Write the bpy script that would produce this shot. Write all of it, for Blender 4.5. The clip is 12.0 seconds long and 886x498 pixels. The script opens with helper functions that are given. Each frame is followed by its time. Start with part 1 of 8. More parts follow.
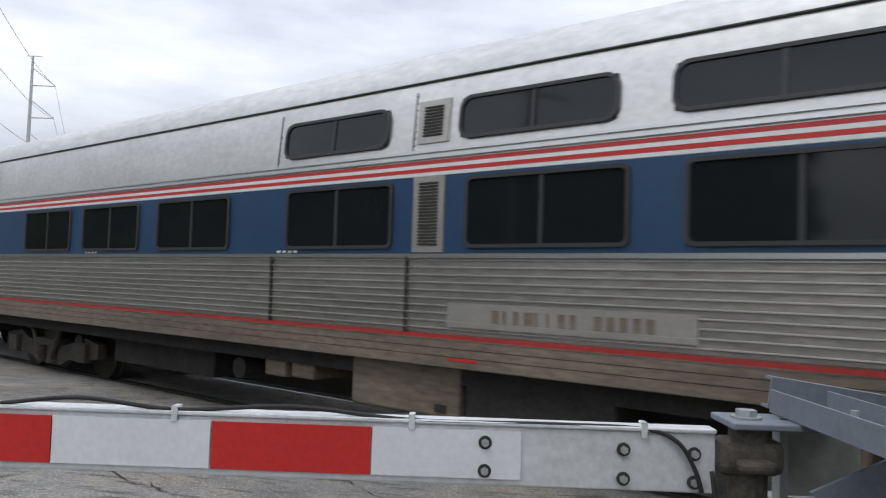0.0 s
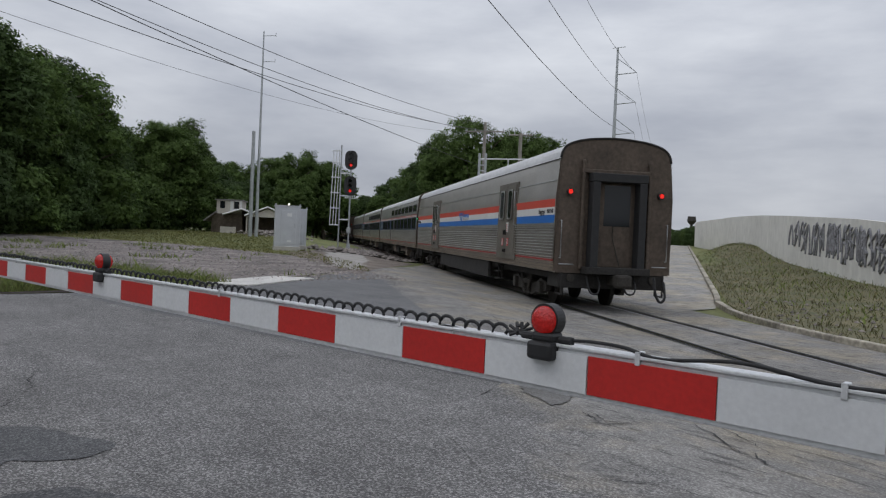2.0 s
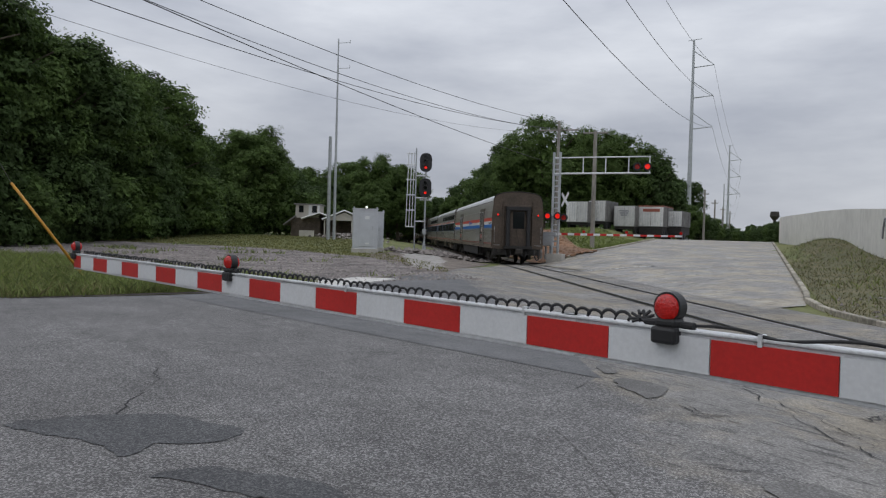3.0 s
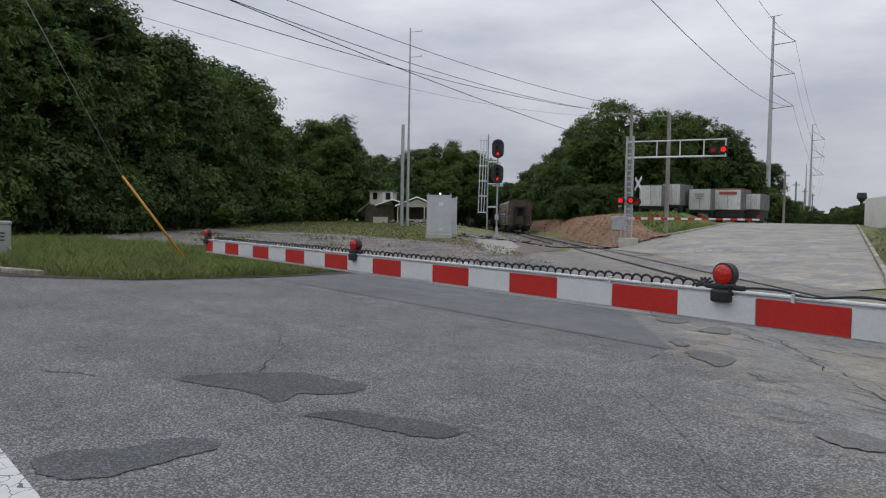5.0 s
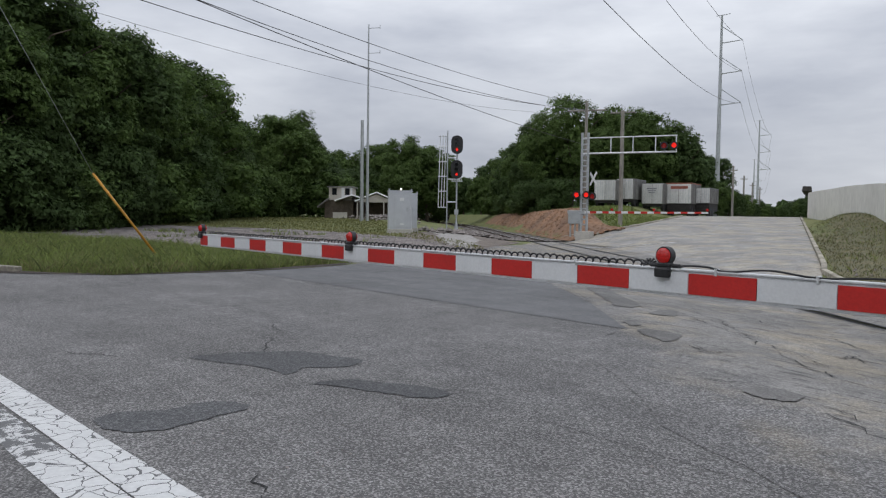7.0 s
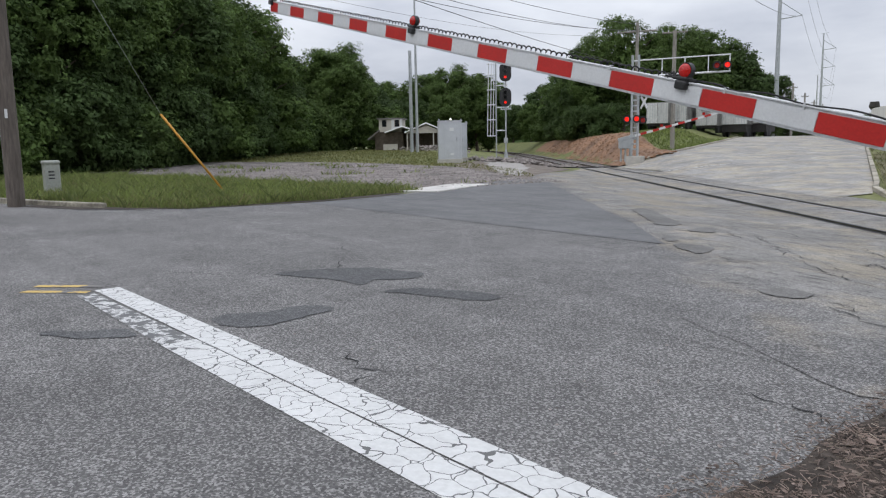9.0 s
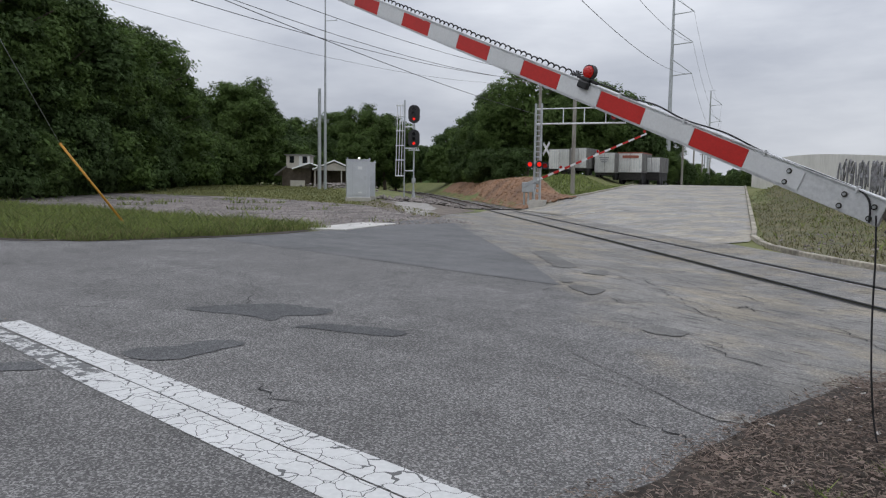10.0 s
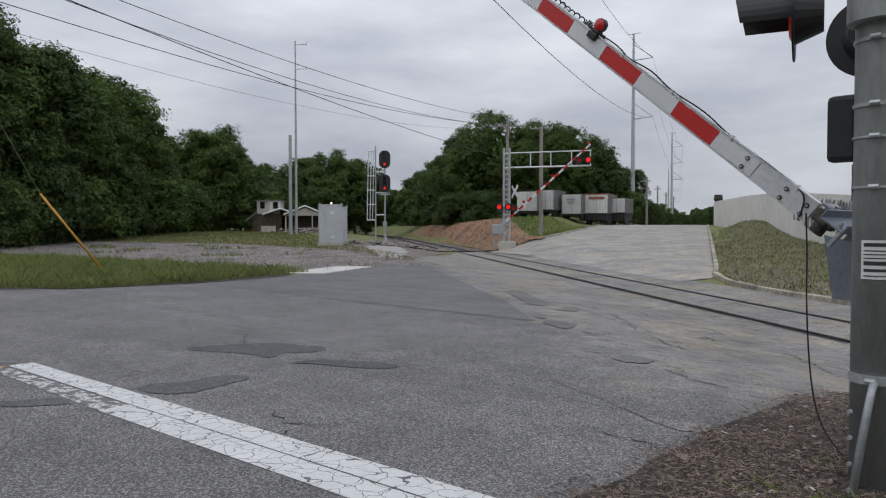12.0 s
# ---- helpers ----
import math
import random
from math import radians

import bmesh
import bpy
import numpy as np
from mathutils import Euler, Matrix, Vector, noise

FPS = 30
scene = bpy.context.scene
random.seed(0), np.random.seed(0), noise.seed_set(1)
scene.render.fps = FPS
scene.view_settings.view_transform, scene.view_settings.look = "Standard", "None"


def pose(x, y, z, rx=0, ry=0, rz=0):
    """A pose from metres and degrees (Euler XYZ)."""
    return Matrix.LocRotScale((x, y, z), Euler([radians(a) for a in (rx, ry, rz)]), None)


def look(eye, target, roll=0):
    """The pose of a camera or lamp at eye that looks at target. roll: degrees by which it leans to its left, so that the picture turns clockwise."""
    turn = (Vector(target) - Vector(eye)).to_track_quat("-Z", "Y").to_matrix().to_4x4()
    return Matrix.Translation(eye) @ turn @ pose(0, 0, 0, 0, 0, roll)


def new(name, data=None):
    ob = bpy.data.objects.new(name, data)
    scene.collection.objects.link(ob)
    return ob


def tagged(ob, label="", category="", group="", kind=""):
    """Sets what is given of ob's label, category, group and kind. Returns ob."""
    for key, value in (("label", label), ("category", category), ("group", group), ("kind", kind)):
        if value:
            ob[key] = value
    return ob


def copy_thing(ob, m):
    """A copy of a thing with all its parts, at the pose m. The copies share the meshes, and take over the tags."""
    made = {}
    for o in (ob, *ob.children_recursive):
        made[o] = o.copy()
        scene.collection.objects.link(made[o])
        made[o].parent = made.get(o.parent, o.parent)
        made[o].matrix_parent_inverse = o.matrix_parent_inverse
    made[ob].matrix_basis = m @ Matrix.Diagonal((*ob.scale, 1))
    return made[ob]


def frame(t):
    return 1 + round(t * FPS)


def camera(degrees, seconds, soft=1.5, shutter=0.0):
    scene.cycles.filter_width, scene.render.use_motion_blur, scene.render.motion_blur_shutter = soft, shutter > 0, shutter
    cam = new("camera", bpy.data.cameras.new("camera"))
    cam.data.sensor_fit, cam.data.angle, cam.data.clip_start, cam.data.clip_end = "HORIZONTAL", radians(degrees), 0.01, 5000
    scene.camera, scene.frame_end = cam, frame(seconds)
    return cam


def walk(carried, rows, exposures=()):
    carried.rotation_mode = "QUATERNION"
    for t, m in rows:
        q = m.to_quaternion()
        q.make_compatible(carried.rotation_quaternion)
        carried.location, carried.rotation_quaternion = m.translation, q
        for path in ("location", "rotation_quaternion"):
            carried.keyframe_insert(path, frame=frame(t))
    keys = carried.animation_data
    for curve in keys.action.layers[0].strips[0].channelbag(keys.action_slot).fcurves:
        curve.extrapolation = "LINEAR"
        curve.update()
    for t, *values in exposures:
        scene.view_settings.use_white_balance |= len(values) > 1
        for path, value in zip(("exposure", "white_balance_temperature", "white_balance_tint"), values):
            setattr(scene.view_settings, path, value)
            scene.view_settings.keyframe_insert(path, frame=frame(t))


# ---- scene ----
# x along the lowered gate arm, y across it towards the track, z up from the pavement at the stop line
cam = camera(61.2, 12.0, soft=1.2, shutter=0.06)
PATH = [
    (0, 0.202, -1.901, 1.434, 1.06, 2.77, -1.84),
    (0.5, 0.235, -1.868, 1.435, 12.28, 1.06, -1.30),
    (1, 0.171, -1.876, 1.431, 24.80, 1.10, -1.56),
    (1.5, 0.085, -1.902, 1.429, 37.13, 0.15, -1.40),
    (2, 0.004, -1.996, 1.421, 42.88, -0.98, -2.52),
    (2.5, -0.017, -2.162, 1.400, 44.76, -1.77, -0.96),
    (3, 0.040, -2.319, 1.398, 48.41, -1.12, -1.56),
    (3.5, 0.175, -2.493, 1.389, 52.18, -1.39, -2.45),
    (5.5, 0.727, -3.240, 1.401, 53.72, -2.46, -0.99),
    (6, 0.855, -3.439, 1.403, 51.53, -2.25, -1.62),
    (6.5, 1.017, -3.620, 1.392, 49.91, -2.91, -1.25),
    (8.5, 1.643, -4.223, 1.396, 54.18, -2.53, 2.25),
    (9, 1.889, -4.366, 1.390, 54.22, -8.01, 1.02),
    (9.5, 2.073, -4.447, 1.452, 50.02, -2.83, -0.57),
    (10, 2.174, -4.626, 1.443, 47.21, -5.08, -0.85),
    (10.5, 2.294, -4.724, 1.436, 47.70, -5.98, -3.08),
    (11, 2.424, -4.913, 1.418, 48.69, -5.40, -1.37),
    (11.5, 2.510, -5.077, 1.444, 46.12, -3.00, 0.45),
    (12, 2.560, -5.223, 1.459, 44.83, -1.79, 0.01)
]
EXPO = [(0.0, 0.42), (1.0, 0.18), (2.0, -0.20), (3.5, -0.14), (5.5, -0.02), (6.0, 0.05), (8.5, -0.05), (9.0, 0.34), (9.5, 0.06), (10.5, 0.04), (12.0, -0.08)]
walk(cam, [(t, pose(x, y, z, 90 + p, r, w)) for t, x, y, z, w, p, r in PATH], EXPO)

# ---- light: overcast sky, weak wide sun ----
world = bpy.data.worlds.new("overcast")
scene.world = world
world.use_nodes = True
wn, wl = world.node_tree.nodes, world.node_tree.links
wn.clear()
w_out = wn.new("ShaderNodeOutputWorld")
w_bg = wn.new("ShaderNodeBackground")
w_sky = wn.new("ShaderNodeTexSky")
w_sky.sky_type = "NISHITA"
w_sky.sun_disc = False
w_sky.sun_elevation = radians(50)
w_sky.sun_rotation = radians(150)
w_sky.dust_density = 4.0
w_hsv = wn.new("ShaderNodeHueSaturation")
w_hsv.inputs["Saturation"].default_value = 0.25
w_hsv.inputs["Value"].default_value = 1.0
wl.new(w_sky.outputs[0], w_hsv.inputs["Color"])
w_tc = wn.new("ShaderNodeTexCoord")
w_map = wn.new("ShaderNodeMapping")
w_map.inputs["Scale"].default_value = (1.6, 1.6, 6.0)
w_noise = wn.new("ShaderNodeTexNoise")
w_noise.inputs["Scale"].default_value = 1.6
w_noise.inputs["Detail"].default_value = 6
w_noise.inputs["Roughness"].default_value = 0.55
w_ramp = wn.new("ShaderNodeValToRGB")
w_ramp.color_ramp.elements[0].position = 0.30
w_ramp.color_ramp.elements[0].color = (3.45, 3.75, 4.5, 1)
w_ramp.color_ramp.elements[1].position = 0.72
w_ramp.color_ramp.elements[1].color = (6.7, 7.0, 7.6, 1)
wl.new(w_tc.outputs["Generated"], w_map.inputs[0])
wl.new(w_map.outputs[0], w_noise.inputs["Vector"])
wl.new(w_noise.outputs["Fac"], w_ramp.inputs[0])
# cloud deck brightens towards the zenith
w_sep = wn.new("ShaderNodeSeparateXYZ")
w_mr = wn.new("ShaderNodeMapRange")
w_mr.inputs["From Min"].default_value = 0.0
w_mr.inputs["From Max"].default_value = 1.0
w_mr.inputs["To Min"].default_value = 0.85
w_mr.inputs["To Max"].default_value = 2.1
wl.new(w_tc.outputs["Generated"], w_sep.inputs[0])
wl.new(w_sep.outputs["Z"], w_mr.inputs[0])
w_mul = wn.new("ShaderNodeVectorMath")
w_mul.operation = "SCALE"
wl.new(w_ramp.outputs[0], w_mul.inputs[0])
wl.new(w_mr.outputs[0], w_mul.inputs["Scale"])
w_mix = wn.new("ShaderNodeMixRGB")
w_mix.inputs[0].default_value = 0.85
wl.new(w_hsv.outputs[0], w_mix.inputs[1])
wl.new(w_mul.outputs[0], w_mix.inputs[2])
wl.new(w_mix.outputs[0], w_bg.inputs["Color"])
w_bg.inputs["Strength"].default_value = 0.115
wl.new(w_bg.outputs[0], w_out.inputs[0])
sun = new("sun", bpy.data.lights.new("sun", "SUN"))
sun.data.energy = 0.4
sun.data.angle = radians(25)
sun.data.color = (1.0, 0.97, 0.92)
sun.matrix_world = look((0, 0, 50), (20, 25, 0))


# ---- materials ----
def material(name, base, rough=0.7, metal=0.0, var=0.25, scale=6.0, fine=60.0, bump=0.15, second=None, spec=0.5, emit=None, strength=1.0, per_object=0.0, island=0.0, stretch=(1, 1, 1)):
    """A surface with colour variation at two scales and fine relief."""
    m = bpy.data.materials.new(name)
    m.use_nodes = True
    n, l = m.node_tree.nodes, m.node_tree.links
    b = n["Principled BSDF"]
    b.inputs["Roughness"].default_value = rough
    b.inputs["Metallic"].default_value = metal
    b.inputs["Specular IOR Level"].default_value = spec
    tc, mp = n.new("ShaderNodeTexCoord"), n.new("ShaderNodeMapping")
    mp.inputs["Scale"].default_value = stretch
    l.new(tc.outputs["Object"], mp.inputs[0])
    big, small = n.new("ShaderNodeTexNoise"), n.new("ShaderNodeTexNoise")
    for node, s_ in ((big, scale), (small, fine)):
        node.inputs["Scale"].default_value = s_
        node.inputs["Detail"].default_value = 5
        node.inputs["Roughness"].default_value = 0.6
        l.new(mp.outputs[0], node.inputs["Vector"])
    ramp = n.new("ShaderNodeValToRGB")
    ramp.color_ramp.elements[0].position, ramp.color_ramp.elements[1].position = 0.3, 0.7
    lo = second or tuple(c * (1 - var) for c in base)
    hi = tuple(min(1, c * (1 + var * 0.6)) for c in base)
    ramp.color_ramp.elements[0].color, ramp.color_ramp.elements[1].color = (*lo, 1), (*hi, 1)
    l.new(big.outputs["Fac"], ramp.inputs[0])
    mul = n.new("ShaderNodeMixRGB")
    mul.blend_type = "MULTIPLY"
    mul.inputs[0].default_value = 1.0
    fr = n.new("ShaderNodeMapRange")
    fr.inputs["From Min"].default_value, fr.inputs["From Max"].default_value = 0.3, 0.7
    fr.inputs["To Min"].default_value, fr.inputs["To Max"].default_value = 1 - var, 1 + var
    l.new(small.outputs["Fac"], fr.inputs[0])
    l.new(ramp.outputs[0], mul.inputs[1])
    l.new(fr.outputs[0], mul.inputs[2])
    col = mul.outputs[0]
    if per_object or island:
        src = n.new("ShaderNodeObjectInfo").outputs["Random"] if per_object else n.new("ShaderNodeNewGeometry").outputs["Random Per Island"]
        k = per_object or island
        r2, m2 = n.new("ShaderNodeMapRange"), n.new("ShaderNodeMixRGB")
        r2.inputs["To Min"].default_value, r2.inputs["To Max"].default_value = 1 - k, 1 + k
        m2.blend_type = "MULTIPLY"
        m2.inputs[0].default_value = 1.0
        l.new(src, r2.inputs[0])
        l.new(col, m2.inputs[1])
        l.new(r2.outputs[0], m2.inputs[2])
        col = m2.outputs[0]
    l.new(col, b.inputs["Base Color"])
    if bump:
        bp = n.new("ShaderNodeBump")
        bp.inputs["Strength"].default_value = bump
        bp.inputs["Distance"].default_value = 0.02
        l.new(small.outputs["Fac"], bp.inputs["Height"])
        l.new(bp.outputs[0], b.inputs["Normal"])
    if emit:
        b.inputs["Emission Color"].default_value = (*emit, 1)
        b.inputs["Emission Strength"].default_value = strength
    return m


def asphalt_chain(n, l, vec, base, pale, contrast, streak):
    """Colour of an asphalt with pale aggregate, mottling and wheel streaks."""
    vor = n.new("ShaderNodeTexVoronoi")
    vor.inputs["Scale"].default_value = 98
    l.new(vec, vor.inputs["Vector"])
    sep = n.new("ShaderNodeSeparateColor")
    l.new(vor.outputs["Color"], sep.inputs[0])
    coarse = n.new("ShaderNodeTexNoise")
    coarse.inputs["Scale"].default_value = 50
    coarse.inputs["Detail"].default_value = 3
    l.new(vec, coarse.inputs["Vector"])
    add = n.new("ShaderNodeMath")
    add.operation = "MULTIPLY_ADD"
    add.inputs[1].default_value = 1.4
    l.new(coarse.outputs["Fac"], add.inputs[0])
    l.new(sep.outputs[0], add.inputs[2])
    ramp = n.new("ShaderNodeValToRGB")
    e = ramp.color_ramp.elements
    e[0].position, e[1].position = 0.25, 0.95
    e[0].color = (*[c * (1 - contrast) for c in base], 1)
    e[1].color = (*pale, 1)
    mid = ramp.color_ramp.elements.new(0.68)
    mid.color = (*base, 1)
    half = n.new("ShaderNodeMath")
    half.operation = "MULTIPLY"
    half.inputs[1].default_value = 0.56
    l.new(add.outputs[0], half.inputs[0])
    l.new(half.outputs[0], ramp.inputs[0])
    col = ramp.outputs[0]
    for scale, stretch, lo, hi in ((0.45, (1, 1, 1), 0.80, 1.18), (2.6, (1, 1, 1), 0.86, 1.12), (0.9, streak, 0.88, 1.1)):
        mp = n.new("ShaderNodeMapping")
        mp.inputs["Scale"].default_value = stretch
        mp.inputs["Rotation"].default_value = (0, 0, radians(20))
        l.new(vec, mp.inputs[0])
        nz = n.new("ShaderNodeTexNoise")
        nz.inputs["Scale"].default_value = scale
        nz.inputs["Detail"].default_value = 6
        nz.inputs["Roughness"].default_value = 0.62
        l.new(mp.outputs[0], nz.inputs["Vector"])
        mr = n.new("ShaderNodeMapRange")
        mr.inputs["From Min"].default_value, mr.inputs["From Max"].default_value = 0.3, 0.7
        mr.inputs["To Min"].default_value, mr.inputs["To Max"].default_value = lo, hi
        l.new(nz.outputs["Fac"], mr.inputs[0])
        mul = n.new("ShaderNodeMixRGB")
        mul.blend_type = "MULTIPLY"
        mul.inputs[0].default_value = 1.0
        l.new(col, mul.inputs[1])
        l.new(mr.outputs[0], mul.inputs[2])
        col = mul.outputs[0]
    return col, add.outputs[0]


def asphalt(name, base, pale, contrast=0.45, bump=0.6, worn=None):
    """Coarse asphalt; with worn, it breaks up into an older pale surface towards the track."""
    m = bpy.data.materials.new(name)
    m.use_nodes = True
    n, l = m.node_tree.nodes, m.node_tree.links
    b = n["Principled BSDF"]
    b.inputs["Roughness"].default_value = 0.92
    b.inputs["Specular IOR Level"].default_value = 0.3
    vec = n.new("ShaderNodeTexCoord").outputs["Object"]
    col, h = asphalt_chain(n, l, vec, base, pale, contrast, (0.25, 2.5, 1))
    if worn:
        col2, h2 = asphalt_chain(n, l, vec, worn[0], worn[1], 0.30, (3.0, 0.35, 1))
        # scaly lighter and browner areas
        tan = n.new("ShaderNodeTexNoise")
        tan.inputs["Scale"].default_value = 0.55
        tan.inputs["Detail"].default_value = 9
        tan.inputs["Roughness"].default_value = 0.68
        l.new(vec, tan.inputs["Vector"])
        tr = n.new("ShaderNodeMapRange")
        tr.inputs["From Min"].default_value, tr.inputs["From Max"].default_value = 0.47, 0.58
        l.new(tan.outputs["Fac"], tr.inputs[0])
        mx = n.new("ShaderNodeMixRGB")
        mx.blend_type = "MULTIPLY"
        mx.inputs[2].default_value = (1.28, 1.19, 1.02, 1)
        l.new(tr.outputs[0], mx.inputs[0])
        l.new(col2, mx.inputs[1])
        # thin scaling lips along the track's direction
        mp = n.new("ShaderNodeMapping")
        mp.inputs["Rotation"].default_value = (0, 0, radians(37))
        mp.inputs["Scale"].default_value = (1.0, 4.5, 1)
        l.new(vec, mp.inputs[0])
        lip = n.new("ShaderNodeTexNoise")
        lip.inputs["Scale"].default_value = 2.4
        lip.inputs["Detail"].default_value = 8
        lip.inputs["Roughness"].default_value = 0.7
        l.new(mp.outputs[0], lip.inputs["Vector"])
        lr = n.new("ShaderNodeMapRange")
        lr.inputs["From Min"].default_value, lr.inputs["From Max"].default_value = 0.545, 0.60
        l.new(lip.outputs["Fac"], lr.inputs[0])
        mx2 = n.new("ShaderNodeMixRGB")
        mx2.blend_type = "MULTIPLY"
        mx2.inputs[2].default_value = (0.50, 0.50, 0.51, 1)
        l.new(lr.outputs[0], mx2.inputs[0])
        l.new(mx.outputs[0], mx2.inputs[1])
        dot = n.new("ShaderNodeVectorMath")
        dot.operation = "DOT_PRODUCT"
        dot.inputs[1].default_value = (0.623, 0.782, 0)
        l.new(vec, dot.inputs[0])
        nz = n.new("ShaderNodeTexNoise")
        nz.inputs["Scale"].default_value = 0.9
        nz.inputs["Detail"].default_value = 10
        nz.inputs["Roughness"].default_value = 0.66
        l.new(vec, nz.inputs["Vector"])
        ma = n.new("ShaderNodeMath")
        ma.operation = "MULTIPLY_ADD"
        ma.inputs[1].default_value = 3.2
        l.new(nz.outputs["Fac"], ma.inputs[0])
        l.new(dot.outputs["Value"], ma.inputs[2])
        mask = n.new("ShaderNodeMapRange")
        mask.inputs["From Min"].default_value, mask.inputs["From Max"].default_value = 1.62, 2.25
        l.new(ma.outputs[0], mask.inputs[0])
        mix = n.new("ShaderNodeMixRGB")
        l.new(mask.outputs[0], mix.inputs[0])
        l.new(col, mix.inputs[1])
        l.new(mx2.outputs[0], mix.inputs[2])
        col = mix.outputs[0]
    l.new(col, b.inputs["Base Color"])
    bp = n.new("ShaderNodeBump")
    bp.inputs["Strength"].default_value = bump
    bp.inputs["Distance"].default_value = 0.006
    l.new(h, bp.inputs["Height"])
    l.new(bp.outputs[0], b.inputs["Normal"])
    return m


A_BASE, A_PALE = (0.130, 0.126, 0.124), (0.325, 0.316, 0.307)
M_ASPHALT = asphalt("asphalt", A_BASE, A_PALE, 0.48)
M_ASPHALT_NEW = asphalt("smooth_grey_asphalt", (0.132, 0.132, 0.134), (0.19, 0.19, 0.19), 0.2, 0.3)
M_CROSS = asphalt("worn_pale_asphalt", A_BASE, A_PALE, 0.48, worn=((0.208, 0.199, 0.188), (0.34, 0.33, 0.31)))
M_FARROAD = asphalt("old_concrete_road", (0.29, 0.28, 0.268), (0.37, 0.36, 0.35), 0.25, 0.4, worn=((0.30, 0.29, 0.275), (0.39, 0.38, 0.36)))
M_PATCH = asphalt("dark_asphalt_patch", (0.085, 0.086, 0.089), (0.17, 0.17, 0.17), 0.4, 0.4)
M_PATCH_PALE = asphalt("grey_asphalt_patch", (0.150, 0.143, 0.136), (0.22, 0.22, 0.21), 0.3, 0.4)
M_CRACK = material("crack", (0.03, 0.03, 0.03), 0.95, var=0.2)
M_GRASS = material("rough_grass", (0.15, 0.15, 0.052), 0.95, var=0.35, scale=0.22, fine=6, bump=0.5, second=(0.085, 0.11, 0.032))
M_BLADE = material("grass_blades", (0.155, 0.195, 0.048), 0.75, var=0.2, scale=0.4, fine=4, bump=0.0, island=0.5)
M_MOUND = material("weedy_brown_soil", (0.122, 0.106, 0.056), 0.95, var=0.45, scale=0.7, fine=7, bump=0.9, second=(0.085, 0.090, 0.040))
M_WEED = material("brownish_weeds", (0.140, 0.130, 0.054), 0.85, var=0.3, scale=0.5, fine=4, bump=0.0, island=0.5)
M_FIELD = material("field_grass_blades", (0.165, 0.165, 0.055), 0.85, var=0.3, scale=0.3, fine=3, bump=0.0, island=0.3)
M_DRY = material("dry_grass_blades", (0.22, 0.20, 0.085), 0.8, var=0.2, scale=0.4, fine=4, bump=0.0, island=0.4)
M_GRAVEL = material("pale_gravel", (0.20, 0.175, 0.162), 0.95, var=0.7, scale=0.6, fine=9, bump=1.0)
M_BALLAST = material("rust_stained_ballast", (0.13, 0.115, 0.105), 0.95, var=0.45, scale=0.8, fine=12, bump=1.0)
M_DIRT = material("stony_dirt", (0.175, 0.145, 0.12), 0.95, var=0.5, scale=0.9, fine=7, bump=1.0)
M_SAND = material("pale_sandy_gravel", (0.33, 0.31, 0.285), 0.95, var=0.35, scale=0.8, fine=8, bump=0.8)
M_STONE = material("ballast_stone", (0.23, 0.205, 0.19), 0.95, var=0.2, scale=3, fine=30, bump=0.3, island=0.45)
M_CLAY = material("bare_clay", (0.235, 0.130, 0.072), 0.95, var=0.35, scale=0.35, fine=4, bump=0.8, second=(0.14, 0.085, 0.055))
M_MULCH = material("leaf_litter", (0.06, 0.047, 0.038), 0.95, var=0.5, scale=2, fine=20, bump=1.0)
M_STICK = material("pine_straw", (0.195, 0.150, 0.126), 0.9, var=0.25, scale=3, fine=20, bump=0.0, island=0.75)
M_STRAW_PALE = material("bleached_straw", (0.27, 0.225, 0.18), 0.9, var=0.2, scale=3, fine=20, bump=0.0, island=0.5)
M_CONC = material("concrete", (0.46, 0.44, 0.40), 0.9, var=0.2, scale=1.5, fine=18, bump=0.4)
M_SLAB = material("bleached_concrete", (0.55, 0.53, 0.50), 0.9, var=0.2, scale=1.5, fine=18, bump=0.4)
M_STEEL = material("stainless_steel", (0.46, 0.44, 0.40), 0.40, 0.75, var=0.12, scale=0.9, fine=14, bump=0.03, stretch=(1, 1, 2.5))
M_STEEL_BRIGHT = material("bright_steel", (0.62, 0.62, 0.61), 0.30, 0.9, var=0.06, scale=1.2, fine=20, bump=0.02)
M_STEEL_FLAT = material("brownish_steel_flats", (0.34, 0.322, 0.29), 0.42, 0.75, var=0.22, scale=0.8, fine=9, bump=0.05, stretch=(0.5, 1, 3))
M_ROOF_STEEL = material("dull_roof_steel", (0.58, 0.58, 0.575), 0.42, 0.6, var=0.15, scale=0.8, fine=10, bump=0.04, stretch=(0.4, 1, 1))
M_STEEL_POLISHED = material("polished_stainless", (0.66, 0.65, 0.62), 0.33, 0.85, var=0.10, scale=0.7, fine=9, bump=0.03, stretch=(1, 1, 2))
M_STEEL_BELT = material("weathered_steel", (0.46, 0.44, 0.405), 0.32, 0.85, var=0.2, scale=0.8, fine=8, bump=0.05, stretch=(0.5, 1, 3))
M_SILL = material("grimy_sill", (0.185, 0.150, 0.115), 0.7, 0.25, var=0.3, scale=1.2, fine=12, bump=0.1, stretch=(0.4, 1, 2))
M_ENDGRIME = material("brown_grime", (0.092, 0.070, 0.053), 0.8, 0.1, var=0.3, scale=1.3, fine=9, bump=0.1)
M_UNDER = material("black_underframe", (0.028, 0.026, 0.024), 0.85, 0.1, var=0.4, scale=3, fine=20, bump=0.2)
M_TRUCK = material("grimy_truck_steel", (0.048, 0.043, 0.037), 0.75, 0.3, var=0.35, scale=3, fine=20, bump=0.2)
M_RUBBER = material("black_rubber", (0.02, 0.02, 0.021), 0.75, var=0.2)
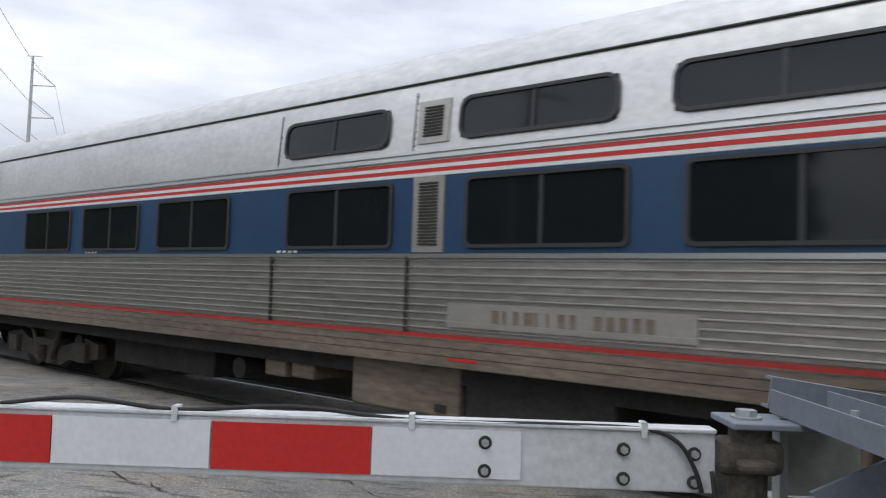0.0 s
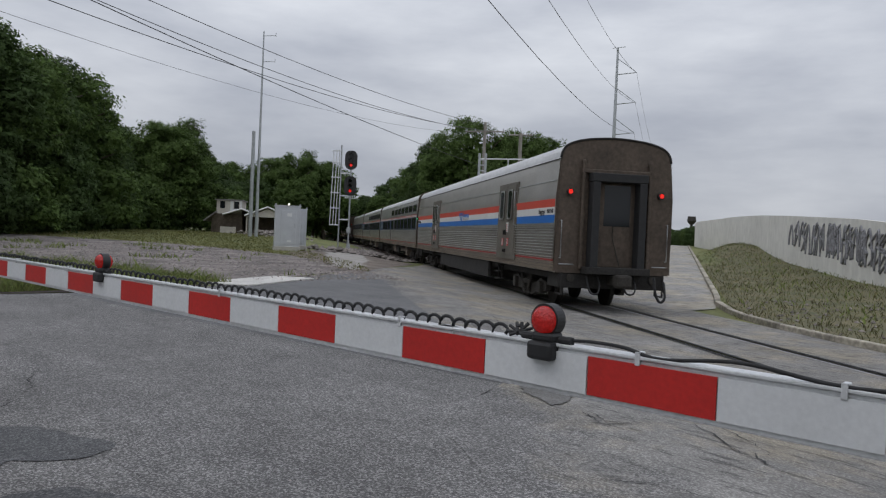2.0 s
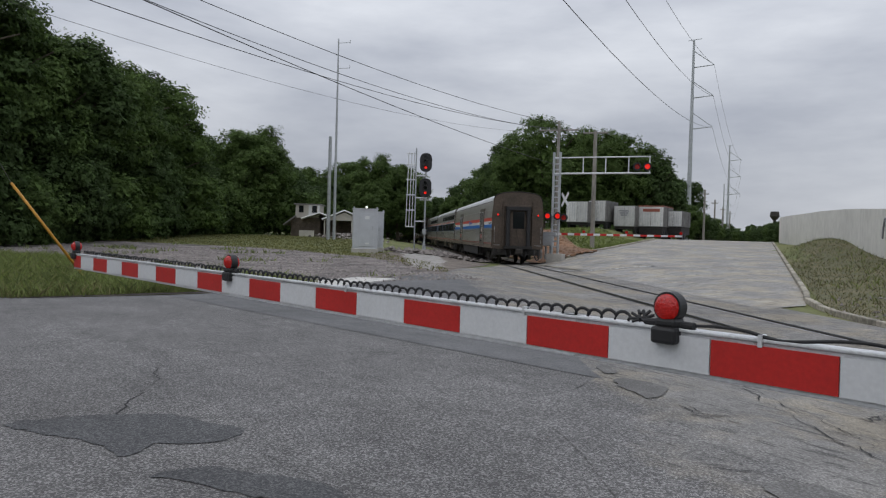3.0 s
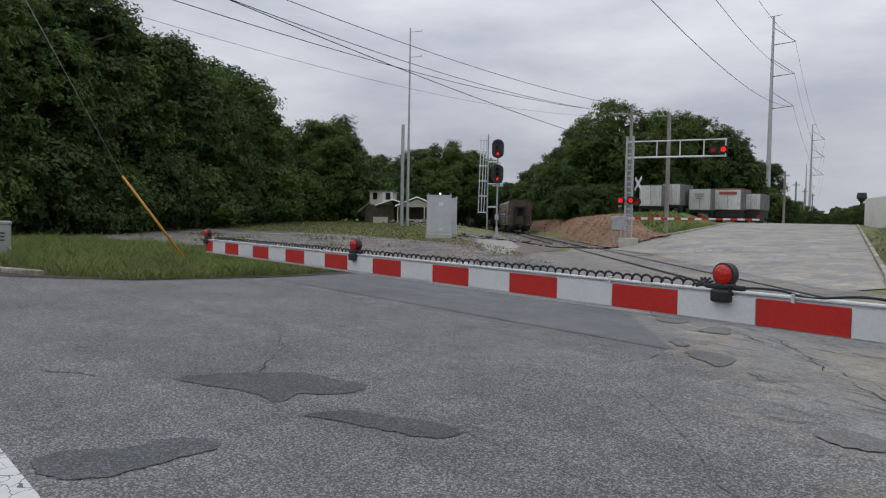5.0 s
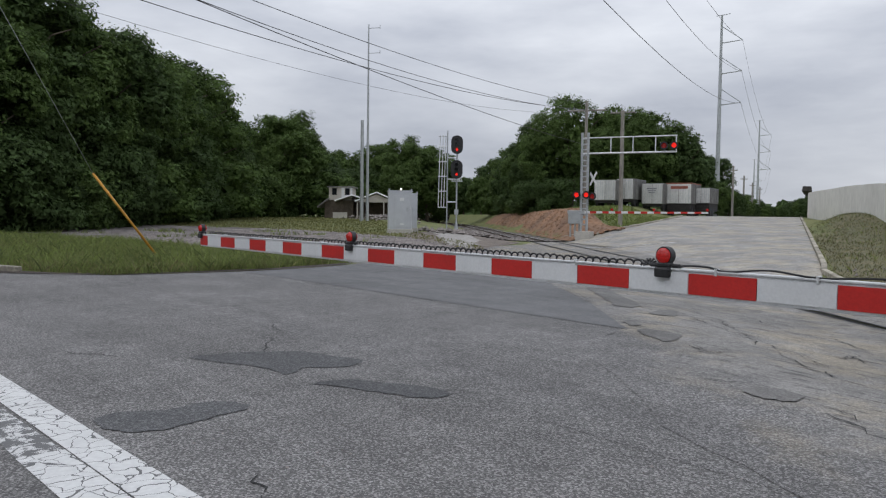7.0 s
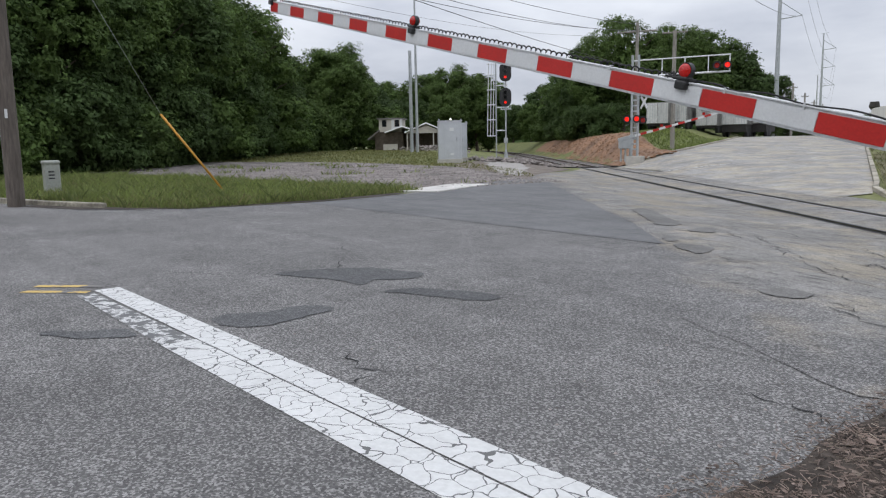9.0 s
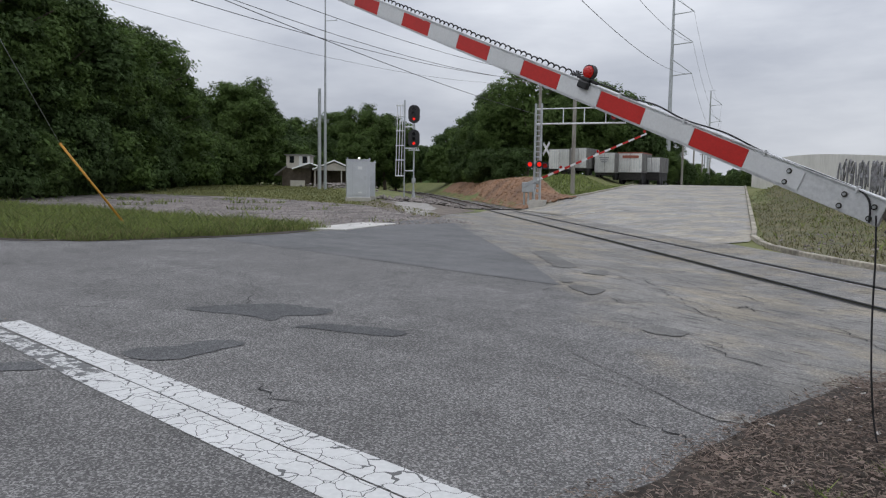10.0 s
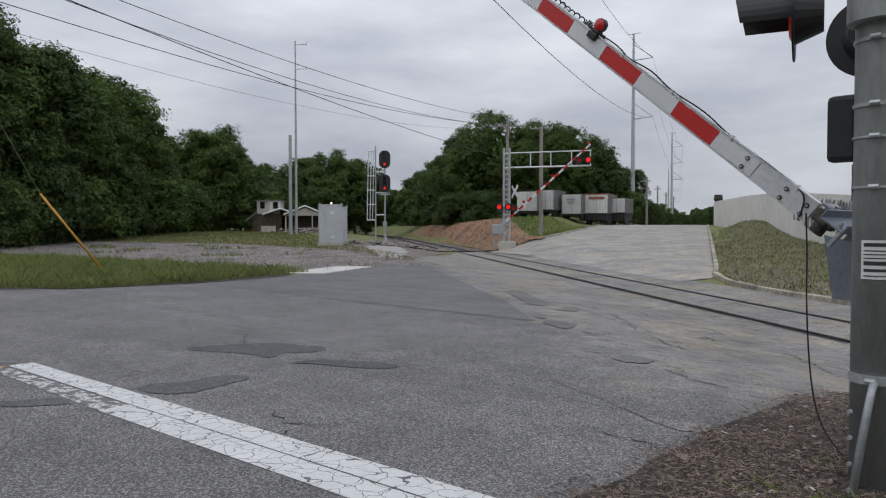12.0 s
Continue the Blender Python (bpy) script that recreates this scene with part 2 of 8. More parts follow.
M_BLUE = material("blue_car_paint", (0.016, 0.052, 0.115), 0.4, var=0.12, scale=1.0, fine=14, bump=0.02)
M_BLUE_BRIGHT = material("bright_blue_stripe", (0.01, 0.15, 0.52), 0.4, var=0.1, scale=1.0, fine=14, bump=0.02)
M_RED_STRIPE = material("red_stripe", (0.6, 0.065, 0.035), 0.45, var=0.1, scale=1.0, fine=14, bump=0.02)
M_RED_DULL = material("dull_red_stripe", (0.36, 0.028, 0.024), 0.5, var=0.2, scale=1.0, fine=14, bump=0.02)
M_WHITE_STRIPE = material("white_stripe", (0.68, 0.68, 0.66), 0.45, var=0.08, scale=1.0, fine=14, bump=0.02)
M_DOOR = material("door_grime", (0.16, 0.145, 0.12), 0.55, 0.3, var=0.2, scale=1.5, fine=14, bump=0.05)
M_GLASS = material("dark_tinted_glass", (0.012, 0.014, 0.016), 0.06, var=0.05, bump=0.0, spec=0.4)
M_FRAME = material("black_window_gasket", (0.03, 0.03, 0.032), 0.5, var=0.1)
M_WHITE = material("white_sheeting", (0.66, 0.67, 0.68), 0.42, var=0.06, scale=3, fine=60, bump=0.02)
M_RED = material("red_sheeting", (0.50, 0.022, 0.018), 0.38, var=0.10, scale=3, fine=60, bump=0.02)
M_ALU = material("aluminium", (0.68, 0.69, 0.70), 0.45, 0.3, var=0.12, scale=4, fine=40, bump=0.05)
M_MAST = material("dull_aluminium_mast", (0.30, 0.315, 0.305), 0.55, 0.2, var=0.15, scale=2, fine=30, bump=0.06, stretch=(1, 1, 0.3))
M_GALV = material("galvanised_steel", (0.42, 0.44, 0.45), 0.5, 0.5, var=0.15, scale=3, fine=30, bump=0.05)
M_BRACKET = material("grey_painted_bracket", (0.20, 0.225, 0.26), 0.5, 0.2, var=0.12, scale=4, fine=40, bump=0.05)
M_CAST = material("rusty_casting", (0.10, 0.087, 0.072), 0.8, 0.3, var=0.35, scale=9, fine=50, bump=0.4)
M_BLACK = material("black_housing", (0.018, 0.018, 0.019), 0.5, var=0.15, scale=6, fine=40, bump=0.05)
M_LENS = material("red_lens", (0.32, 0.01, 0.008), 0.15, var=0.2, scale=14, fine=60, bump=0.2, emit=(1.0, 0.03, 0.02), strength=0.06)
M_LENS_LIT = material("lit_red_lens", (0.5, 0.02, 0.01), 0.2, var=0.1, emit=(1.0, 0.02, 0.012), strength=0.75)
M_LENS_ARM = material("glowing_arm_lens", (0.30, 0.010, 0.009), 0.15, var=0.45, scale=26, fine=90, bump=0.4, emit=(1.0, 0.02, 0.012), strength=0.11)
M_GREEN = material("lit_green_marker", (0.01, 0.4, 0.1), 0.2, var=0.1, emit=(0.05, 1.0, 0.35), strength=2.5)
M_LAMP_W = material("lit_white_lamp", (0.8, 0.8, 0.75), 0.3, var=0.05, emit=(1.0, 0.97, 0.85), strength=1.2)
M_SIGN = material("white_sign", (0.68, 0.69, 0.68), 0.5, var=0.05)
M_PRINT = material("dark_print", (0.03, 0.03, 0.035), 0.6, var=0.1)
M_CABINET = material("grey_cabinet_paint", (0.50, 0.52, 0.54), 0.5, 0.1, var=0.08, scale=2, fine=30, bump=0.03)
M_PEDESTAL = material("weathered_grey_plastic", (0.33, 0.34, 0.31), 0.7, var=0.15, scale=3, fine=20, bump=0.05)
M_WOOD = material("creosoted_pole", (0.12, 0.10, 0.085), 0.9, var=0.35, scale=3, fine=20, bump=0.5, stretch=(1, 1, 0.12))
M_WOOD_GREY = material("weathered_grey_pole", (0.26, 0.245, 0.215), 0.9, var=0.3, scale=3, fine=20, bump=0.4, stretch=(1, 1, 0.12))
M_TIE = material("creosoted_tie", (0.06, 0.05, 0.042), 0.9, var=0.4, scale=4, fine=25, bump=0.5)
M_RAIL = material("rusty_rail", (0.12, 0.085, 0.065), 0.6, 0.5, var=0.25, scale=6, fine=40, bump=0.1)
M_RAILTOP = material("polished_railhead", (0.45, 0.44, 0.43), 0.3, 0.9, var=0.1)
M_YELLOW = material("yellow_plastic", (0.55, 0.26, 0.03), 0.5, var=0.15)
M_TANK = material("stained_white_wall", (0.62, 0.61, 0.57), 0.8, var=0.09, scale=0.25, fine=2, bump=0.03, stretch=(1, 1, 0.6))
M_SPRAY = material("faded_grey_spray_paint", (0.25, 0.25, 0.265), 0.8, var=0.3, scale=2, fine=9)
M_TRAILER = material("trailer_white_panel", (0.58, 0.58, 0.56), 0.6, var=0.15, scale=0.8, fine=6, bump=0.05, per_object=0.15)
M_TRAILER_SIDE = material("grimy_trailer_side", (0.20, 0.195, 0.185), 0.7, var=0.3, scale=0.8, fine=6, bump=0.05, per_object=0.2)
M_RUST = material("faded_rust_red", (0.27, 0.09, 0.06), 0.8, var=0.25, scale=2, fine=10)
M_LEAF = material("leaves", (0.098, 0.150, 0.044), 0.7, var=0.28, scale=0.30, fine=2, bump=0.0, island=0.35, spec=0.12)
M_LEAF_DARK = material("dark_leaves", (0.074, 0.115, 0.040), 0.7, var=0.28, scale=0.30, fine=2, bump=0.0, island=0.35, spec=0.12)
for m_ in (M_LEAF, M_LEAF_DARK):
    n_, l_ = m_.node_tree.nodes, m_.node_tree.links
    tr_, mx_ = n_.new("ShaderNodeBsdfTranslucent"), n_.new("ShaderNodeMixShader")
    l_.new(n_["Principled BSDF"].inputs["Base Color"].links[0].from_socket, tr_.inputs["Color"])
    mx_.inputs[0].default_value = 0.32
    l_.new(n_["Principled BSDF"].outputs[0], mx_.inputs[1])
    l_.new(tr_.outputs[0], mx_.inputs[2])
    l_.new(mx_.outputs[0], n_["Material Output"].inputs["Surface"])
M_BARK = material("bark", (0.10, 0.08, 0.06), 0.95, var=0.4, scale=2, fine=18, bump=0.6)
M_ROOF = material("grey_shingle", (0.22, 0.21, 0.20), 0.9, var=0.2, scale=2, fine=12, bump=0.3)
M_SIDING = material("white_siding", (0.50, 0.47, 0.41), 0.7, var=0.12, scale=1, fine=9)


def line_paint(name, base, ground, amount, grain=1.7):
    """Road paint, crazed and worn through to the asphalt."""
    m = material(name, base, 0.75, var=0.08, scale=2, fine=30, bump=0.2)
    n, l = m.node_tree.nodes, m.node_tree.links
    b = n["Principled BSDF"]
    src = b.inputs["Base Color"].links[0].from_socket
    tc = n.new("ShaderNodeTexCoord")
    wob = n.new("ShaderNodeTexNoise")
    wob.inputs["Scale"].default_value = 5
    add = n.new("ShaderNodeVectorMath")
    add.operation = "MULTIPLY_ADD"
    add.inputs[1].default_value = (0.22, 0.22, 0)
    l.new(tc.outputs["Object"], wob.inputs["Vector"])
    l.new(wob.outputs["Color"], add.inputs[0])
    l.new(tc.outputs["Object"], add.inputs[2])
    vor = n.new("ShaderNodeTexVoronoi")
    vor.feature = "DISTANCE_TO_EDGE"
    vor.inputs["Scale"].default_value = 7.5
    l.new(add.outputs[0], vor.inputs["Vector"])
    lt = n.new("ShaderNodeMath")
    lt.operation = "LESS_THAN"
    lt.inputs[1].default_value = 0.020
    l.new(vor.outputs["Distance"], lt.inputs[0])
    wear = n.new("ShaderNodeTexNoise")
    wear.inputs["Scale"].default_value = grain
    wear.inputs["Detail"].default_value = 9
    wear.inputs["Roughness"].default_value = 0.75
    l.new(tc.outputs["Object"], wear.inputs["Vector"])
    gt = n.new("ShaderNodeMath")
    gt.operation = "GREATER_THAN"
    gt.inputs[1].default_value = amount
    l.new(wear.outputs["Fac"], gt.inputs[0])
    mx = n.new("ShaderNodeMath")
    mx.operation = "MAXIMUM"
    l.new(lt.outputs[0], mx.inputs[0])
    l.new(gt.outputs[0], mx.inputs[1])
    mix = n.new("ShaderNodeMixRGB")
    mix.inputs[2].default_value = (*ground, 1)
    l.new(mx.outputs[0], mix.inputs[0])
    l.new(src, mix.inputs[1])
    l.new(mix.outputs[0], b.inputs["Base Color"])
    return m


M_LINE = line_paint("worn_white_line", (0.60, 0.60, 0.59), (0.12, 0.12, 0.12), 0.68)
M_LINE_WORN = line_paint("faded_white_line", (0.55, 0.55, 0.54), (0.125, 0.125, 0.125), 0.49, 7.0)
M_LINE_FAR = line_paint("faded_yellow_line", (0.40, 0.34, 0.20), (0.29, 0.28, 0.265), 0.47)
M_LINE_YELLOW = line_paint("worn_yellow_line", (0.58, 0.40, 0.12), (0.16, 0.155, 0.15), 0.54)

# ---- the plan ----
TRACK_YAW = 52.5
TN = Vector((math.cos(radians(TRACK_YAW)), math.sin(radians(TRACK_YAW)), 0))
TD = Vector((-TN.y, TN.x, 0))
RAIL_Z, TRACK_S = -0.345, 5.895
ROAD_YAW = 25.7
RD = Vector((-math.sin(radians(ROAD_YAW)), math.cos(radians(ROAD_YAW)), 0))
RP = Vector((-RD.y, RD.x, 0))
CORNER = Vector((-8.5, 18.7, 0))
ROAD_W = 11.4


def smooth(a, b, v):
    k = max(0.0, min(1.0, (v - a) / (b - a)))
    return k * k * (3 - 2 * k)


def height(x, y):
    """The ground's height."""
    s = x * TN.x + y * TN.y
    a = x * TD.x + y * TD.y
    s += max(0.0, a - 100) ** 2 / 840
    z = -0.345 * smooth(0.3, 4.6, s) + 0.8 * smooth(34, 88, a) * smooth(1.0, -5.0, s) + 0.25 * smooth(-1.0, 3.0, s) * smooth(-3.0, -8.0, x) * 0.0
    if a > 45 and 2.4 < s < 9.4:
        z -= 0.21 * smooth(45.6, 47.5, a) * smooth(2.4, 3.4, s) * smooth(9.4, 8.4, s)
    if s > 7.2:
        d = Vector((x, y, 0)) - CORNER
        l, w = d.dot(RD), d.dot(RP)
        rise = min(max(0.0, 0.03 * l), 1.86) - 0.008 * max(0.0, l - 66) * smooth(66, 90, l)
        z += max(rise, -0.6) * smooth(7.2, 12.0, s) * (1 - 0.62 * smooth(14, 32, w))
        # cut bank beside the track, left of the road
        z += 1.15 * smooth(8.3, 11.4, s) * smooth(13, 17, w)
        # weedy mound right of the road
        z += 1.0 * math.exp(-((x + 21.5) ** 2 + (y - 52.0) ** 2) / 110.0) * smooth(-0.3, -3.0, w)
        z += 0.5 * smooth(-2.0, -9.0, w) * smooth(9.0, 14.0, s)
    return z


def at(a, s, z=None, off=0.0):
    """A place from metres along the track and across it."""
    p = TD * a + TN * s
    return Vector((p.x, p.y, height(p.x, p.y) + off if z is None else z))


def mesh_object(name, bm, mat, parent=None, smooth_faces=False):
    me = bpy.data.meshes.new(name)
    if smooth_faces:
        for f in bm.faces:
            f.smooth = True
    bm.to_mesh(me)
    bm.free()
    for m in (mat if isinstance(mat, (list, tuple)) else [mat]):
        me.materials.append(m)
    ob = new(name, me)
    if parent is not None:
        ob.parent = parent
    return ob


def part(name, bm, mat, parent, label="", smooth_faces=False):
    ob = mesh_object(name, bm, mat, parent, smooth_faces)
    return tagged(ob, label) if label else ob


def resample(pts, n):
    pts = [Vector((*p[:2], 0)) for p in pts]
    d = [0.0]
    for a, b in zip(pts, pts[1:]):
        d.append(d[-1] + (b - a).length)
    out = []
    for i in range(n + 1):
        t = d[-1] * i / n
        k = max(j for j in range(len(pts) - 1) if d[j] <= t + 1e-9)
        f = (t - d[k]) / max(1e-9, d[k + 1] - d[k])
        out.append(pts[k].lerp(pts[k + 1], f))
    return out


def loft(name, left, right, n, m, off, mat, jag=0.0, matched=False):
    """A sheet on the ground between two lines."""
    bm = bmesh.new()
    L_, R_ = (left, right) if matched else (resample(left, n), resample(right, n))
    rows_ = []
    for i, (a, b) in enumerate(zip(L_, R_)):
        a, b = Vector((*a[:2], 0)), Vector((*b[:2], 0))
        row = []
        for j in range(m + 1):
            p = a.lerp(b, j / m)
            if jag and j in (0, m):
                v = noise.noise_vector(p * 0.9) + 0.5 * noise.noise_vector(p * 3.1)
                p = p + Vector((v.x, v.y, 0)) * jag
            row.append(bm.verts.new((p.x, p.y, height(p.x, p.y) + off)))
        rows_.append(row)
    for r0, r1 in zip(rows_, rows_[1:]):
        for j in range(m):
            bm.faces.new((r0[j], r0[j + 1], r1[j + 1], r1[j]))
    bmesh.ops.recalc_face_normals(bm, faces=bm.faces)
    if sum(f.normal.z for f in bm.faces) < 0:
        bmesh.ops.reverse_faces(bm, faces=bm.faces)
    return tagged(mesh_object(name, bm, mat, smooth_faces=True), kind="structure")


def box(bm, lo, hi, bevel=0.0):
    r = bmesh.ops.create_cube(bm, size=1)
    vs = r["verts"]
    bmesh.ops.scale(bm, vec=[max(1e-4, h - l) for l, h in zip(lo, hi)], verts=vs)
    bmesh.ops.translate(bm, vec=[(l + h) / 2 for l, h in zip(lo, hi)], verts=vs)
    if bevel:
        es = list({e for v in vs for e in v.link_edges})
        bmesh.ops.bevel(bm, geom=es, offset=bevel, segments=2, affect="EDGES", profile=0.5)
    return bm


def tube(bm, a, b, r0, r1=None, seg=10, caps=True):
    a, b = Vector(a), Vector(b)
    d = b - a
    r = bmesh.ops.create_cone(bm, cap_ends=caps, segments=seg, radius1=r0, radius2=r0 if r1 is None else r1, depth=d.length)
    q = d.to_track_quat("Z", "Y").to_matrix().to_4x4()
    bmesh.ops.transform(bm, matrix=Matrix.Translation((a + b) / 2) @ q, verts=r["verts"])
    return bm


# ---- ground ----
def build_ground():
    ax = [-2500, -1200, -600, -350, -220, -160] + [-130 + 1.3 * i for i in range(60)] + [-52 + 1.0 * i for i in range(70)] + [20, 26, 35, 60, 120, 300, 800, 2500]
    ay = [-2500, -800, -300, -120, -60, -30, -18] + [-12 + 1.0 * i for i in range(66)] + [55.3 + 1.3 * i for i in range(75)] + [165, 220, 350, 600, 1200, 2500]
    bm = bmesh.new()
    g = [[bm.verts.new((x, y, height(x, y) - 0.012)) for x in ax] for y in ay]
    for r0, r1 in zip(g, g[1:]):
        for j in range(len(ax) - 1):
            bm.faces.new((r0[j], r0[j + 1], r1[j + 1], r1[j]))
    return tagged(mesh_object("ground", bm, M_GRASS, smooth_faces=True), "rough grass ground with dirt and weeds", "ground", kind="structure")


build_ground()


def empty(name, m=None):
    ob = new(name)
    ob.empty_display_size = 0.3
    if m is not None:
        ob.matrix_world = m
    return ob


def blob(name, pts, off, mat, label="", rough=0.08, seed=0):
    """A flat irregular patch on the pavement, from a closed outline."""
    bm = bmesh.new()
    pts = [Vector((*p, 0)) for p in pts]
    n = len(pts)
    out = []
    for i in range(n):
        p0, p1, p2, p3 = (pts[(i + k) % n] for k in (-1, 0, 1, 2))
        for j in range(12):
            t = j / 12
            q = 0.5 * ((2 * p1) + (p2 - p0) * t + (2 * p0 - 5 * p1 + 4 * p2 - p3) * t * t + (3 * p1 - p0 - 3 * p2 + p3) * t ** 3)
            v = noise.noise_vector(Vector((q.x * 3 + seed, q.y * 3, 0)))
            v += 0.7 * noise.noise_vector(Vector((q.x * 11 + seed, q.y * 11, 0))) + 0.4 * noise.noise_vector(Vector((q.x * 27 + seed, q.y * 27, 0)))
            out.append(q + Vector((v.x, v.y, 0)) * rough)
    f = bm.faces.new([bm.verts.new((q.x, q.y, height(q.x, q.y) + off)) for q in out])
    bmesh.ops.triangulate(bm, faces=[f])
    for f in bm.faces:
        if f.normal.z < 0:
            f.normal_flip()
    return tagged(mesh_object(name, bm, mat), label, kind="structure")


# ---- pavements ----
def rail_line(s_, a0, a1, n=20):
    return [at(a0 + (a1 - a0) * i / n, s_) for i in range(n + 1)]


top = [(-70, -13.5), (-45, -8.5), (-30, -4.6), (-21, -2.1), (-18.6, -1.2), (-17.0, -0.4), (-15.9, 0.6), (-15.3, 2.0), (-15.1, 3.6), (-15.2, 5.2), (-15.8, 6.9), (-16.8, 8.6), (-18.0, 10.8), (-19.4, 13.4), (-20.8, 15.6)]
edge = [(0.35, -30), (0.35, -6), (0.34, -1.9), (0.2, -1.0), (0.19, 0.2), (0.22, 1.3), (0.5, 2.2), (1.2, 3.0)]
tagged(loft("road", [(-70, -40), (-40, -40), (-15, -40), (0.5, -40)], [(-70, -13.6), (-30, -4.7), (-21, -2.15), (-16.4, 0.0), (0.44, 0.0)], 90, 40, 0.003, M_ASPHALT, 0.0), "coarse grey asphalt road, cracked and patched", "road")
b_line = [(-15.9, 0.6), (-15.3, 2.0), (-15.1, 3.6), (-15.2, 5.2), (-15.8, 6.9), (-16.8, 8.6), (-18.0, 10.8), (-19.4, 13.4), (-20.6, 15.4)]
r_line = [(0.3, 0.2), (0.2, 1.5), (-1.6, 3.1), (-3.0, 4.1), (-4.5, 5.2), (-6.1, 6.5), (-12.3, 11.3), (-17.6, 15.7), (-20.4, 16.8)]
tagged(loft("road_apron", [(-16.4, -0.05), *b_line], [(0.3, -0.05), *r_line[1:]], 70, 40, 0.005, M_ASPHALT, 0.0), "grey asphalt apron before the crossing", "road")
# smoother newer strip beside the crossing
loft("pavement_overlay", [(-14.9, 3.6), (-15.6, 7.0), (-17.4, 10.2), (-19.0, 13.3), (-19.9, 15.0)], [(-4.4, 3.8), (-6.4, 5.5), (-8.4, 7.0), (-12.5, 10.2), (-16.9, 13.6)], 40, 30, 0.0105, M_ASPHALT_NEW, 0.05)
tagged(loft("crossing_pavement", [(-20.9, 16.2), (-17.0, 13.65), (-12.5, 10.22), (-8.4, 7.02), (-6.4, 5.5), (-4.5, 3.85), (-4.2, 2.9), (-3.8, 2.2), (-2.8, 1.5), (-1.6, 0.4), (0.15, -0.35), (0.55, 1.3), (1.6, 1.9), (4.5, 0.5), (9, -3)], rail_line(5.08, 44, -14), 140, 30, 0.009, M_CROSS, 0.10), "pale worn and cracked asphalt at the level crossing", "pavement")
tagged(loft("crossing_pavement", rail_line(5.24, 45, -30), rail_line(6.56, 45, -30), 110, 6, 0.010, M_CROSS, 0.0), "worn pavement strip between the rails", "pavement")
tagged(loft("crossing_pavement", rail_line(6.72, 46, -40), rail_line(8.72, 47, -40), 110, 10, 0.012, M_CROSS, 0.0), "worn pavement beyond the far rail", "pavement")


def road_point(l, w, off=0.0):
    p = CORNER + RD * l + RP * w
    return Vector((p.x, p.y, height(p.x, p.y) + off))


tagged(loft("far_road", [at(47, 8.0), road_point(22, 14.5), road_point(26, 12.2), road_point(31, ROAD_W), *[road_point(l, ROAD_W) for l in (40, 50, 60, 70, 85, 110, 150, 300)]], [at(17.5, 8.0), road_point(0, 0.1), road_point(3, 0), road_point(7, 0), *[road_point(l, 0) for l in (14, 24, 38, 52, 70, 100, 150, 300)]], 130, 26, 0.016, M_FARROAD), "pale old concrete road that climbs beyond the track", "road")


def strip(name, pts, width, off, mat, label="", kind="structure", joined=None):
    """A painted line, crack or band along a line on the ground."""
    bm = joined if joined is not None else bmesh.new()
    ps = [Vector((*p[:2], 0)) for p in pts]
    prev = None
    for i, p in enumerate(ps):
        d = (ps[min(i + 1, len(ps) - 1)] - ps[max(i - 1, 0)]).normalized()
        n_ = Vector((-d.y, d.x, 0))
        w = width(i / max(1, len(ps) - 1)) if callable(width) else width
        row = []
        for j in range(3):
            q = p + n_ * w * (j / 2 - 0.5)
            row.append(bm.verts.new((q.x, q.y, height(q.x, q.y) + off)))
        if prev:
            for j in range(2):
                f = bm.faces.new((prev[j], row[j], row[j + 1], prev[j + 1]))
                if f.normal.z < 0:
                    f.normal_flip()
        prev = row
    if joined is None:
        bm.normal_update()
        for f in bm.faces:
            if f.normal.z < 0:
                f.normal_flip()
        return tagged(mesh_object(name, bm, mat), label, kind=kind)


def dense(a, b, n):
    a, b = Vector((*a, 0)), Vector((*b, 0))
    return [a.lerp(b, i / n) for i in range(n + 1)]


strip("stop_line", dense((-6.1, -2.80), (0.27, -2.32), 40), 0.24, 0.008, M_LINE, "cracked white stop line on asphalt")
strip("stop_line_worn", dense((-3.5, -2.86), (0.25, -2.585), 40), 0.255, 0.0075, M_LINE, "cracked white stop line beside the first")
strip("stop_line_worn", dense((-5.9, -3.03), (-3.5, -2.865), 18), lambda k: 0.16 + 0.08 * k, 0.0075, M_LINE_WORN, "faded remains of a white stop line")
strip("centre_line", dense((-6.27, -2.80), (-6.75, -3.35), 6), 0.10, 0.009, M_LINE_YELLOW, "worn yellow centre line")
strip("centre_line", dense((-6.02, -2.98), (-6.5, -3.5), 6), 0.10, 0.009, M_LINE_YELLOW, "worn yellow centre line")
strip("far_centre_line", [road_point(l, ROAD_W / 2 + 0.15) for l in range(24, 90, 2)], 0.12, 0.024, M_LINE_FAR, "worn yellow double line on concrete")
strip("far_centre_line", [road_point(l, ROAD_W / 2 - 0.15) for l in range(24, 90, 2)], 0.12, 0.024, M_LINE_FAR, "worn yellow double line on concrete")
strip("far_stop_line", [road_point(15.5, w) for w in (6, 7, 8, 9, 10, 11)], 0.35, 0.03, M_LINE_WORN, "faded white stop line")
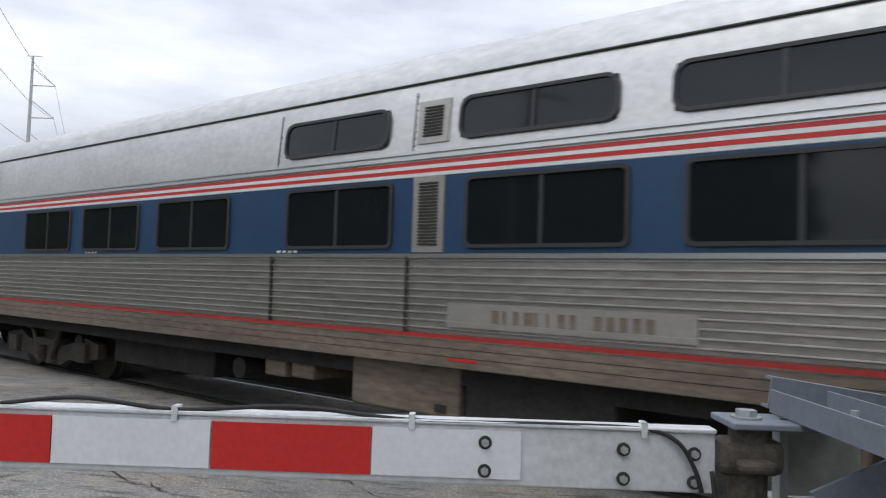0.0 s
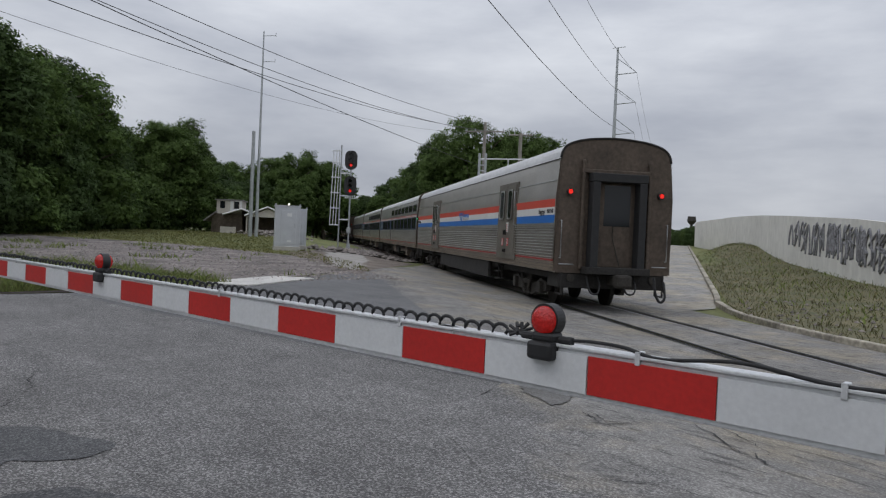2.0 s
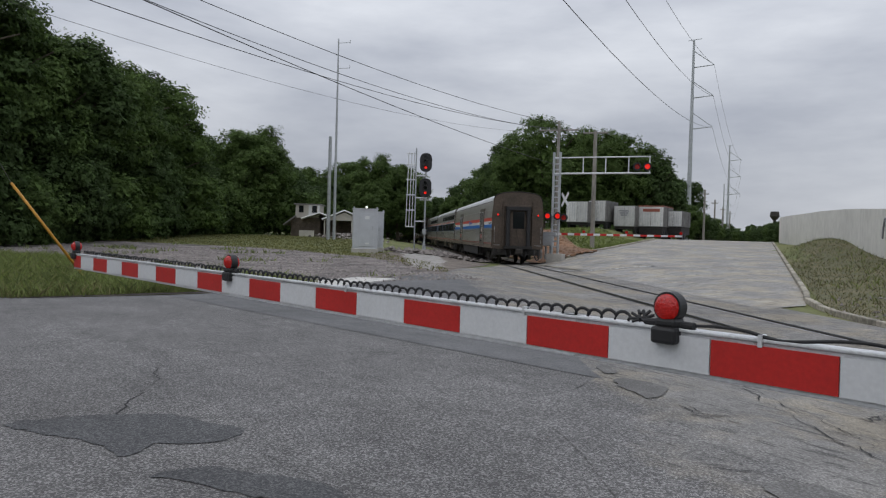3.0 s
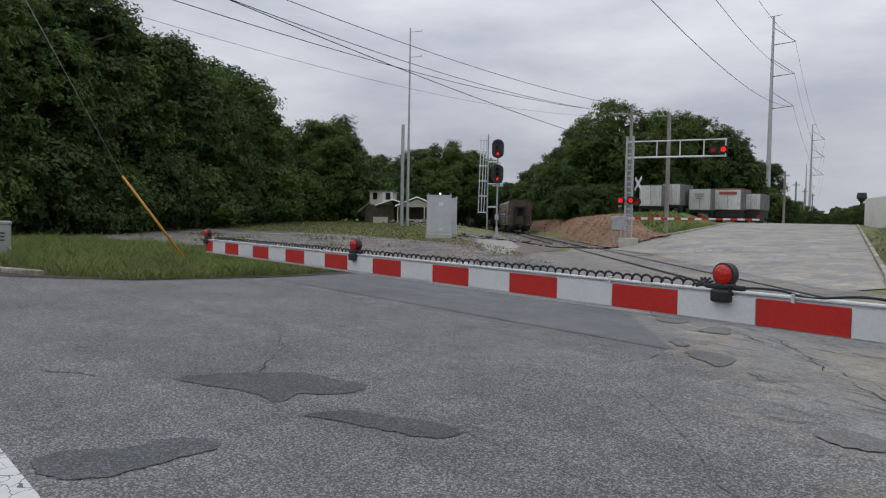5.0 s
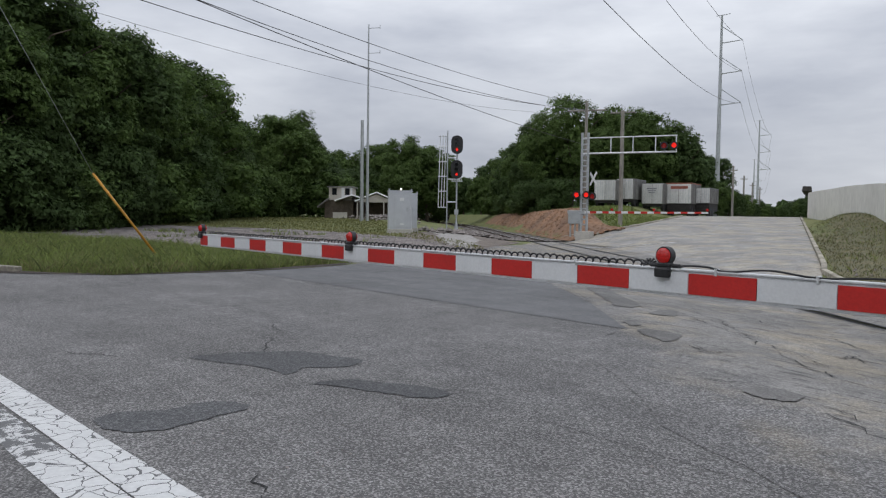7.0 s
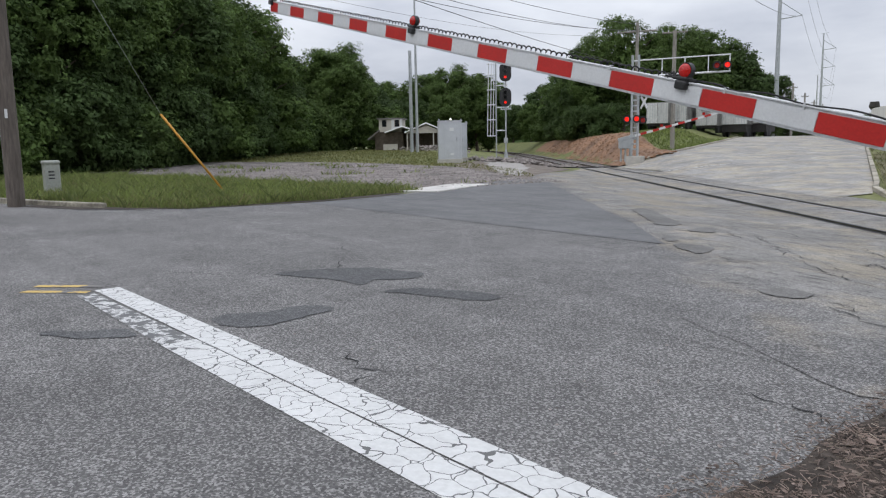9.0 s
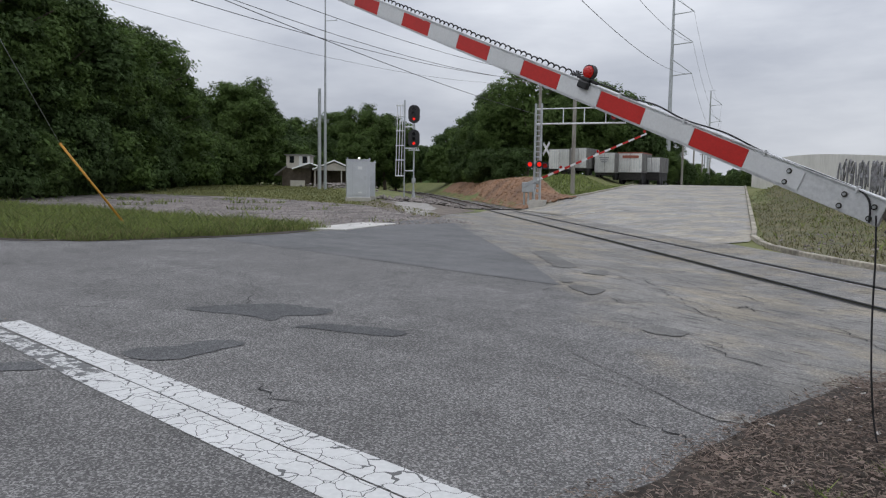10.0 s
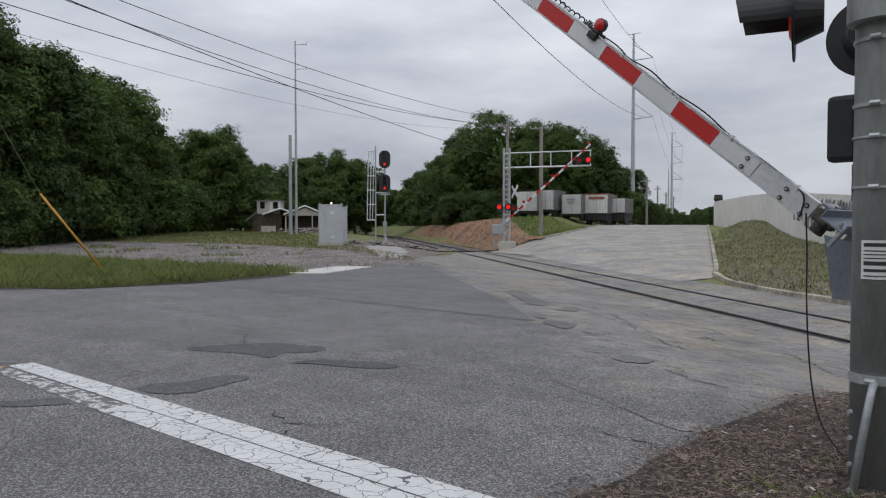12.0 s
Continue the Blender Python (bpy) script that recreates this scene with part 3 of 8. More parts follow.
for pts_, sd, m_ in (([(-5.79, -1.13), (-5.75, -0.71), (-5.5, -0.21), (-5.05, 0.01), (-4.68, 0.07), (-4.57, -0.25), (-4.72, -0.5), (-4.56, -0.74), (-5.05, -0.83), (-5.46, -1.06)], 1, M_PATCH),
                     ([(-4.14, -0.77), (-4.09, -0.45), (-3.81, -0.27), (-3.52, -0.08), (-3.19, -0.06), (-3.21, -0.28), (-3.49, -0.46), (-3.89, -0.61)], 2, M_PATCH),
                     ([(-3.97, -2.45), (-4.17, -2.3), (-4.05, -1.97), (-4.04, -1.64), (-3.8, -1.44), (-3.67, -1.7), (-3.59, -2.09), (-3.7, -2.37)], 3, M_PATCH),
                     ([(-4.5, -3.6), (-4.3, -3.3), (-4.14, -3.08), (-3.89, -3.06), (-3.94, -3.22), (-4.1, -3.45)], 4, M_PATCH)):
    blob("asphalt_patch", pts_, 0.009, m_, "dark asphalt repair patch", rough=0.045, seed=sd)
for pts_, sd in (([(-8.08, 7.5), (-8.5, 8.24), (-8.03, 8.08), (-6.94, 7.11), (-6.07, 6.34), (-5.98, 5.71), (-7.02, 6.56)], 6), ([(-5.34, 5.53), (-5.61, 6.43), (-5.39, 6.37), (-5.05, 5.73)], 7), ([(-4.88, 4.39), (-4.78, 4.46), (-4.54, 4.24), (-4.54, 4.04)], 8), ([(-4.31, 3.82), (-4.24, 4.07), (-3.82, 3.98), (-3.6, 3.4), (-3.93, 3.52)], 9), ([(-1.9, 1.85), (-1.79, 2.15), (-1.5, 2.1), (-1.5, 1.75)], 10)):
    blob("asphalt_patch", pts_, 0.018, M_PATCH_PALE, "grey worn asphalt repair patch", rough=0.06, seed=sd)


def build_cracks():
    rng = random.Random(5)
    bm = bmesh.new()
    lines = [[(-6.9, -2.3), (-5.96, -1.55), (-5.79, -1.13)], [(-2.47, -2.06), (-2.17, -2.17), (-1.92, -2.16), (-1.78, -2.3)], [(-3.94, 6.8), (-3.5, 6.63), (-3.38, 7.08), (-2.45, 5.99)], [(-2.42, 4.78), (-2.51, 5.78)], [(-2.33, 5.0), (-1.98, 5.31), (-1.72, 5.58), (-1.23, 5.09), (-0.6, 4.3), (-0.1, 3.5)], [(-3.35, 3.4), (-3.13, 3.19), (-2.78, 3.41)], [(-16.87, 15.81), (-10.26, 10.35), (-6.52, 6.94), (-5.34, 6.4), (-4.04, 5.37), (-2.78, 4.26), (-1.65, 3.37)], [(-2.35, 1.89), (-1.86, 2.21), (-1.4, 2.02), (-0.81, 1.63)], [(-9.0, 9.6), (-5.6, 6.9), (-3.2, 5.2)], [(-7.6, 0.6), (-6.4, 0.0), (-5.2, -0.6)],
             [(-2.43, 4.83), (-2.52, 5.49), (-1.96, 4.9), (-1.64, 4.97), (-1.22, 5.06), (-1.01, 4.78), (-0.55, 4.07)], [(-4.77, 6.31), (-3.97, 5.56), (-3.18, 4.74), (-2.66, 4.42), (-1.96, 3.62), (-1.6, 3.27)], [(-3.37, 3.47), (-3.09, 3.15), (-2.83, 3.53)], [(-5.31, 8.16), (-3.85, 6.74), (-3.45, 7.29), (-2.57, 6.34)], [(-1.18, 1.68), (-0.75, 1.38), (-0.31, 1.22)], [(-1.34, 0.37), (-0.79, 0.32), (-0.41, 0.34), (-0.07, 0.53)], [(-0.36, -0.79), (-0.13, -0.71), (0.12, -0.81)]]
    starts = [(p, q) for ln in lines for p, q in zip(ln, ln[1:])]
    for a, b in starts:
        a, b = Vector((*a, 0)), Vector((*b, 0))
        n_ = max(6, int((b - a).length / 0.07))
        d = (b - a).normalized()
        side_ = Vector((-d.y, d.x, 0))
        pts, w = [], 0.0
        for i in range(n_ + 1):
            w += rng.uniform(-0.045, 0.045)
            w *= 0.93
            pts.append(a.lerp(b, i / n_) + side_ * w)
        wd = rng.uniform(0.009, 0.018)
        strip("", pts, lambda k, wd=wd: wd * (0.25 + math.sin(math.pi * min(1, k * 1.1)) ** 2 + 0.3 * abs(noise.noise(Vector((k * 40, wd * 900, 0))))), 0.008 if a.y < 0.4 else 0.0175, None, joined=bm)
    bm.normal_update()
    for f in bm.faces:
        if f.normal.z < 0:
            f.normal_flip()
    tagged(mesh_object("pavement_cracks", bm, M_CRACK), "dark open cracks across the worn asphalt", "crack", kind="stuff")


build_cracks()
# gravel lot, dirt, litter
tagged(loft("gravel_lot", [(-75, -2.5), (-50, 3.5), (-36, 5.6), (-27, 6.8), (-20.5, 7.6), (-16.9, 8.4)], [(-90, 9), (-62, 13), (-50, 20), (-42, 22.5), (-33, 22), (-21.0, 15.6)], 90, 26, 0.012, M_GRAVEL, 0.5), "pale stony gravel lot with sparse weeds", "gravel")
tagged(loft("gravel_path", [(-24, 17.6), (-31, 22.6), (-38, 28.0), (-46, 34)], [(-21, 16.0), (-28, 22.8), (-35.5, 29.0), (-44, 36.5)], 40, 10, 0.026, M_SAND, 0.5), "pale gravel and sand access path", "path")
loft("clay_bank", [at(a_, 8.1) for a_ in (47, 55, 65, 80, 100, 115)], [at(a_, 11.9) for a_ in (47, 55, 65, 80, 100, 115)], 140, 16, 0.13, M_CLAY, 0.4)
tagged(loft("dirt_edge", [(-36, 23.5), (-27, 19.2), (-21, 15.5), (-19.3, 14.6)], [at(72, 2.9), at(58, 2.9), at(47.5, 2.9), at(43, 4.2)], 40, 14, 0.014, M_DIRT, 0.3), "brown stony dirt beside the track", "dirt")
tagged(loft("litter_bed", [(0.30, -5.8), (0.30, -1.9), (0.24, -1.0), (0.22, 0.2), (0.30, 1.2), (0.70, 1.7)], [(5.0, -7.5), (6.0, -4), (6.0, -2), (5.5, 0), (4.5, 1.6), (2.5, 2.2)], 70, 36, 0.02, M_MULCH, 0.12), "bed of brown leaf litter and straw", "litter")


tagged(loft("mound_soil", [at(-14, 9.0), at(0, 9.0), at(8, 8.95), at(13, 8.95), at(16.0, 9.5), road_point(2.5, -0.35), road_point(10, -0.35), road_point(25, -0.35), road_point(45, -0.35)], [(22, 4), (12, 11.5), (6, 16.0), (-1, 22.4), (-6, 28.2), (-8.8, 32.3), (-11.8, 37.6), (-20.4, 51.9), (-26.7, 62.0)], 90, 40, 0.006, M_MOUND, 0.0), "brown weedy soil before the wall", "soil")


def build_slab():
    bm = bmesh.new()
    box(bm, (-1.9, -0.75, -0.14), (1.9, 0.6, 0.035), 0.02)
    for v in bm.verts:
        w_ = noise.noise_vector(v.co * 2.0) * 0.12
        v.co += Vector((w_.x, w_.y, 0))
        v.co.z = min(v.co.z, 0.04)
    ob = mesh_object("concrete_slab", bm, M_SLAB)
    ob.matrix_world = Matrix.Translation((-17.2, 9.35, height(-17.2, 9.35) + 0.012)) @ Matrix.Rotation(radians(118), 4, "Z")
    tagged(ob, "pale concrete slab at the edge of the gravel", "slab")


build_slab()


def build_kerb(name, pts, label):
    """A kerb in separate stones along a line."""
    root = tagged(empty(name), label, "kerb", kind="structure")
    ps = resample(pts, max(2, int(sum((Vector((*b[:2], 0)) - Vector((*a[:2], 0))).length for a, b in zip(pts, pts[1:])) / 2.0)))
    rng = random.Random(3)
    for a, b in zip(ps, ps[1:]):
        bm = bmesh.new()
        l = (b - a).length
        box(bm, (0.01, -0.09, -0.3), (l - 0.01, 0.09, 0.13 + rng.uniform(-0.015, 0.015)), 0.025)
        st = part("kerb_stone", bm, M_KERB, root)
        za, zb = height(a.x, a.y), height(b.x, b.y)
        st.matrix_world = Matrix.Translation((a.x, a.y, za)) @ Matrix.Rotation(math.atan2(b.y - a.y, b.x - a.x), 4, "Z") @ Matrix.Rotation(-math.atan2(zb - za, l), 4, "Y")


M_KERB = material("stained_kerb_concrete", (0.34, 0.31, 0.25), 0.92, var=0.4, scale=1.1, fine=9, bump=0.5, second=(0.16, 0.145, 0.12), per_object=0.2)


build_kerb("kerb_east", [at(-14, 8.7), at(0, 8.75), at(8, 8.7), at(13, 8.7), at(15.4, 9.0), at(17.0, 9.5), road_point(1.5, 0), road_point(4, -0.1), road_point(10, -0.1), road_point(20, -0.1), road_point(32, -0.1), road_point(45, -0.1), road_point(60, -0.1)], "weathered concrete kerb round the grass corner")
build_kerb("kerb_west", [at(53, 8.6), at(49, 9.2), road_point(24.5, 13.3), road_point(28, 11.9), road_point(32, 11.55), road_point(45, 11.5), road_point(60, 11.5)], "low concrete kerb along the far road")
build_kerb("kerb_near", [(-24.5, -2.9), (-21, -2.0), (-18.6, -1.1), (-17.4, -0.5)], "worn concrete kerb at the grass verge")


# ---- track ----
def rail_mesh(length):
    prof = [(-0.07, -0.172), (0.07, -0.172), (0.07, -0.160), (0.012, -0.14), (0.009, -0.05), (0.036, -0.035), (0.036, -0.006), (0.028, 0.0), (-0.028, 0.0), (-0.036, -0.006), (-0.036, -0.035), (-0.009, -0.05), (-0.012, -0.14), (-0.07, -0.160)]
    bm = bmesh.new()
    a = [bm.verts.new((0, y, z)) for y, z in prof]
    b = [bm.verts.new((length, y, z)) for y, z in prof]
    n = len(prof)
    for i in range(n):
        f = bm.faces.new((a[i], a[(i + 1) % n], b[(i + 1) % n], b[i]))
        f.material_index = 1 if i in (6, 7, 8) else 0
    bm.faces.new(a), bm.faces.new(b[::-1])
    bmesh.ops.recalc_face_normals(bm, faces=bm.faces)
    return bm


def track_pose(a_, s_=0.0, z=RAIL_Z):
    """A pose on the track: x ahead along it. The line bends away far off."""
    if a_ <= 100:
        p, yaw = TD * a_ + TN * (TRACK_S + s_), 90 + TRACK_YAW
    else:
        r_ = 420.0
        t = (a_ - 100) / r_
        c = TD * 100 + TN * (TRACK_S - r_)
        d = TN * math.cos(t) + TD * math.sin(t)
        p, yaw = c + d * (r_ + s_), 90 + TRACK_YAW + math.degrees(t)
    return Matrix.Translation((p.x, p.y, z)) @ Matrix.Rotation(radians(yaw), 4, "Z")


def build_track():
    root = tagged(empty("railway_track"), "single railway track with rusty rails on ties", "railway track", kind="structure")
    bm = rail_mesh(10.02)
    me = None
    for side_ in (-0.755, 0.755):
        for i in range(-6, 26):
            if me is None:
                ob = part("rail", bm, [M_RAIL, M_RAILTOP], root)
                me = ob.data
            else:
                ob = new("rail", me)
                ob.parent = root
            ob.matrix_world = track_pose(i * 10, side_, RAIL_Z)
    bm = bmesh.new()
    box(bm, (-0.115, -1.3, -0.16), (0.115, 1.3, 0.0), 0.012)
    tie = part("tie", bm, M_TIE, root)
    tie.matrix_world = track_pose(46.5, 0, RAIL_Z - 0.15)
    for i in range(1, 200):
        ob = new("tie", tie.data)
        ob.parent = root
        ob.matrix_world = track_pose(46.5 + i * 0.6, 0, RAIL_Z - 0.15)
    # dark flangeways beside the rails in the pavement
    for s_ in (-0.69, 0.69, -0.86, 0.86):
        bm = bmesh.new()
        strip("", [at(-40 + 2 * i, TRACK_S + s_) for i in range(43)], 0.07, 0.024, None, joined=bm)
        bm.normal_update()
        for f in bm.faces:
            if f.normal.z < 0:
                f.normal_flip()
        part("flangeway", bm, M_CRACK, root)
    tagged(loft("ballast_bed", [track_pose(a_, -2.9).translation for a_ in range(46, 250, 6)], [track_pose(a_, 2.6).translation for a_ in range(46, 250, 6)], 120, 12, 0.06, M_BALLAST, 0.2), "grey rust-stained ballast under the track", "ballast")


build_track()


# ---- train ----
CAR_L = 25.65
PROFILE = [(1.50, 0.98), (1.56, 1.04), (1.57, 2.10), (1.57, 2.92), (1.555, 3.10), (1.51, 3.62), (1.48, 3.86), (1.43, 4.05), (1.28, 4.21), (0.93, 4.33), (0.45, 4.395), (0.0, 4.415)]
SPEED, REAR_0, PITCH = 26.5, -36.1, 26.4


def side_y(z):
    """Half the car's width at a height."""
    for (y0, z0), (y1, z1) in zip(PROFILE[1:], PROFILE[2:]):
        if z0 <= z <= z1:
            return y0 + (y1 - y0) * (z - z0) / (z1 - z0)
    return PROFILE[1][0]


def shell(x0, x1, inset=0.0):
    """The car's outer skin, open below."""
    bm = bmesh.new()
    full = [(y, z) for y, z in PROFILE] + [(-y, z) for y, z in PROFILE[-2::-1]]
    n = 12
    rings = []
    for i in range(n + 1):
        x = x0 + (x1 - x0) * i / n
        rings.append([bm.verts.new((x, y, z)) for y, z in full])
    for r0, r1 in zip(rings, rings[1:]):
        for j in range(len(full) - 1):
            f = bm.faces.new((r0[j], r1[j], r1[j + 1], r0[j + 1]))
            f.smooth = True
            zc = (full[j][1] + full[j + 1][1]) / 2
            f.material_index = 1 if zc > 3.87 else (2 if zc < 2.15 else 0)
    for ring in (rings[0], rings[-1]):
        f = bm.faces.new(ring if ring is rings[-1] else ring[::-1])
        f.material_index = 3
    bm.normal_update()
    return bm


def side_panel(bm, x0, x1, z0, z1, out, side_, thick=0.02):
    """A thin plate that lies on the car's side."""
    ya, yb = side_y(z0), side_y(z1)
    vs = []
    for x in (x0, x1):
        for y, z in ((ya - thick, z0), (ya + out, z0), (yb + out, z1), (yb - thick, z1)):
            vs.append(bm.verts.new((x, y * side_, z)))
    a, b = vs[:4], vs[4:]
    fs = [bm.faces.new(a), bm.faces.new(b)]
    for j in range(4):
        fs.append(bm.faces.new((a[j], a[(j + 1) % 4], b[(j + 1) % 4], b[j])))
    bmesh.ops.recalc_face_normals(bm, faces=fs)


def corrugation(x0, x1, z0, z1, n, side_):
    """Fluted steel: narrow bright ribs on a flat panel."""
    bm = bmesh.new()
    y = 1.57
    pts = [(y + 0.004, z0)]
    step = (z1 - z0) / n
    for i in range(n):
        z = z0 + step * i
        for f, o in ((0.40, 0.004), (0.45, 0.020), (0.50, 0.026), (0.56, 0.026), (0.61, 0.020), (0.66, 0.004)):
            pts.append((y + o, z + step * f))
    pts.append((y + 0.004, z1))
    a = [bm.verts.new((x0, p * side_, z)) for p, z in pts]
    b = [bm.verts.new((x1, p * side_, z)) for p, z in pts]
    fs = []
    for j in range(len(pts) - 1):
        f = bm.faces.new((a[j], b[j], b[j + 1], a[j + 1]))
        f.material_index = 0 if j % 6 == 0 else 1
        fs.append(f)
    bm.normal_update()
    if fs[0].normal.y * side_ < 0:
        bmesh.ops.reverse_faces(bm, faces=fs)
    return bm


def rounded_rect(x0, x1, z0, z1, r, n=5):
    out = []
    for cx, cz, a0 in ((x1 - r, z1 - r, 0), (x0 + r, z1 - r, 90), (x0 + r, z0 + r, 180), (x1 - r, z0 + r, 270)):
        for i in range(n + 1):
            t = radians(a0 + 90 * i / n)
            out.append((cx + r * math.cos(t), cz + r * math.sin(t)))
    return out


def window_mesh(w, h, r, frame, depth=0.03):
    """A pane with its rounded gasket, in the xz plane, facing +y."""
    fr = bmesh.new()
    o, i_ = rounded_rect(-w / 2, w / 2, -h / 2, h / 2, r), rounded_rect(-w / 2 + frame, w / 2 - frame, -h / 2 + frame, h / 2 - frame, max(0.01, r - frame * 0.6))
    n = len(o)
    ob_, of = [fr.verts.new((x, 0, z)) for x, z in o], [fr.verts.new((x, depth, z)) for x, z in o]
    jf, jb = [fr.verts.new((x, depth, z)) for x, z in i_], [fr.verts.new((x, 0.002, z)) for x, z in i_]
    for k in range(n):
        q = (k + 1) % n
        fr.faces.new((ob_[k], ob_[q], of[q], of[k]))
        fr.faces.new((of[k], of[q], jf[q], jf[k]))
        fr.faces.new((jf[k], jf[q], jb[q], jb[k]))
    bmesh.ops.recalc_face_normals(fr, faces=fr.faces)
    gl = bmesh.new()
    for x0, x1 in ((-w / 2 + frame * 0.5, -0.012), (0.012, w / 2 - frame * 0.5)):
        gl.faces.new([gl.verts.new((x, 0.010, z)) for x, z in ((x0, -h / 2 + frame * 0.5), (x0, h / 2 - frame * 0.5), (x1, h / 2 - frame * 0.5), (x1, -h / 2 + frame * 0.5))])
    bmesh.ops.recalc_face_normals(gl, faces=gl.faces)
    for f in gl.faces:
        if f.normal.y < 0:
            f.normal_flip()
    return fr, gl


def side_pose(x, z0, z1, side_):
    """The pose of a flat fitting on the car's side, between two heights."""
    ya, yb = side_y(z0), side_y(z1)
    lean = math.atan2(ya - yb, z1 - z0)
    m = Matrix.Translation((x, (ya + yb) / 2 + 0.003, (z0 + z1) / 2)) @ Matrix.Rotation(lean, 4, "X")
    return m if side_ > 0 else Matrix.Rotation(math.pi, 4, "Z") @ Matrix.Translation((-2 * x, 0, 0)) @ m if False else (m if side_ > 0 else Matrix.Rotation(math.pi, 4, "Z") @ (Matrix.Translation((-x, (ya + yb) / 2 + 0.003, (z0 + z1) / 2)) @ Matrix.Rotation(lean, 4, "X")))


WINDOW_CACHE = {}


def add_window(car, x, z0, z1, w, r, side_, mullion):
    key = (round(w, 2), round(z1 - z0, 2), mullion)
    if key not in WINDOW_CACHE:
        fr, gl = window_mesh(w, z1 - z0, r, 0.035)
        f_ob = mesh_object("window", fr, M_FRAME)
        g_ob = mesh_object("glass", gl, M_GLASS, f_ob)
        mb = bmesh.new()
        box(mb, (-0.02, 0.006, -(z1 - z0) / 2 + 0.03), (0.02, 0.022, (z1 - z0) / 2 - 0.03))
        m_ob = mesh_object("mullion", mb, M_FRAME, f_ob)
        WINDOW_CACHE[key] = f_ob
        f_ob.parent = car
        f_ob.matrix_local = side_pose(x, z0, z1, side_)
        return
    ob = copy_thing(WINDOW_CACHE[key], Matrix())
    ob.parent = car
    ob.matrix_local = side_pose(x, z0, z1, side_)


def wheel_mesh():
    bm = bmesh.new()
    tube(bm, (0, -0.065, 0.46), (0, 0.065, 0.46), 0.455, seg=28)
    tube(bm, (0, -0.075, 0.46), (0, -0.045, 0.46), 0.485, seg=28)
    tube(bm, (0, 0.0, 0.46), (0, 0.12, 0.46), 0.13, seg=14)
    return bm


TRUCK = {}


def add_truck(car, x):
    """A four-wheel truck with side frames, springs and brake gear."""
    if "t" in TRUCK:
        t = copy_thing(TRUCK["t"], Matrix())
        t.parent = car
        t.matrix_local = Matrix.Translation((x, 0, 0))
        return
    bm = bmesh.new()
    for sd in (-1, 1):
        y = 1.02 * sd
        pts = [(-1.75, 0.62), (-1.75, 0.40), (-1.2, 0.30), (-0.75, 0.30), (-0.45, 0.18), (0.45, 0.18), (0.75, 0.30), (1.2, 0.30), (1.75, 0.40), (1.75, 0.62), (1.2, 0.72), (0.9, 0.60), (0.5, 0.52), (-0.5, 0.52), (-0.9, 0.60), (-1.2, 0.72)]
        a = [bm.verts.new((px, y, pz)) for px, pz in pts]
        b = [bm.verts.new((px, y + 0.14 * sd, pz)) for px, pz in pts]
        bm.faces.new(a), bm.faces.new(b)
        for k in range(len(pts)):
            bm.faces.new((a[k], a[(k + 1) % len(pts)], b[(k + 1) % len(pts)], b[k]))
        box(bm, (-0.42, y - 0.1, 0.5), (0.42, y + 0.22 * sd if sd > 0 else y + 0.1, 0.62), 0.01)
        for px in (-1.3, 1.3):
            box(bm, (px - 0.16, min(y, y + 0.24 * sd), 0.3), (px + 0.16, max(y, y + 0.24 * sd), 0.62), 0.03)
        tube(bm, (-0.62, y + 0.2 * sd, 0.95), (-0.25, y + 0.2 * sd, 0.35), 0.05, seg=8)
        tube(bm, (0.62, y + 0.2 * sd, 0.95), (0.25, y + 0.2 * sd, 0.35), 0.05, seg=8)
    bmesh.ops.recalc_face_normals(bm, faces=bm.faces)
    box(bm, (-0.25, -1.15, 0.5), (0.25, 1.15, 0.85), 0.03)
    t = mesh_object("truck", bm, M_TRUCK)
    for px in (-1.3, 1.3):
        for sd in (-1, 1):
            w = part("wheel", wheel_mesh(), M_TRUCK, t, smooth_faces=False)
            w.matrix_local = Matrix.Translation((px, 0.755 * sd, 0)) @ (Matrix() if sd > 0 else Matrix.Rotation(math.pi, 4, "Z"))
    for sd in (-1, 1):
        for px in (-0.2, 0.2):
            bm = bmesh.new()
            for k in range(6):
                tube(bm, (px, 1.16 * sd, 0.24 + 0.045 * k), (px, 1.16 * sd, 0.27 + 0.045 * k), 0.10, seg=12)
            part("spring", bm, M_TRUCK, t)
    TRUCK["t"] = t
    t.parent = car
    t.matrix_local = Matrix.Translation((x, 0, 0))


def curve_tube(pts, r, seg=6):
    """A bent round bar or cable through points, as one mesh."""
    bm = bmesh.new()
    ps = [Vector(p) for p in pts]
    rings = []
    for i, p in enumerate(ps):
        d = (ps[min(i + 1, len(ps) - 1)] - ps[max(i - 1, 0)]).normalized()
        u = d.cross(Vector((0, 0, 1)))
        u = Vector((1, 0, 0)) if u.length < 1e-3 else u.normalized()
        v = d.cross(u)
        rings.append([bm.verts.new(p + (u * math.cos(2 * math.pi * k / seg) + v * math.sin(2 * math.pi * k / seg)) * r) for k in range(seg)])
    for a, b in zip(rings, rings[1:]):
        for k in range(seg):
            f = bm.faces.new((a[k], a[(k + 1) % seg], b[(k + 1) % seg], b[k]))
            f.smooth = True
    bm.faces.new(rings[0]), bm.faces.new(rings[-1][::-1])
    bmesh.ops.recalc_face_normals(bm, faces=bm.faces)
    return bm


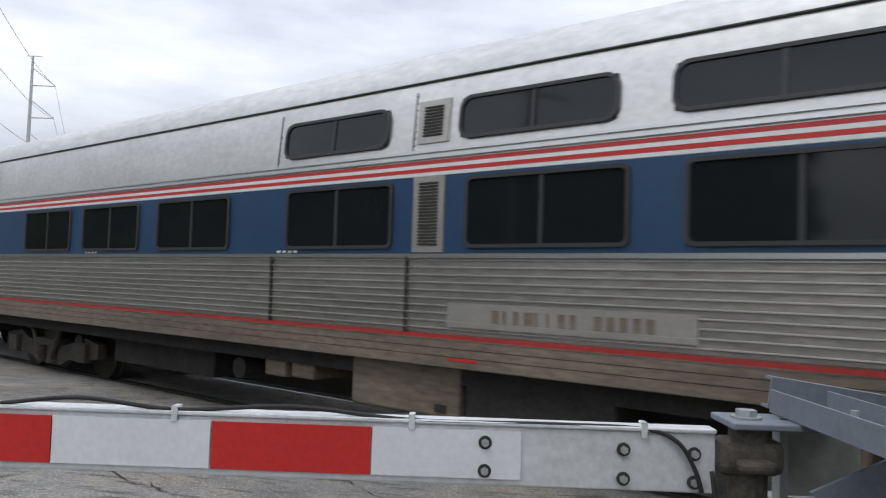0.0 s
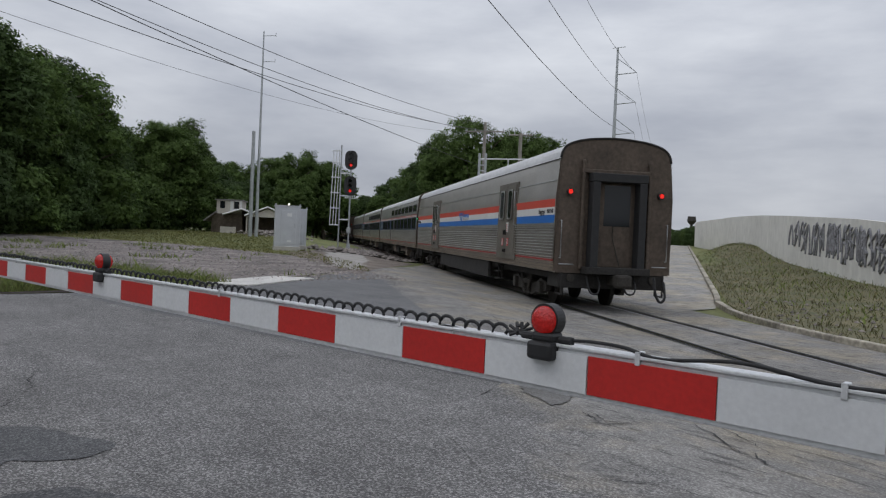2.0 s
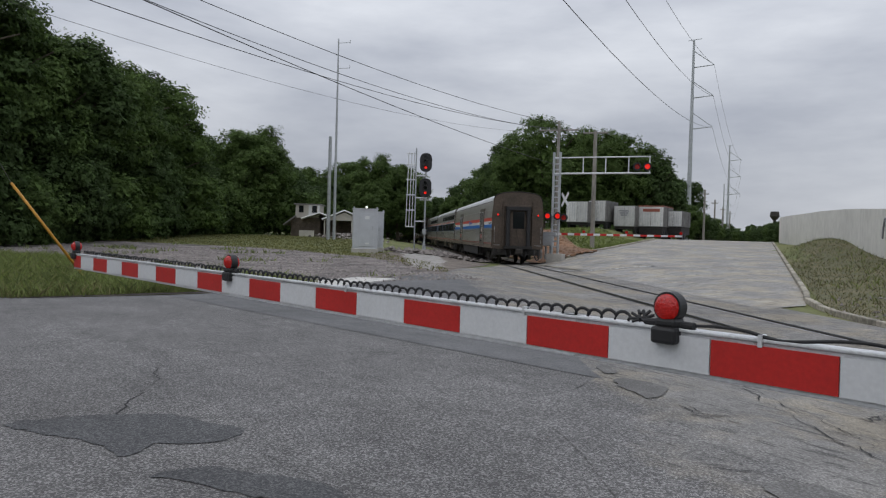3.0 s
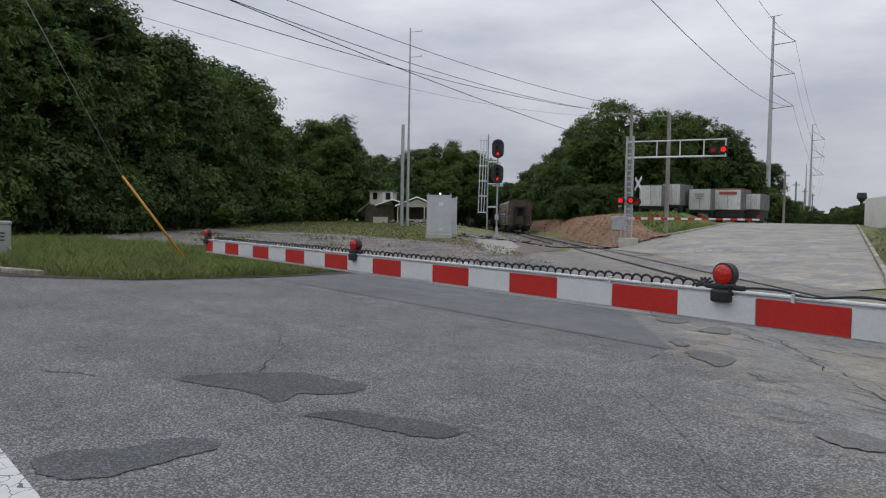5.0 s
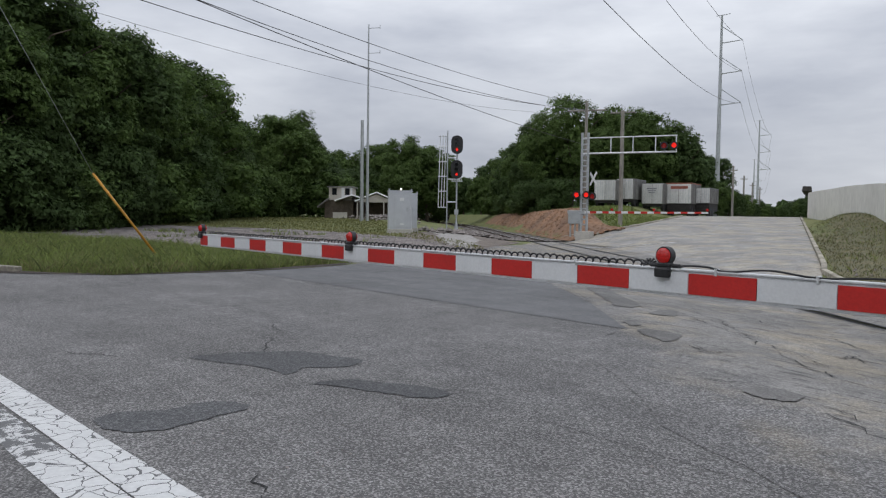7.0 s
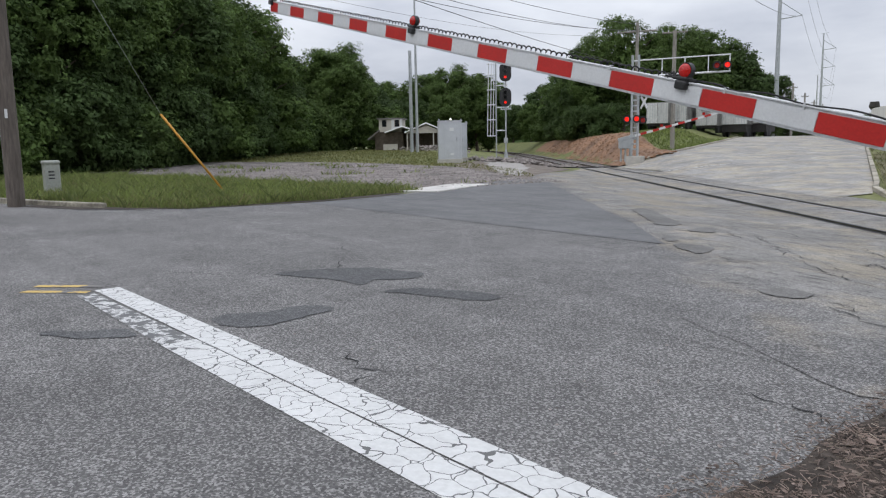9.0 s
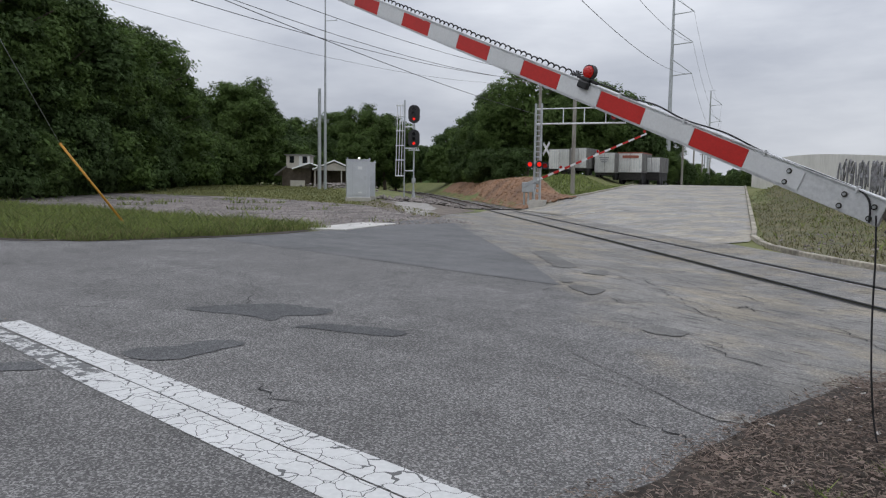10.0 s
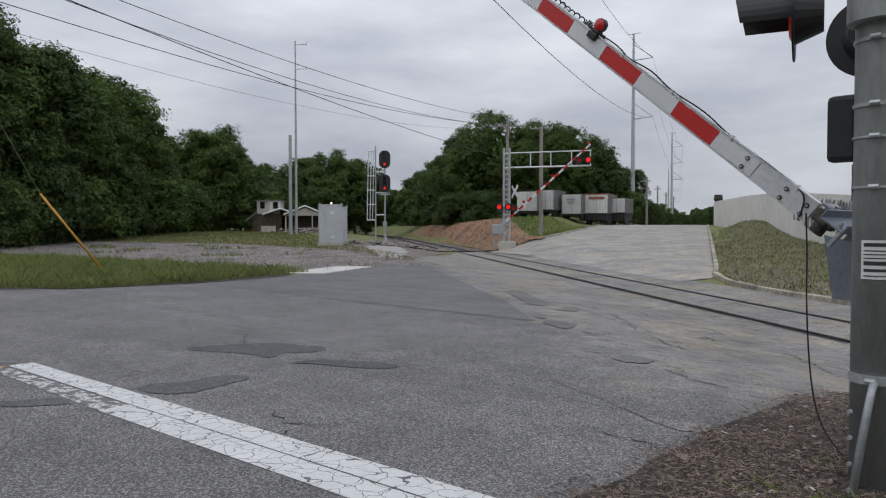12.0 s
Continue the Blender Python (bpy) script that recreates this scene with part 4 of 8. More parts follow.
def smooth_line(pts, n=8):
    ps = [Vector(p) for p in pts]
    out = []
    for i in range(len(ps) - 1):
        p0, p1, p2, p3 = ps[max(i - 1, 0)], ps[i], ps[i + 1], ps[min(i + 2, len(ps) - 1)]
        for j in range(n):
            t = j / n
            out.append(0.5 * ((2 * p1) + (p2 - p0) * t + (2 * p0 - 5 * p1 + 4 * p2 - p3) * t * t + (3 * p1 - p0 - 3 * p2 + p3) * t ** 3))
    out.append(ps[-1])
    return out


def car_end(car, x, sgn, full=True):
    """The end of a car: corner posts, diaphragm, door, lamps, grab irons, coupler and hoses."""
    def bx(x0, x1):
        return (min(x + sgn * x0, x + sgn * x1), max(x + sgn * x0, x + sgn * x1))

    bm = bmesh.new()
    bm.free()
    for y0, y1, z0, z1 in ((-0.72, -0.52, 1.0, 3.30), (0.52, 0.72, 1.0, 3.30), (-0.74, 0.74, 3.303, 3.52)):
        a, b = bx(0.0, 0.34)
        bm = bmesh.new()
        box(bm, (a, y0, z0), (b, y1, z1), 0.02)
        part("diaphragm", bm, M_RUBBER, car, "black rubber diaphragm frame")
    bm = bmesh.new()
    a, b = bx(0.0, 0.42)
    box(bm, (a, -0.85, 0.98), (b, 0.85, 1.16), 0.02)
    part("buffer_plate", bm, M_UNDER, car)
    a, b = bx(-0.01, 0.03)
    bm = bmesh.new()
    box(bm, (a, -0.46, 1.16), (b, 0.46, 3.28), 0.01)
    door = part("end_door", bm, M_ENDGRIME, car, "grimy end door")
    bm = bmesh.new()
    a, b = bx(0.03, 0.035)
    box(bm, (a, -0.40, 2.20), (b, 0.30, 3.24))
    part("door_window", bm, M_GLASS, door)
    bm = bmesh.new()
    a, b = bx(0.0, 0.12)
    for y in (-0.95, 0.95):
        box(bm, (a, y - 0.10, 1.1), (b, y - 0.02, 3.85), 0.02) if y > 0 else box(bm, (a, y + 0.02, 1.1), (b, y + 0.10, 3.85), 0.02)
    box(bm, (a, -0.95, 3.52), (b, 0.95, 3.62), 0.02)
    part("corner_post", bm, M_ENDGRIME, car)
    bm = bmesh.new()
    a, b = bx(0.0, 0.05)
    bm.free()
    part("roof_rim", curve_tube(smooth_line([(x, y, z + 0.015) for y, z in [(y_, z_) for y_, z_ in PROFILE if z_ > 3.8]] + [(x, -y, z + 0.015) for y, z in [(y_, z_) for y_, z_ in PROFILE if z_ > 3.8][-2::-1]], 3), 0.032, 6), M_UNDER if full else M_ENDGRIME, car)
    for y in (-1.22, 1.22):
        bm = bmesh.new()
        tube(bm, (x, y, 3.03), (x + sgn * 0.10, y, 3.03), 0.085, seg=16)
        lamp = part("marker_lamp", bm, M_BLACK, car)
        bm = bmesh.new()
        tube(bm, (x + sgn * 0.10, y, 3.03), (x + sgn * 0.125, y, 3.03), 0.06, 0.045, seg=16)
        part("lens", bm, M_LENS_LIT if full else M_LENS, lamp, "lit red marker lens" if full else "red marker lens")
    for y in (-1.42, 1.42):
        k = -0.35 if y > 0 else 0.35
        part("grab_iron", curve_tube([(x, y, 2.30), (x + sgn * 0.09, y, 2.30), (x + sgn * 0.09, y, 1.35), (x, y, 1.35)], 0.014), M_GALV, car)
        part("grab_iron", curve_tube([(x, y, 1.20), (x + sgn * 0.08, y, 1.20), (x + sgn * 0.08, y + k, 1.20), (x, y + k, 1.20)], 0.014), M_GALV, car)
    bm = bmesh.new()
    a, b = bx(0.0, 0.62)
    box(bm, (a, -0.14, 0.72), (b, 0.14, 0.96), 0.03)
    a, b = bx(0.55, 0.85)
    box(bm, (a, -0.20, 0.68), (b, 0.20, 1.0), 0.06)
    part("coupler", bm, M_TRUCK, car)
    bm = bmesh.new()
    a, b = bx(-0.9, -0.02)
    box(bm, (a, -1.42, 0.60), (b, 1.42, 0.975), 0.03)
    part("end_sill", bm, M_UNDER, car)
    for y in (-1.1, 1.1):
        bm = bmesh.new()
        tube(bm, (x - sgn * 0.02, y, 0.86), (x + sgn * 0.03, y, 0.86), 0.10, seg=14)
        part("cable_socket", bm, M_TRUCK, car)
    for y, dz in ((-0.50, 0.52), (0.45, 0.50)):
        pts = [(x + sgn * 0.15, y, 0.95), (x + sgn * 0.35, y, 0.7), (x + sgn * 0.45, y + 0.1, dz), (x + sgn * 0.35, y + 0.25, 0.55), (x + sgn * 0.2, y + 0.3, 0.92)]
        part("hose", curve_tube(smooth_line(pts, 6), 0.024), M_RUBBER, car)
    bm = bmesh.new()
    a, b = bx(-0.35, 0.1)
    for y in (-1.35, 1.35):
        box(bm, (a, y - 0.02, 0.42), (b, y + 0.02, 0.46))
        box(bm, (a, y - 0.02, 0.46), (a + 0.03, y + 0.02, 1.0))
        box(bm, (b - 0.03, y - 0.02, 0.46), (b, y + 0.02, 1.0))
    part("step", bm, M_UNDER, car)


def text_part(car, words, size, x, z, side_, mat, name="lettering"):
    cu = bpy.data.curves.new(name, "FONT")
    cu.body = words
    cu.size = size
    cu.extrude = 0.002
    cu.offset = 0.006 * size
    tmp = bpy.data.objects.new(name, cu)
    scene.collection.objects.link(tmp)
    me = bpy.data.meshes.new_from_object(tmp.evaluated_get(bpy.context.evaluated_depsgraph_get()))
    scene.collection.objects.unlink(tmp)
    bpy.data.objects.remove(tmp)
    me.materials.clear()
    me.materials.append(mat)
    ob = new(name, me)
    ob.parent = car
    # text reads towards the rear on the side that faces the road
    ob.matrix_local = Matrix.Translation((x, (side_y(z) + 0.012) * side_, z)) @ Matrix.Rotation(math.pi, 4, "Z") @ Matrix.Rotation(math.pi / 2, 4, "X")
    return tagged(ob, "dark lettering")


def basic_car(name, label, ribs, rib_top, skin=None):
    car = tagged(empty(name), label, "rail car", group="train cars")
    part("body", shell(0, CAR_L), [skin or M_STEEL, M_ROOF_STEEL, M_STEEL_BELT, M_ENDGRIME], car, "stainless steel body with a pale roof")
    bm = bmesh.new()
    for sd in (-1, 1):
        side_panel(bm, 0.02, CAR_L - 0.02, 1.0, 1.24, 0.012, sd)
    part("side_sill", bm, M_SILL, car, "grimy brown side sill")
    for z in (1.09, 1.17):
        bm = bmesh.new()
        for sd in (-1, 1):
            side_panel(bm, 0.02, CAR_L - 0.02, z, z + 0.006, 0.0145, sd)
        part("sill_seam", bm, M_UNDER, car)
    bm = bmesh.new()
    for sd in (-1, 1):
        side_panel(bm, 0.02, CAR_L - 0.02, 1.262, 1.302, 0.014, sd)
    part("sill_stripe", bm, M_RED_DULL, car, "thin red stripe")
    for sd in (-1, 1):
        part("fluting", corrugation(0.04, CAR_L - 0.04, 1.32, rib_top, ribs, sd), [M_STEEL_FLAT, M_STEEL_BRIGHT], car, "fluted stainless panel")
    bm = bmesh.new()
    for sd in (-1, 1):
        side_panel(bm, 0.0, CAR_L, 3.842, 3.857, 0.022, sd)
    part("gutter", bm, M_TRUCK, car)
    bm = bmesh.new()
    box(bm, (0.3, -1.35, 0.80), (CAR_L - 0.3, 1.35, 1.02))
    part("underframe", bm, M_UNDER, car)
    # added dark box below the floor, blocks daylight from the car's far side
    bm = bmesh.new()
    box(bm, (5.6, -0.45, 0.30), (CAR_L - 5.6, 0.45, 0.80), 0.03)
    part("daylight_blocker", bm, M_UNDER, car)
    for x in (3.5, CAR_L - 3.5):
        add_truck(car, x)
    return car


def sleeper_car():
    car = basic_car("sleeping_car", "stainless sleeping car with blue window band and two window rows", 10, 2.06, M_STEEL_POLISHED)
    bm = bmesh.new()
    for sd in (-1, 1):
        side_panel(bm, 0.25, CAR_L - 0.2, 2.09, 2.86, 0.006, sd)
    part("window_band", bm, M_BLUE, car, "dark blue window band")
    for nm, z0, z1, m, o in (("white_stripe", 2.865, 2.90, M_WHITE_STRIPE, 0.008), ("red_stripe", 2.903, 2.94, M_RED, 0.009), ("white_stripe", 2.943, 2.98, M_WHITE_STRIPE, 0.008), ("red_stripe", 2.983, 3.02, M_RED, 0.009), ("trim_rib", 3.04, 3.075, M_STEEL_BRIGHT, 0.03), ("trim_rib", 3.10, 3.125, M_STEEL_BRIGHT, 0.025), ("belt_rail", 2.045, 2.085, M_STEEL_BRIGHT, 0.03)):
        bm = bmesh.new()
        for sd in (-1, 1):
            side_panel(bm, 0.2, CAR_L - 0.2, z0, z1, o, sd)
        part(nm, bm, m, car)
    for sd in (-1, 1):
        for x in (1.28, 3.38, 5.48, 7.59, 9.70, 11.84, 14.46, 17.25, 19.42, 21.51):
            add_window(car, x, 2.14, 2.83, 1.68, 0.07, sd, True)
        for x in (1.30, 3.42, 5.54, 7.68, 9.83, 11.97, 14.58):
            add_window(car, x, 3.20, 3.63, 1.68, 0.13, sd, True)
        for z0, z1 in ((2.10, 2.86), (3.2, 3.64)):
            bm = bmesh.new()
            side_panel(bm, 12.94, 13.34, z0, z1, 0.02, sd)
            part("vent_frame", bm, M_STEEL, car)
            bm = bmesh.new()
            z = z0 + 0.07
            while z < z1 - 0.07:
                side_panel(bm, 13.02, 13.26, z, z + 0.018, 0.032, sd)
                z += 0.032
            part("vent_grille", bm, M_UNDER, car)
        for x in (13.40, 15.54):
            bm = bmesh.new()
            side_panel(bm, x - 0.015, x + 0.015, 1.3, 2.06, 0.03, sd)
            part("panel_joint", bm, M_TRUCK, car)
            bm = bmesh.new()
            side_panel(bm, x - 0.008, x + 0.008, 3.14, 3.75, 0.006, sd)
            part("panel_joint", bm, M_TRUCK, car)
            bm = bmesh.new()
            for i in range(8):
                zz = 3.18 + 0.075 * i
                side_panel(bm, x - 0.03, x - 0.016, zz, zz + 0.014, 0.012, sd)
            part("rivet_row", bm, M_STEEL_BELT, car)
        # name plate and small markings
        bm = bmesh.new()
        side_panel(bm, 10.42, 12.85, 1.385, 1.615, 0.032, sd)
        plate = part("name_plate", bm, M_STEEL, car)
        x = 12.33
        for wd in (0.10, 0.06, 0.08, 0.12, 0.05, 0.05, 0.09, 0.08, 0.0, 0.09, 0.09, 0.09, 0.09, 0.09):
            if wd:
                bm = bmesh.new()
                side_panel(bm, x - wd + 0.02, x, 1.44, 1.56, 0.034, sd)
                part("name_bar", bm, M_SILL, plate)
            x -= 0.115
        bm = bmesh.new()
        for x in (3.5, 9.3, 16.2, 20.9):
            for i in range(4):
                side_panel(bm, x + 0.10 * i - 1.1, x + 0.10 * i - 1.04, 2.10, 2.125, 0.009, sd)
        part("marking_bars", bm, M_WHITE_STRIPE, car)
        bm = bmesh.new()
        for x in (12.5, 8.9, 6.2):
            side_panel(bm, x, x + 0.35, 1.06, 1.085, 0.018, sd)
        part("reflector", bm, M_RED, car)
        # plain mark in the road's colours
        bm = bmesh.new()
        for i in range(3):
            side_panel(bm, 23.55 + 0.16 * i, 23.64 + 0.19 * i, 2.32, 2.62 - 0.05 * i, 0.010, sd)
        part("side_mark", bm, M_WHITE_STRIPE, car)
    for x0, x1, z0, y0, nm in ((5.95, 7.0, 0.34, 1.36, "equipment_box"), (12.84, 14.33, 0.46, 1.38, "equipment_box"), (11.2, 12.80, 0.44, 1.34, "tank"), (15.05, 15.45, 0.62, 1.3, "battery_box"), (15.55, 15.95, 0.6, 1.3, "battery_box"), (7.4, 7.75, 0.6, 1.34, "valve_box"), (8.0, 8.35, 0.58, 1.34, "valve_box"), (8.6, 8.95, 0.58, 1.34, "valve_box"), (9.3, 9.75, 0.56, 1.34, "valve_box"), (17.3, 20.0, 0.4, 1.1, "tank")):
        bm = bmesh.new()
        box(bm, (x0, -y0, z0), (x1, y0, 0.98), 0.03)
        b_ = part(nm, bm, M_SILL if nm != "tank" else M_UNDER, car)
        if x1 - x0 > 0.9 and nm != "tank":
            bm = bmesh.new()
            box(bm, (x0 + 0.15, -y0 - 0.012, z0 + 0.05), (x0 + 0.30, y0 + 0.012, z0 + 0.13))
            part("latch", bm, M_UNDER, b_)
    for x in (16.6, 21.0, 9.9):
        bm = bmesh.new()
        tube(bm, (x, -1.2, 0.62), (x, 1.2, 0.62), 0.14, seg=12)
        part("air_tank", bm, M_UNDER, car)
    bm = bmesh.new()
    box(bm, (18.2, -0.06, 4.3), (18.35, 0.06, 4.48), 0.01)
    part("roof_vent", bm, M_UNDER, car)
    car_end(car, 0.0, -1, False)
    car_end(car, CAR_L, 1, False)
    return car


def baggage_car():
    car = basic_car("baggage_car", "stainless baggage car with red, white and blue stripes", 10, 2.10)
    for nm, z0, z1, m, o in (("blue_stripe", 2.23, 2.435, M_BLUE_BRIGHT, 0.008), ("white_stripe", 2.437, 2.635, M_WHITE_STRIPE, 0.008), ("red_stripe", 2.637, 2.84, M_RED_STRIPE, 0.008), ("trim_rib", 3.30, 3.325, M_STEEL_BRIGHT, 0.02), ("belt_rail", 2.11, 2.14, M_STEEL_BRIGHT, 0.028), ("belt_rail", 2.17, 2.19, M_STEEL_BRIGHT, 0.02)):
        bm = bmesh.new()
        for sd in (-1, 1):
            side_panel(bm, 0.06, CAR_L - 0.06, z0, z1, o, sd)
        part(nm, bm, m, car)
    for sd in (-1, 1):
        for xc in (4.77, CAR_L - 6.69):
            bm = bmesh.new()
            side_panel(bm, xc - 1.15, xc + 1.15, 1.16, 3.50, 0.045, sd)
            fr = part("door_frame", bm, M_DOOR, car, "grimy door surround")
            for k in (-1, 1):
                bm = bmesh.new()
                side_panel(bm, xc + (0.012 if k > 0 else -1.02), xc + (1.02 if k > 0 else -0.012), 1.30, 3.42, 0.062, sd)
                leaf = part("door_leaf", bm, M_DOOR, car, "grimy steel baggage door")
                fr_, gl_ = window_mesh(0.50, 0.92, 0.10, 0.045, 0.02)
                w_ = part("window_frame", fr_, M_STEEL_BRIGHT, leaf)
                g_ = part("window_glass", gl_, M_GLASS, leaf)
                for o_ in (w_, g_):
                    o_.matrix_local = Matrix.Translation((xc + 0.48 * k, (side_y(2.8) + 0.060) * sd, 2.83)) @ (Matrix() if sd > 0 else Matrix.Rotation(math.pi, 4, "Z")) @ Matrix.Rotation(0.02, 4, "X")
                bm = bmesh.new()
                side_panel(bm, xc + 0.30 * k - 0.10, xc + 0.30 * k + 0.10, 1.55, 1.80, 0.066, sd)
                part("warning_plate", bm, M_RED, leaf, "red warning plate")
                bm = bmesh.new()
                side_panel(bm, xc + 0.30 * k - 0.06, xc + 0.30 * k - 0.02, 1.58, 1.77, 0.068, sd)
                side_panel(bm, xc + 0.30 * k - 0.02, xc + 0.30 * k + 0.05, 1.73, 1.77, 0.068, sd)
                side_panel(bm, xc + 0.30 * k + 0.03, xc + 0.07 + 0.30 * k, 1.58, 1.70, 0.068, sd)
                part("warning_bars", bm, M_WHITE_STRIPE, leaf)
                bm = bmesh.new()
                box(bm, (xc + 0.08 * k - 0.02, min((side_y(2) + 0.05) * sd, (side_y(2) + 0.11) * sd), 1.9), (xc + 0.08 * k + 0.02, max((side_y(2) + 0.05) * sd, (side_y(2) + 0.11) * sd), 2.05))
                part("door_handle", bm, M_UNDER, leaf)
                bm = bmesh.new()
                box(bm, (xc + 0.08 * k - 0.02, min((side_y(2) + 0.05) * sd, (side_y(2) + 0.11) * sd), 1.36), (xc + 0.08 * k + 0.02, max((side_y(2) + 0.05) * sd, (side_y(2) + 0.11) * sd), 1.46))
                part("door_handle", bm, M_UNDER, leaf)
            bm = bmesh.new()
            side_panel(bm, xc - 0.32, xc - 0.16, 1.98, 2.28, 0.067, sd)
            pl = part("notice_plate", bm, M_WHITE_STRIPE, fr)
            bm = bmesh.new()
            for i in range(4):
                side_panel(bm, xc - 0.30, xc - 0.18, 2.02 + 0.06 * i, 2.05 + 0.06 * i, 0.069, sd)
            part("notice_bars", bm, M_RED_STRIPE, pl)
            part("handrail", curve_tube([(xc - 1.12, (1.60) * sd, 3.2), (xc - 1.12, 1.67 * sd, 3.2), (xc - 1.12, 1.67 * sd, 2.2), (xc - 1.12, 1.60 * sd, 2.2)], 0.014), M_GALV, car)
            bm = bmesh.new()
            for zz in (0.45, 0.68, 0.9):
                box(bm, (xc + 1.05, min(1.35 * sd, 1.55 * sd), zz), (xc + 1.5, max(1.35 * sd, 1.55 * sd), zz + 0.03))
            for xx in (1.05, 1.47):
                box(bm, (xc + xx, min(1.38 * sd, 1.42 * sd), 0.45), (xc + xx + 0.03, max(1.38 * sd, 1.42 * sd), 1.0))
            part("step", bm, M_UNDER, car)
        bm = bmesh.new()
        box(bm, (7.4, min(1.38 * sd, 1.5 * sd), 0.42), (CAR_L - 8.1, max(1.38 * sd, 1.5 * sd), 1.0), 0.02)
        part("belly_skirt", bm, M_UNDER, car, "black underfloor skirt")
        # plain swoosh mark and wordless bars
        bm = bmesh.new()
        yy = (side_y(2.6) + 0.014) * sd
        for p0, p1, p2, w in (((12.18, 2.735), (12.55, 2.75), (12.84, 2.63), 0.15), ((12.05, 2.735), (12.38, 2.69), (12.57, 2.50), 0.15), ((11.87, 2.75), (12.15, 2.64), (12.36, 2.40), 0.16)):
            row = []
            for k in range(9):
                t = k / 8
                px = (1 - t) ** 2 * p0[0] + 2 * t * (1 - t) * p1[0] + t * t * p2[0]
                pz = (1 - t) ** 2 * p0[1] + 2 * t * (1 - t) * p1[1] + t * t * p2[1]
                dx, dz = (1 - t) * (p1[0] - p0[0]) + t * (p2[0] - p1[0]), (1 - t) * (p1[1] - p0[1]) + t * (p2[1] - p1[1])
                q = math.hypot(dx, dz)
                ww = 0.5 * w * (0.12 + 0.88 * t)
                row.append((bm.verts.new((px - dz / q * ww, yy, pz + dx / q * ww)), bm.verts.new((px + dz / q * ww, yy, pz - dx / q * ww))))
            for (a, b), (c, d) in zip(row, row[1:]):
                bm.faces.new((a, b, d, c))
        bm.normal_update()
        for f in bm.faces:
            if f.normal.y * sd < 0:
                f.normal_flip()
        part("side_mark", bm, M_BLUE_BRIGHT, car, "plain blue swoosh mark")
        for i in range(6):
            bm = bmesh.new()
            side_panel(bm, 11.78 - 0.195 * i, 11.92 - 0.195 * i, 2.575, 2.685, 0.013, sd)
            part("mark_bar", bm, M_BLUE_BRIGHT, car)
            bm = bmesh.new()
            side_panel(bm, 11.82 - 0.195 * i, 11.90 - 0.195 * i, 2.455, 2.515, 0.013, sd)
            part("mark_bar", bm, M_STEEL, car)
        bm = bmesh.new()
        side_panel(bm, 10.78, 11.94, 2.54, 2.552, 0.013, sd)
        part("mark_underline", bm, M_BLUE_BRIGHT, car)
        for xe in (CAR_L - 0.95, 0.80):
            if sd > 0:
                text_part(car, "Baggage", 0.19, xe + (0.28 if xe > 10 else 0.61), 2.47, 1, M_PRINT)
            for i in range(5):
                bm = bmesh.new()
                x_ = (xe + 0.75 - 0.11 * i) if xe > 10 else (xe - 0.20 - 0.11 * i)
                side_panel(bm, x_, x_ + 0.075, 2.48, 2.59, 0.012, sd)
                part("number_bar", bm, M_PRINT, car)
        bm = bmesh.new()
        tube(bm, (CAR_L - 0.22, 1.57 * sd, 2.72), (CAR_L - 0.22, 1.66 * sd, 2.72), 0.05, seg=12)
        part("side_lamp", bm, M_BLACK, car)
        bm = bmesh.new()
        tube(bm, (CAR_L - 0.22, 1.66 * sd, 2.72), (CAR_L - 0.22, 1.675 * sd, 2.72), 0.035, seg=12)
        part("side_lamp_lens", bm, M_GREEN, car, "lit green lamp")
        bm = bmesh.new()
        side_panel(bm, 0.0, 0.05, 1.0, 3.8, 0.012, sd)
        part("corner_trim", bm, M_SILL, car)
        bm = bmesh.new()
        side_panel(bm, CAR_L - 0.05, CAR_L, 1.0, 3.8, 0.012, sd)
        part("corner_trim", bm, M_SILL, car)
    bm = bmesh.new()
    box(bm, (2.2, -0.35, 4.3), (3.0, 0.35, 4.45), 0.03)
    part("roof_vent", bm, M_STEEL, car)
    bm = bmesh.new()
    tube(bm, (9.4, -1.1, 0.6), (16, -1.1, 0.6), 0.16, seg=12)
    part("air_tank", bm, M_UNDER, car)
    car_end(car, 0.0, -1, True)
    car_end(car, CAR_L, 1, False)
    part("hose", curve_tube(smooth_line([(-0.40, -0.95, 0.95), (-0.45, -1.0, 0.55), (-0.45, -1.12, 0.34), (-0.45, -1.25, 0.45), (-0.40, -1.22, 0.85)], 7), 0.035), M_RUBBER, car)
    part("chain", curve_tube(smooth_line([(-0.06, 0.05, 2.2), (-0.08, 0.06, 1.9), (-0.1, -0.02, 1.6), (-0.2, -0.1, 1.2)], 6), 0.012), M_UNDER, car)
    return car


def coach_car():
    car = basic_car("coach", "stainless coach with one row of dark windows", 10, 2.06)
    bm = bmesh.new()
    for sd in (-1, 1):
        side_panel(bm, 0.2, CAR_L - 0.2, 2.2, 2.95, 0.006, sd)
    part("window_band", bm, M_BLUE, car)
    for sd in (-1, 1):
        for i in range(11):
            add_window(car, 2.6 + 2.05 * i, 2.25, 2.88, 1.68, 0.07, sd, True)
    car_end(car, 0.0, -1, False)
    return car


CARS = [baggage_car(), sleeper_car()]
CARS.append(copy_thing(CARS[1], Matrix()))
CARS.append(coach_car())
for i_ in range(4):
    CARS.append(copy_thing(CARS[3], Matrix()))
for i_, c_ in enumerate(CARS):
    c_.matrix_world = track_pose(REAR_0 + PITCH * i_)


# ---- crossing gate: the arm ----
PX, PZ = 1.564, 1.366
ARM_TOP = 1.085


def arm_rel(x, y, z):
    return (x - PX, y, z - PZ)


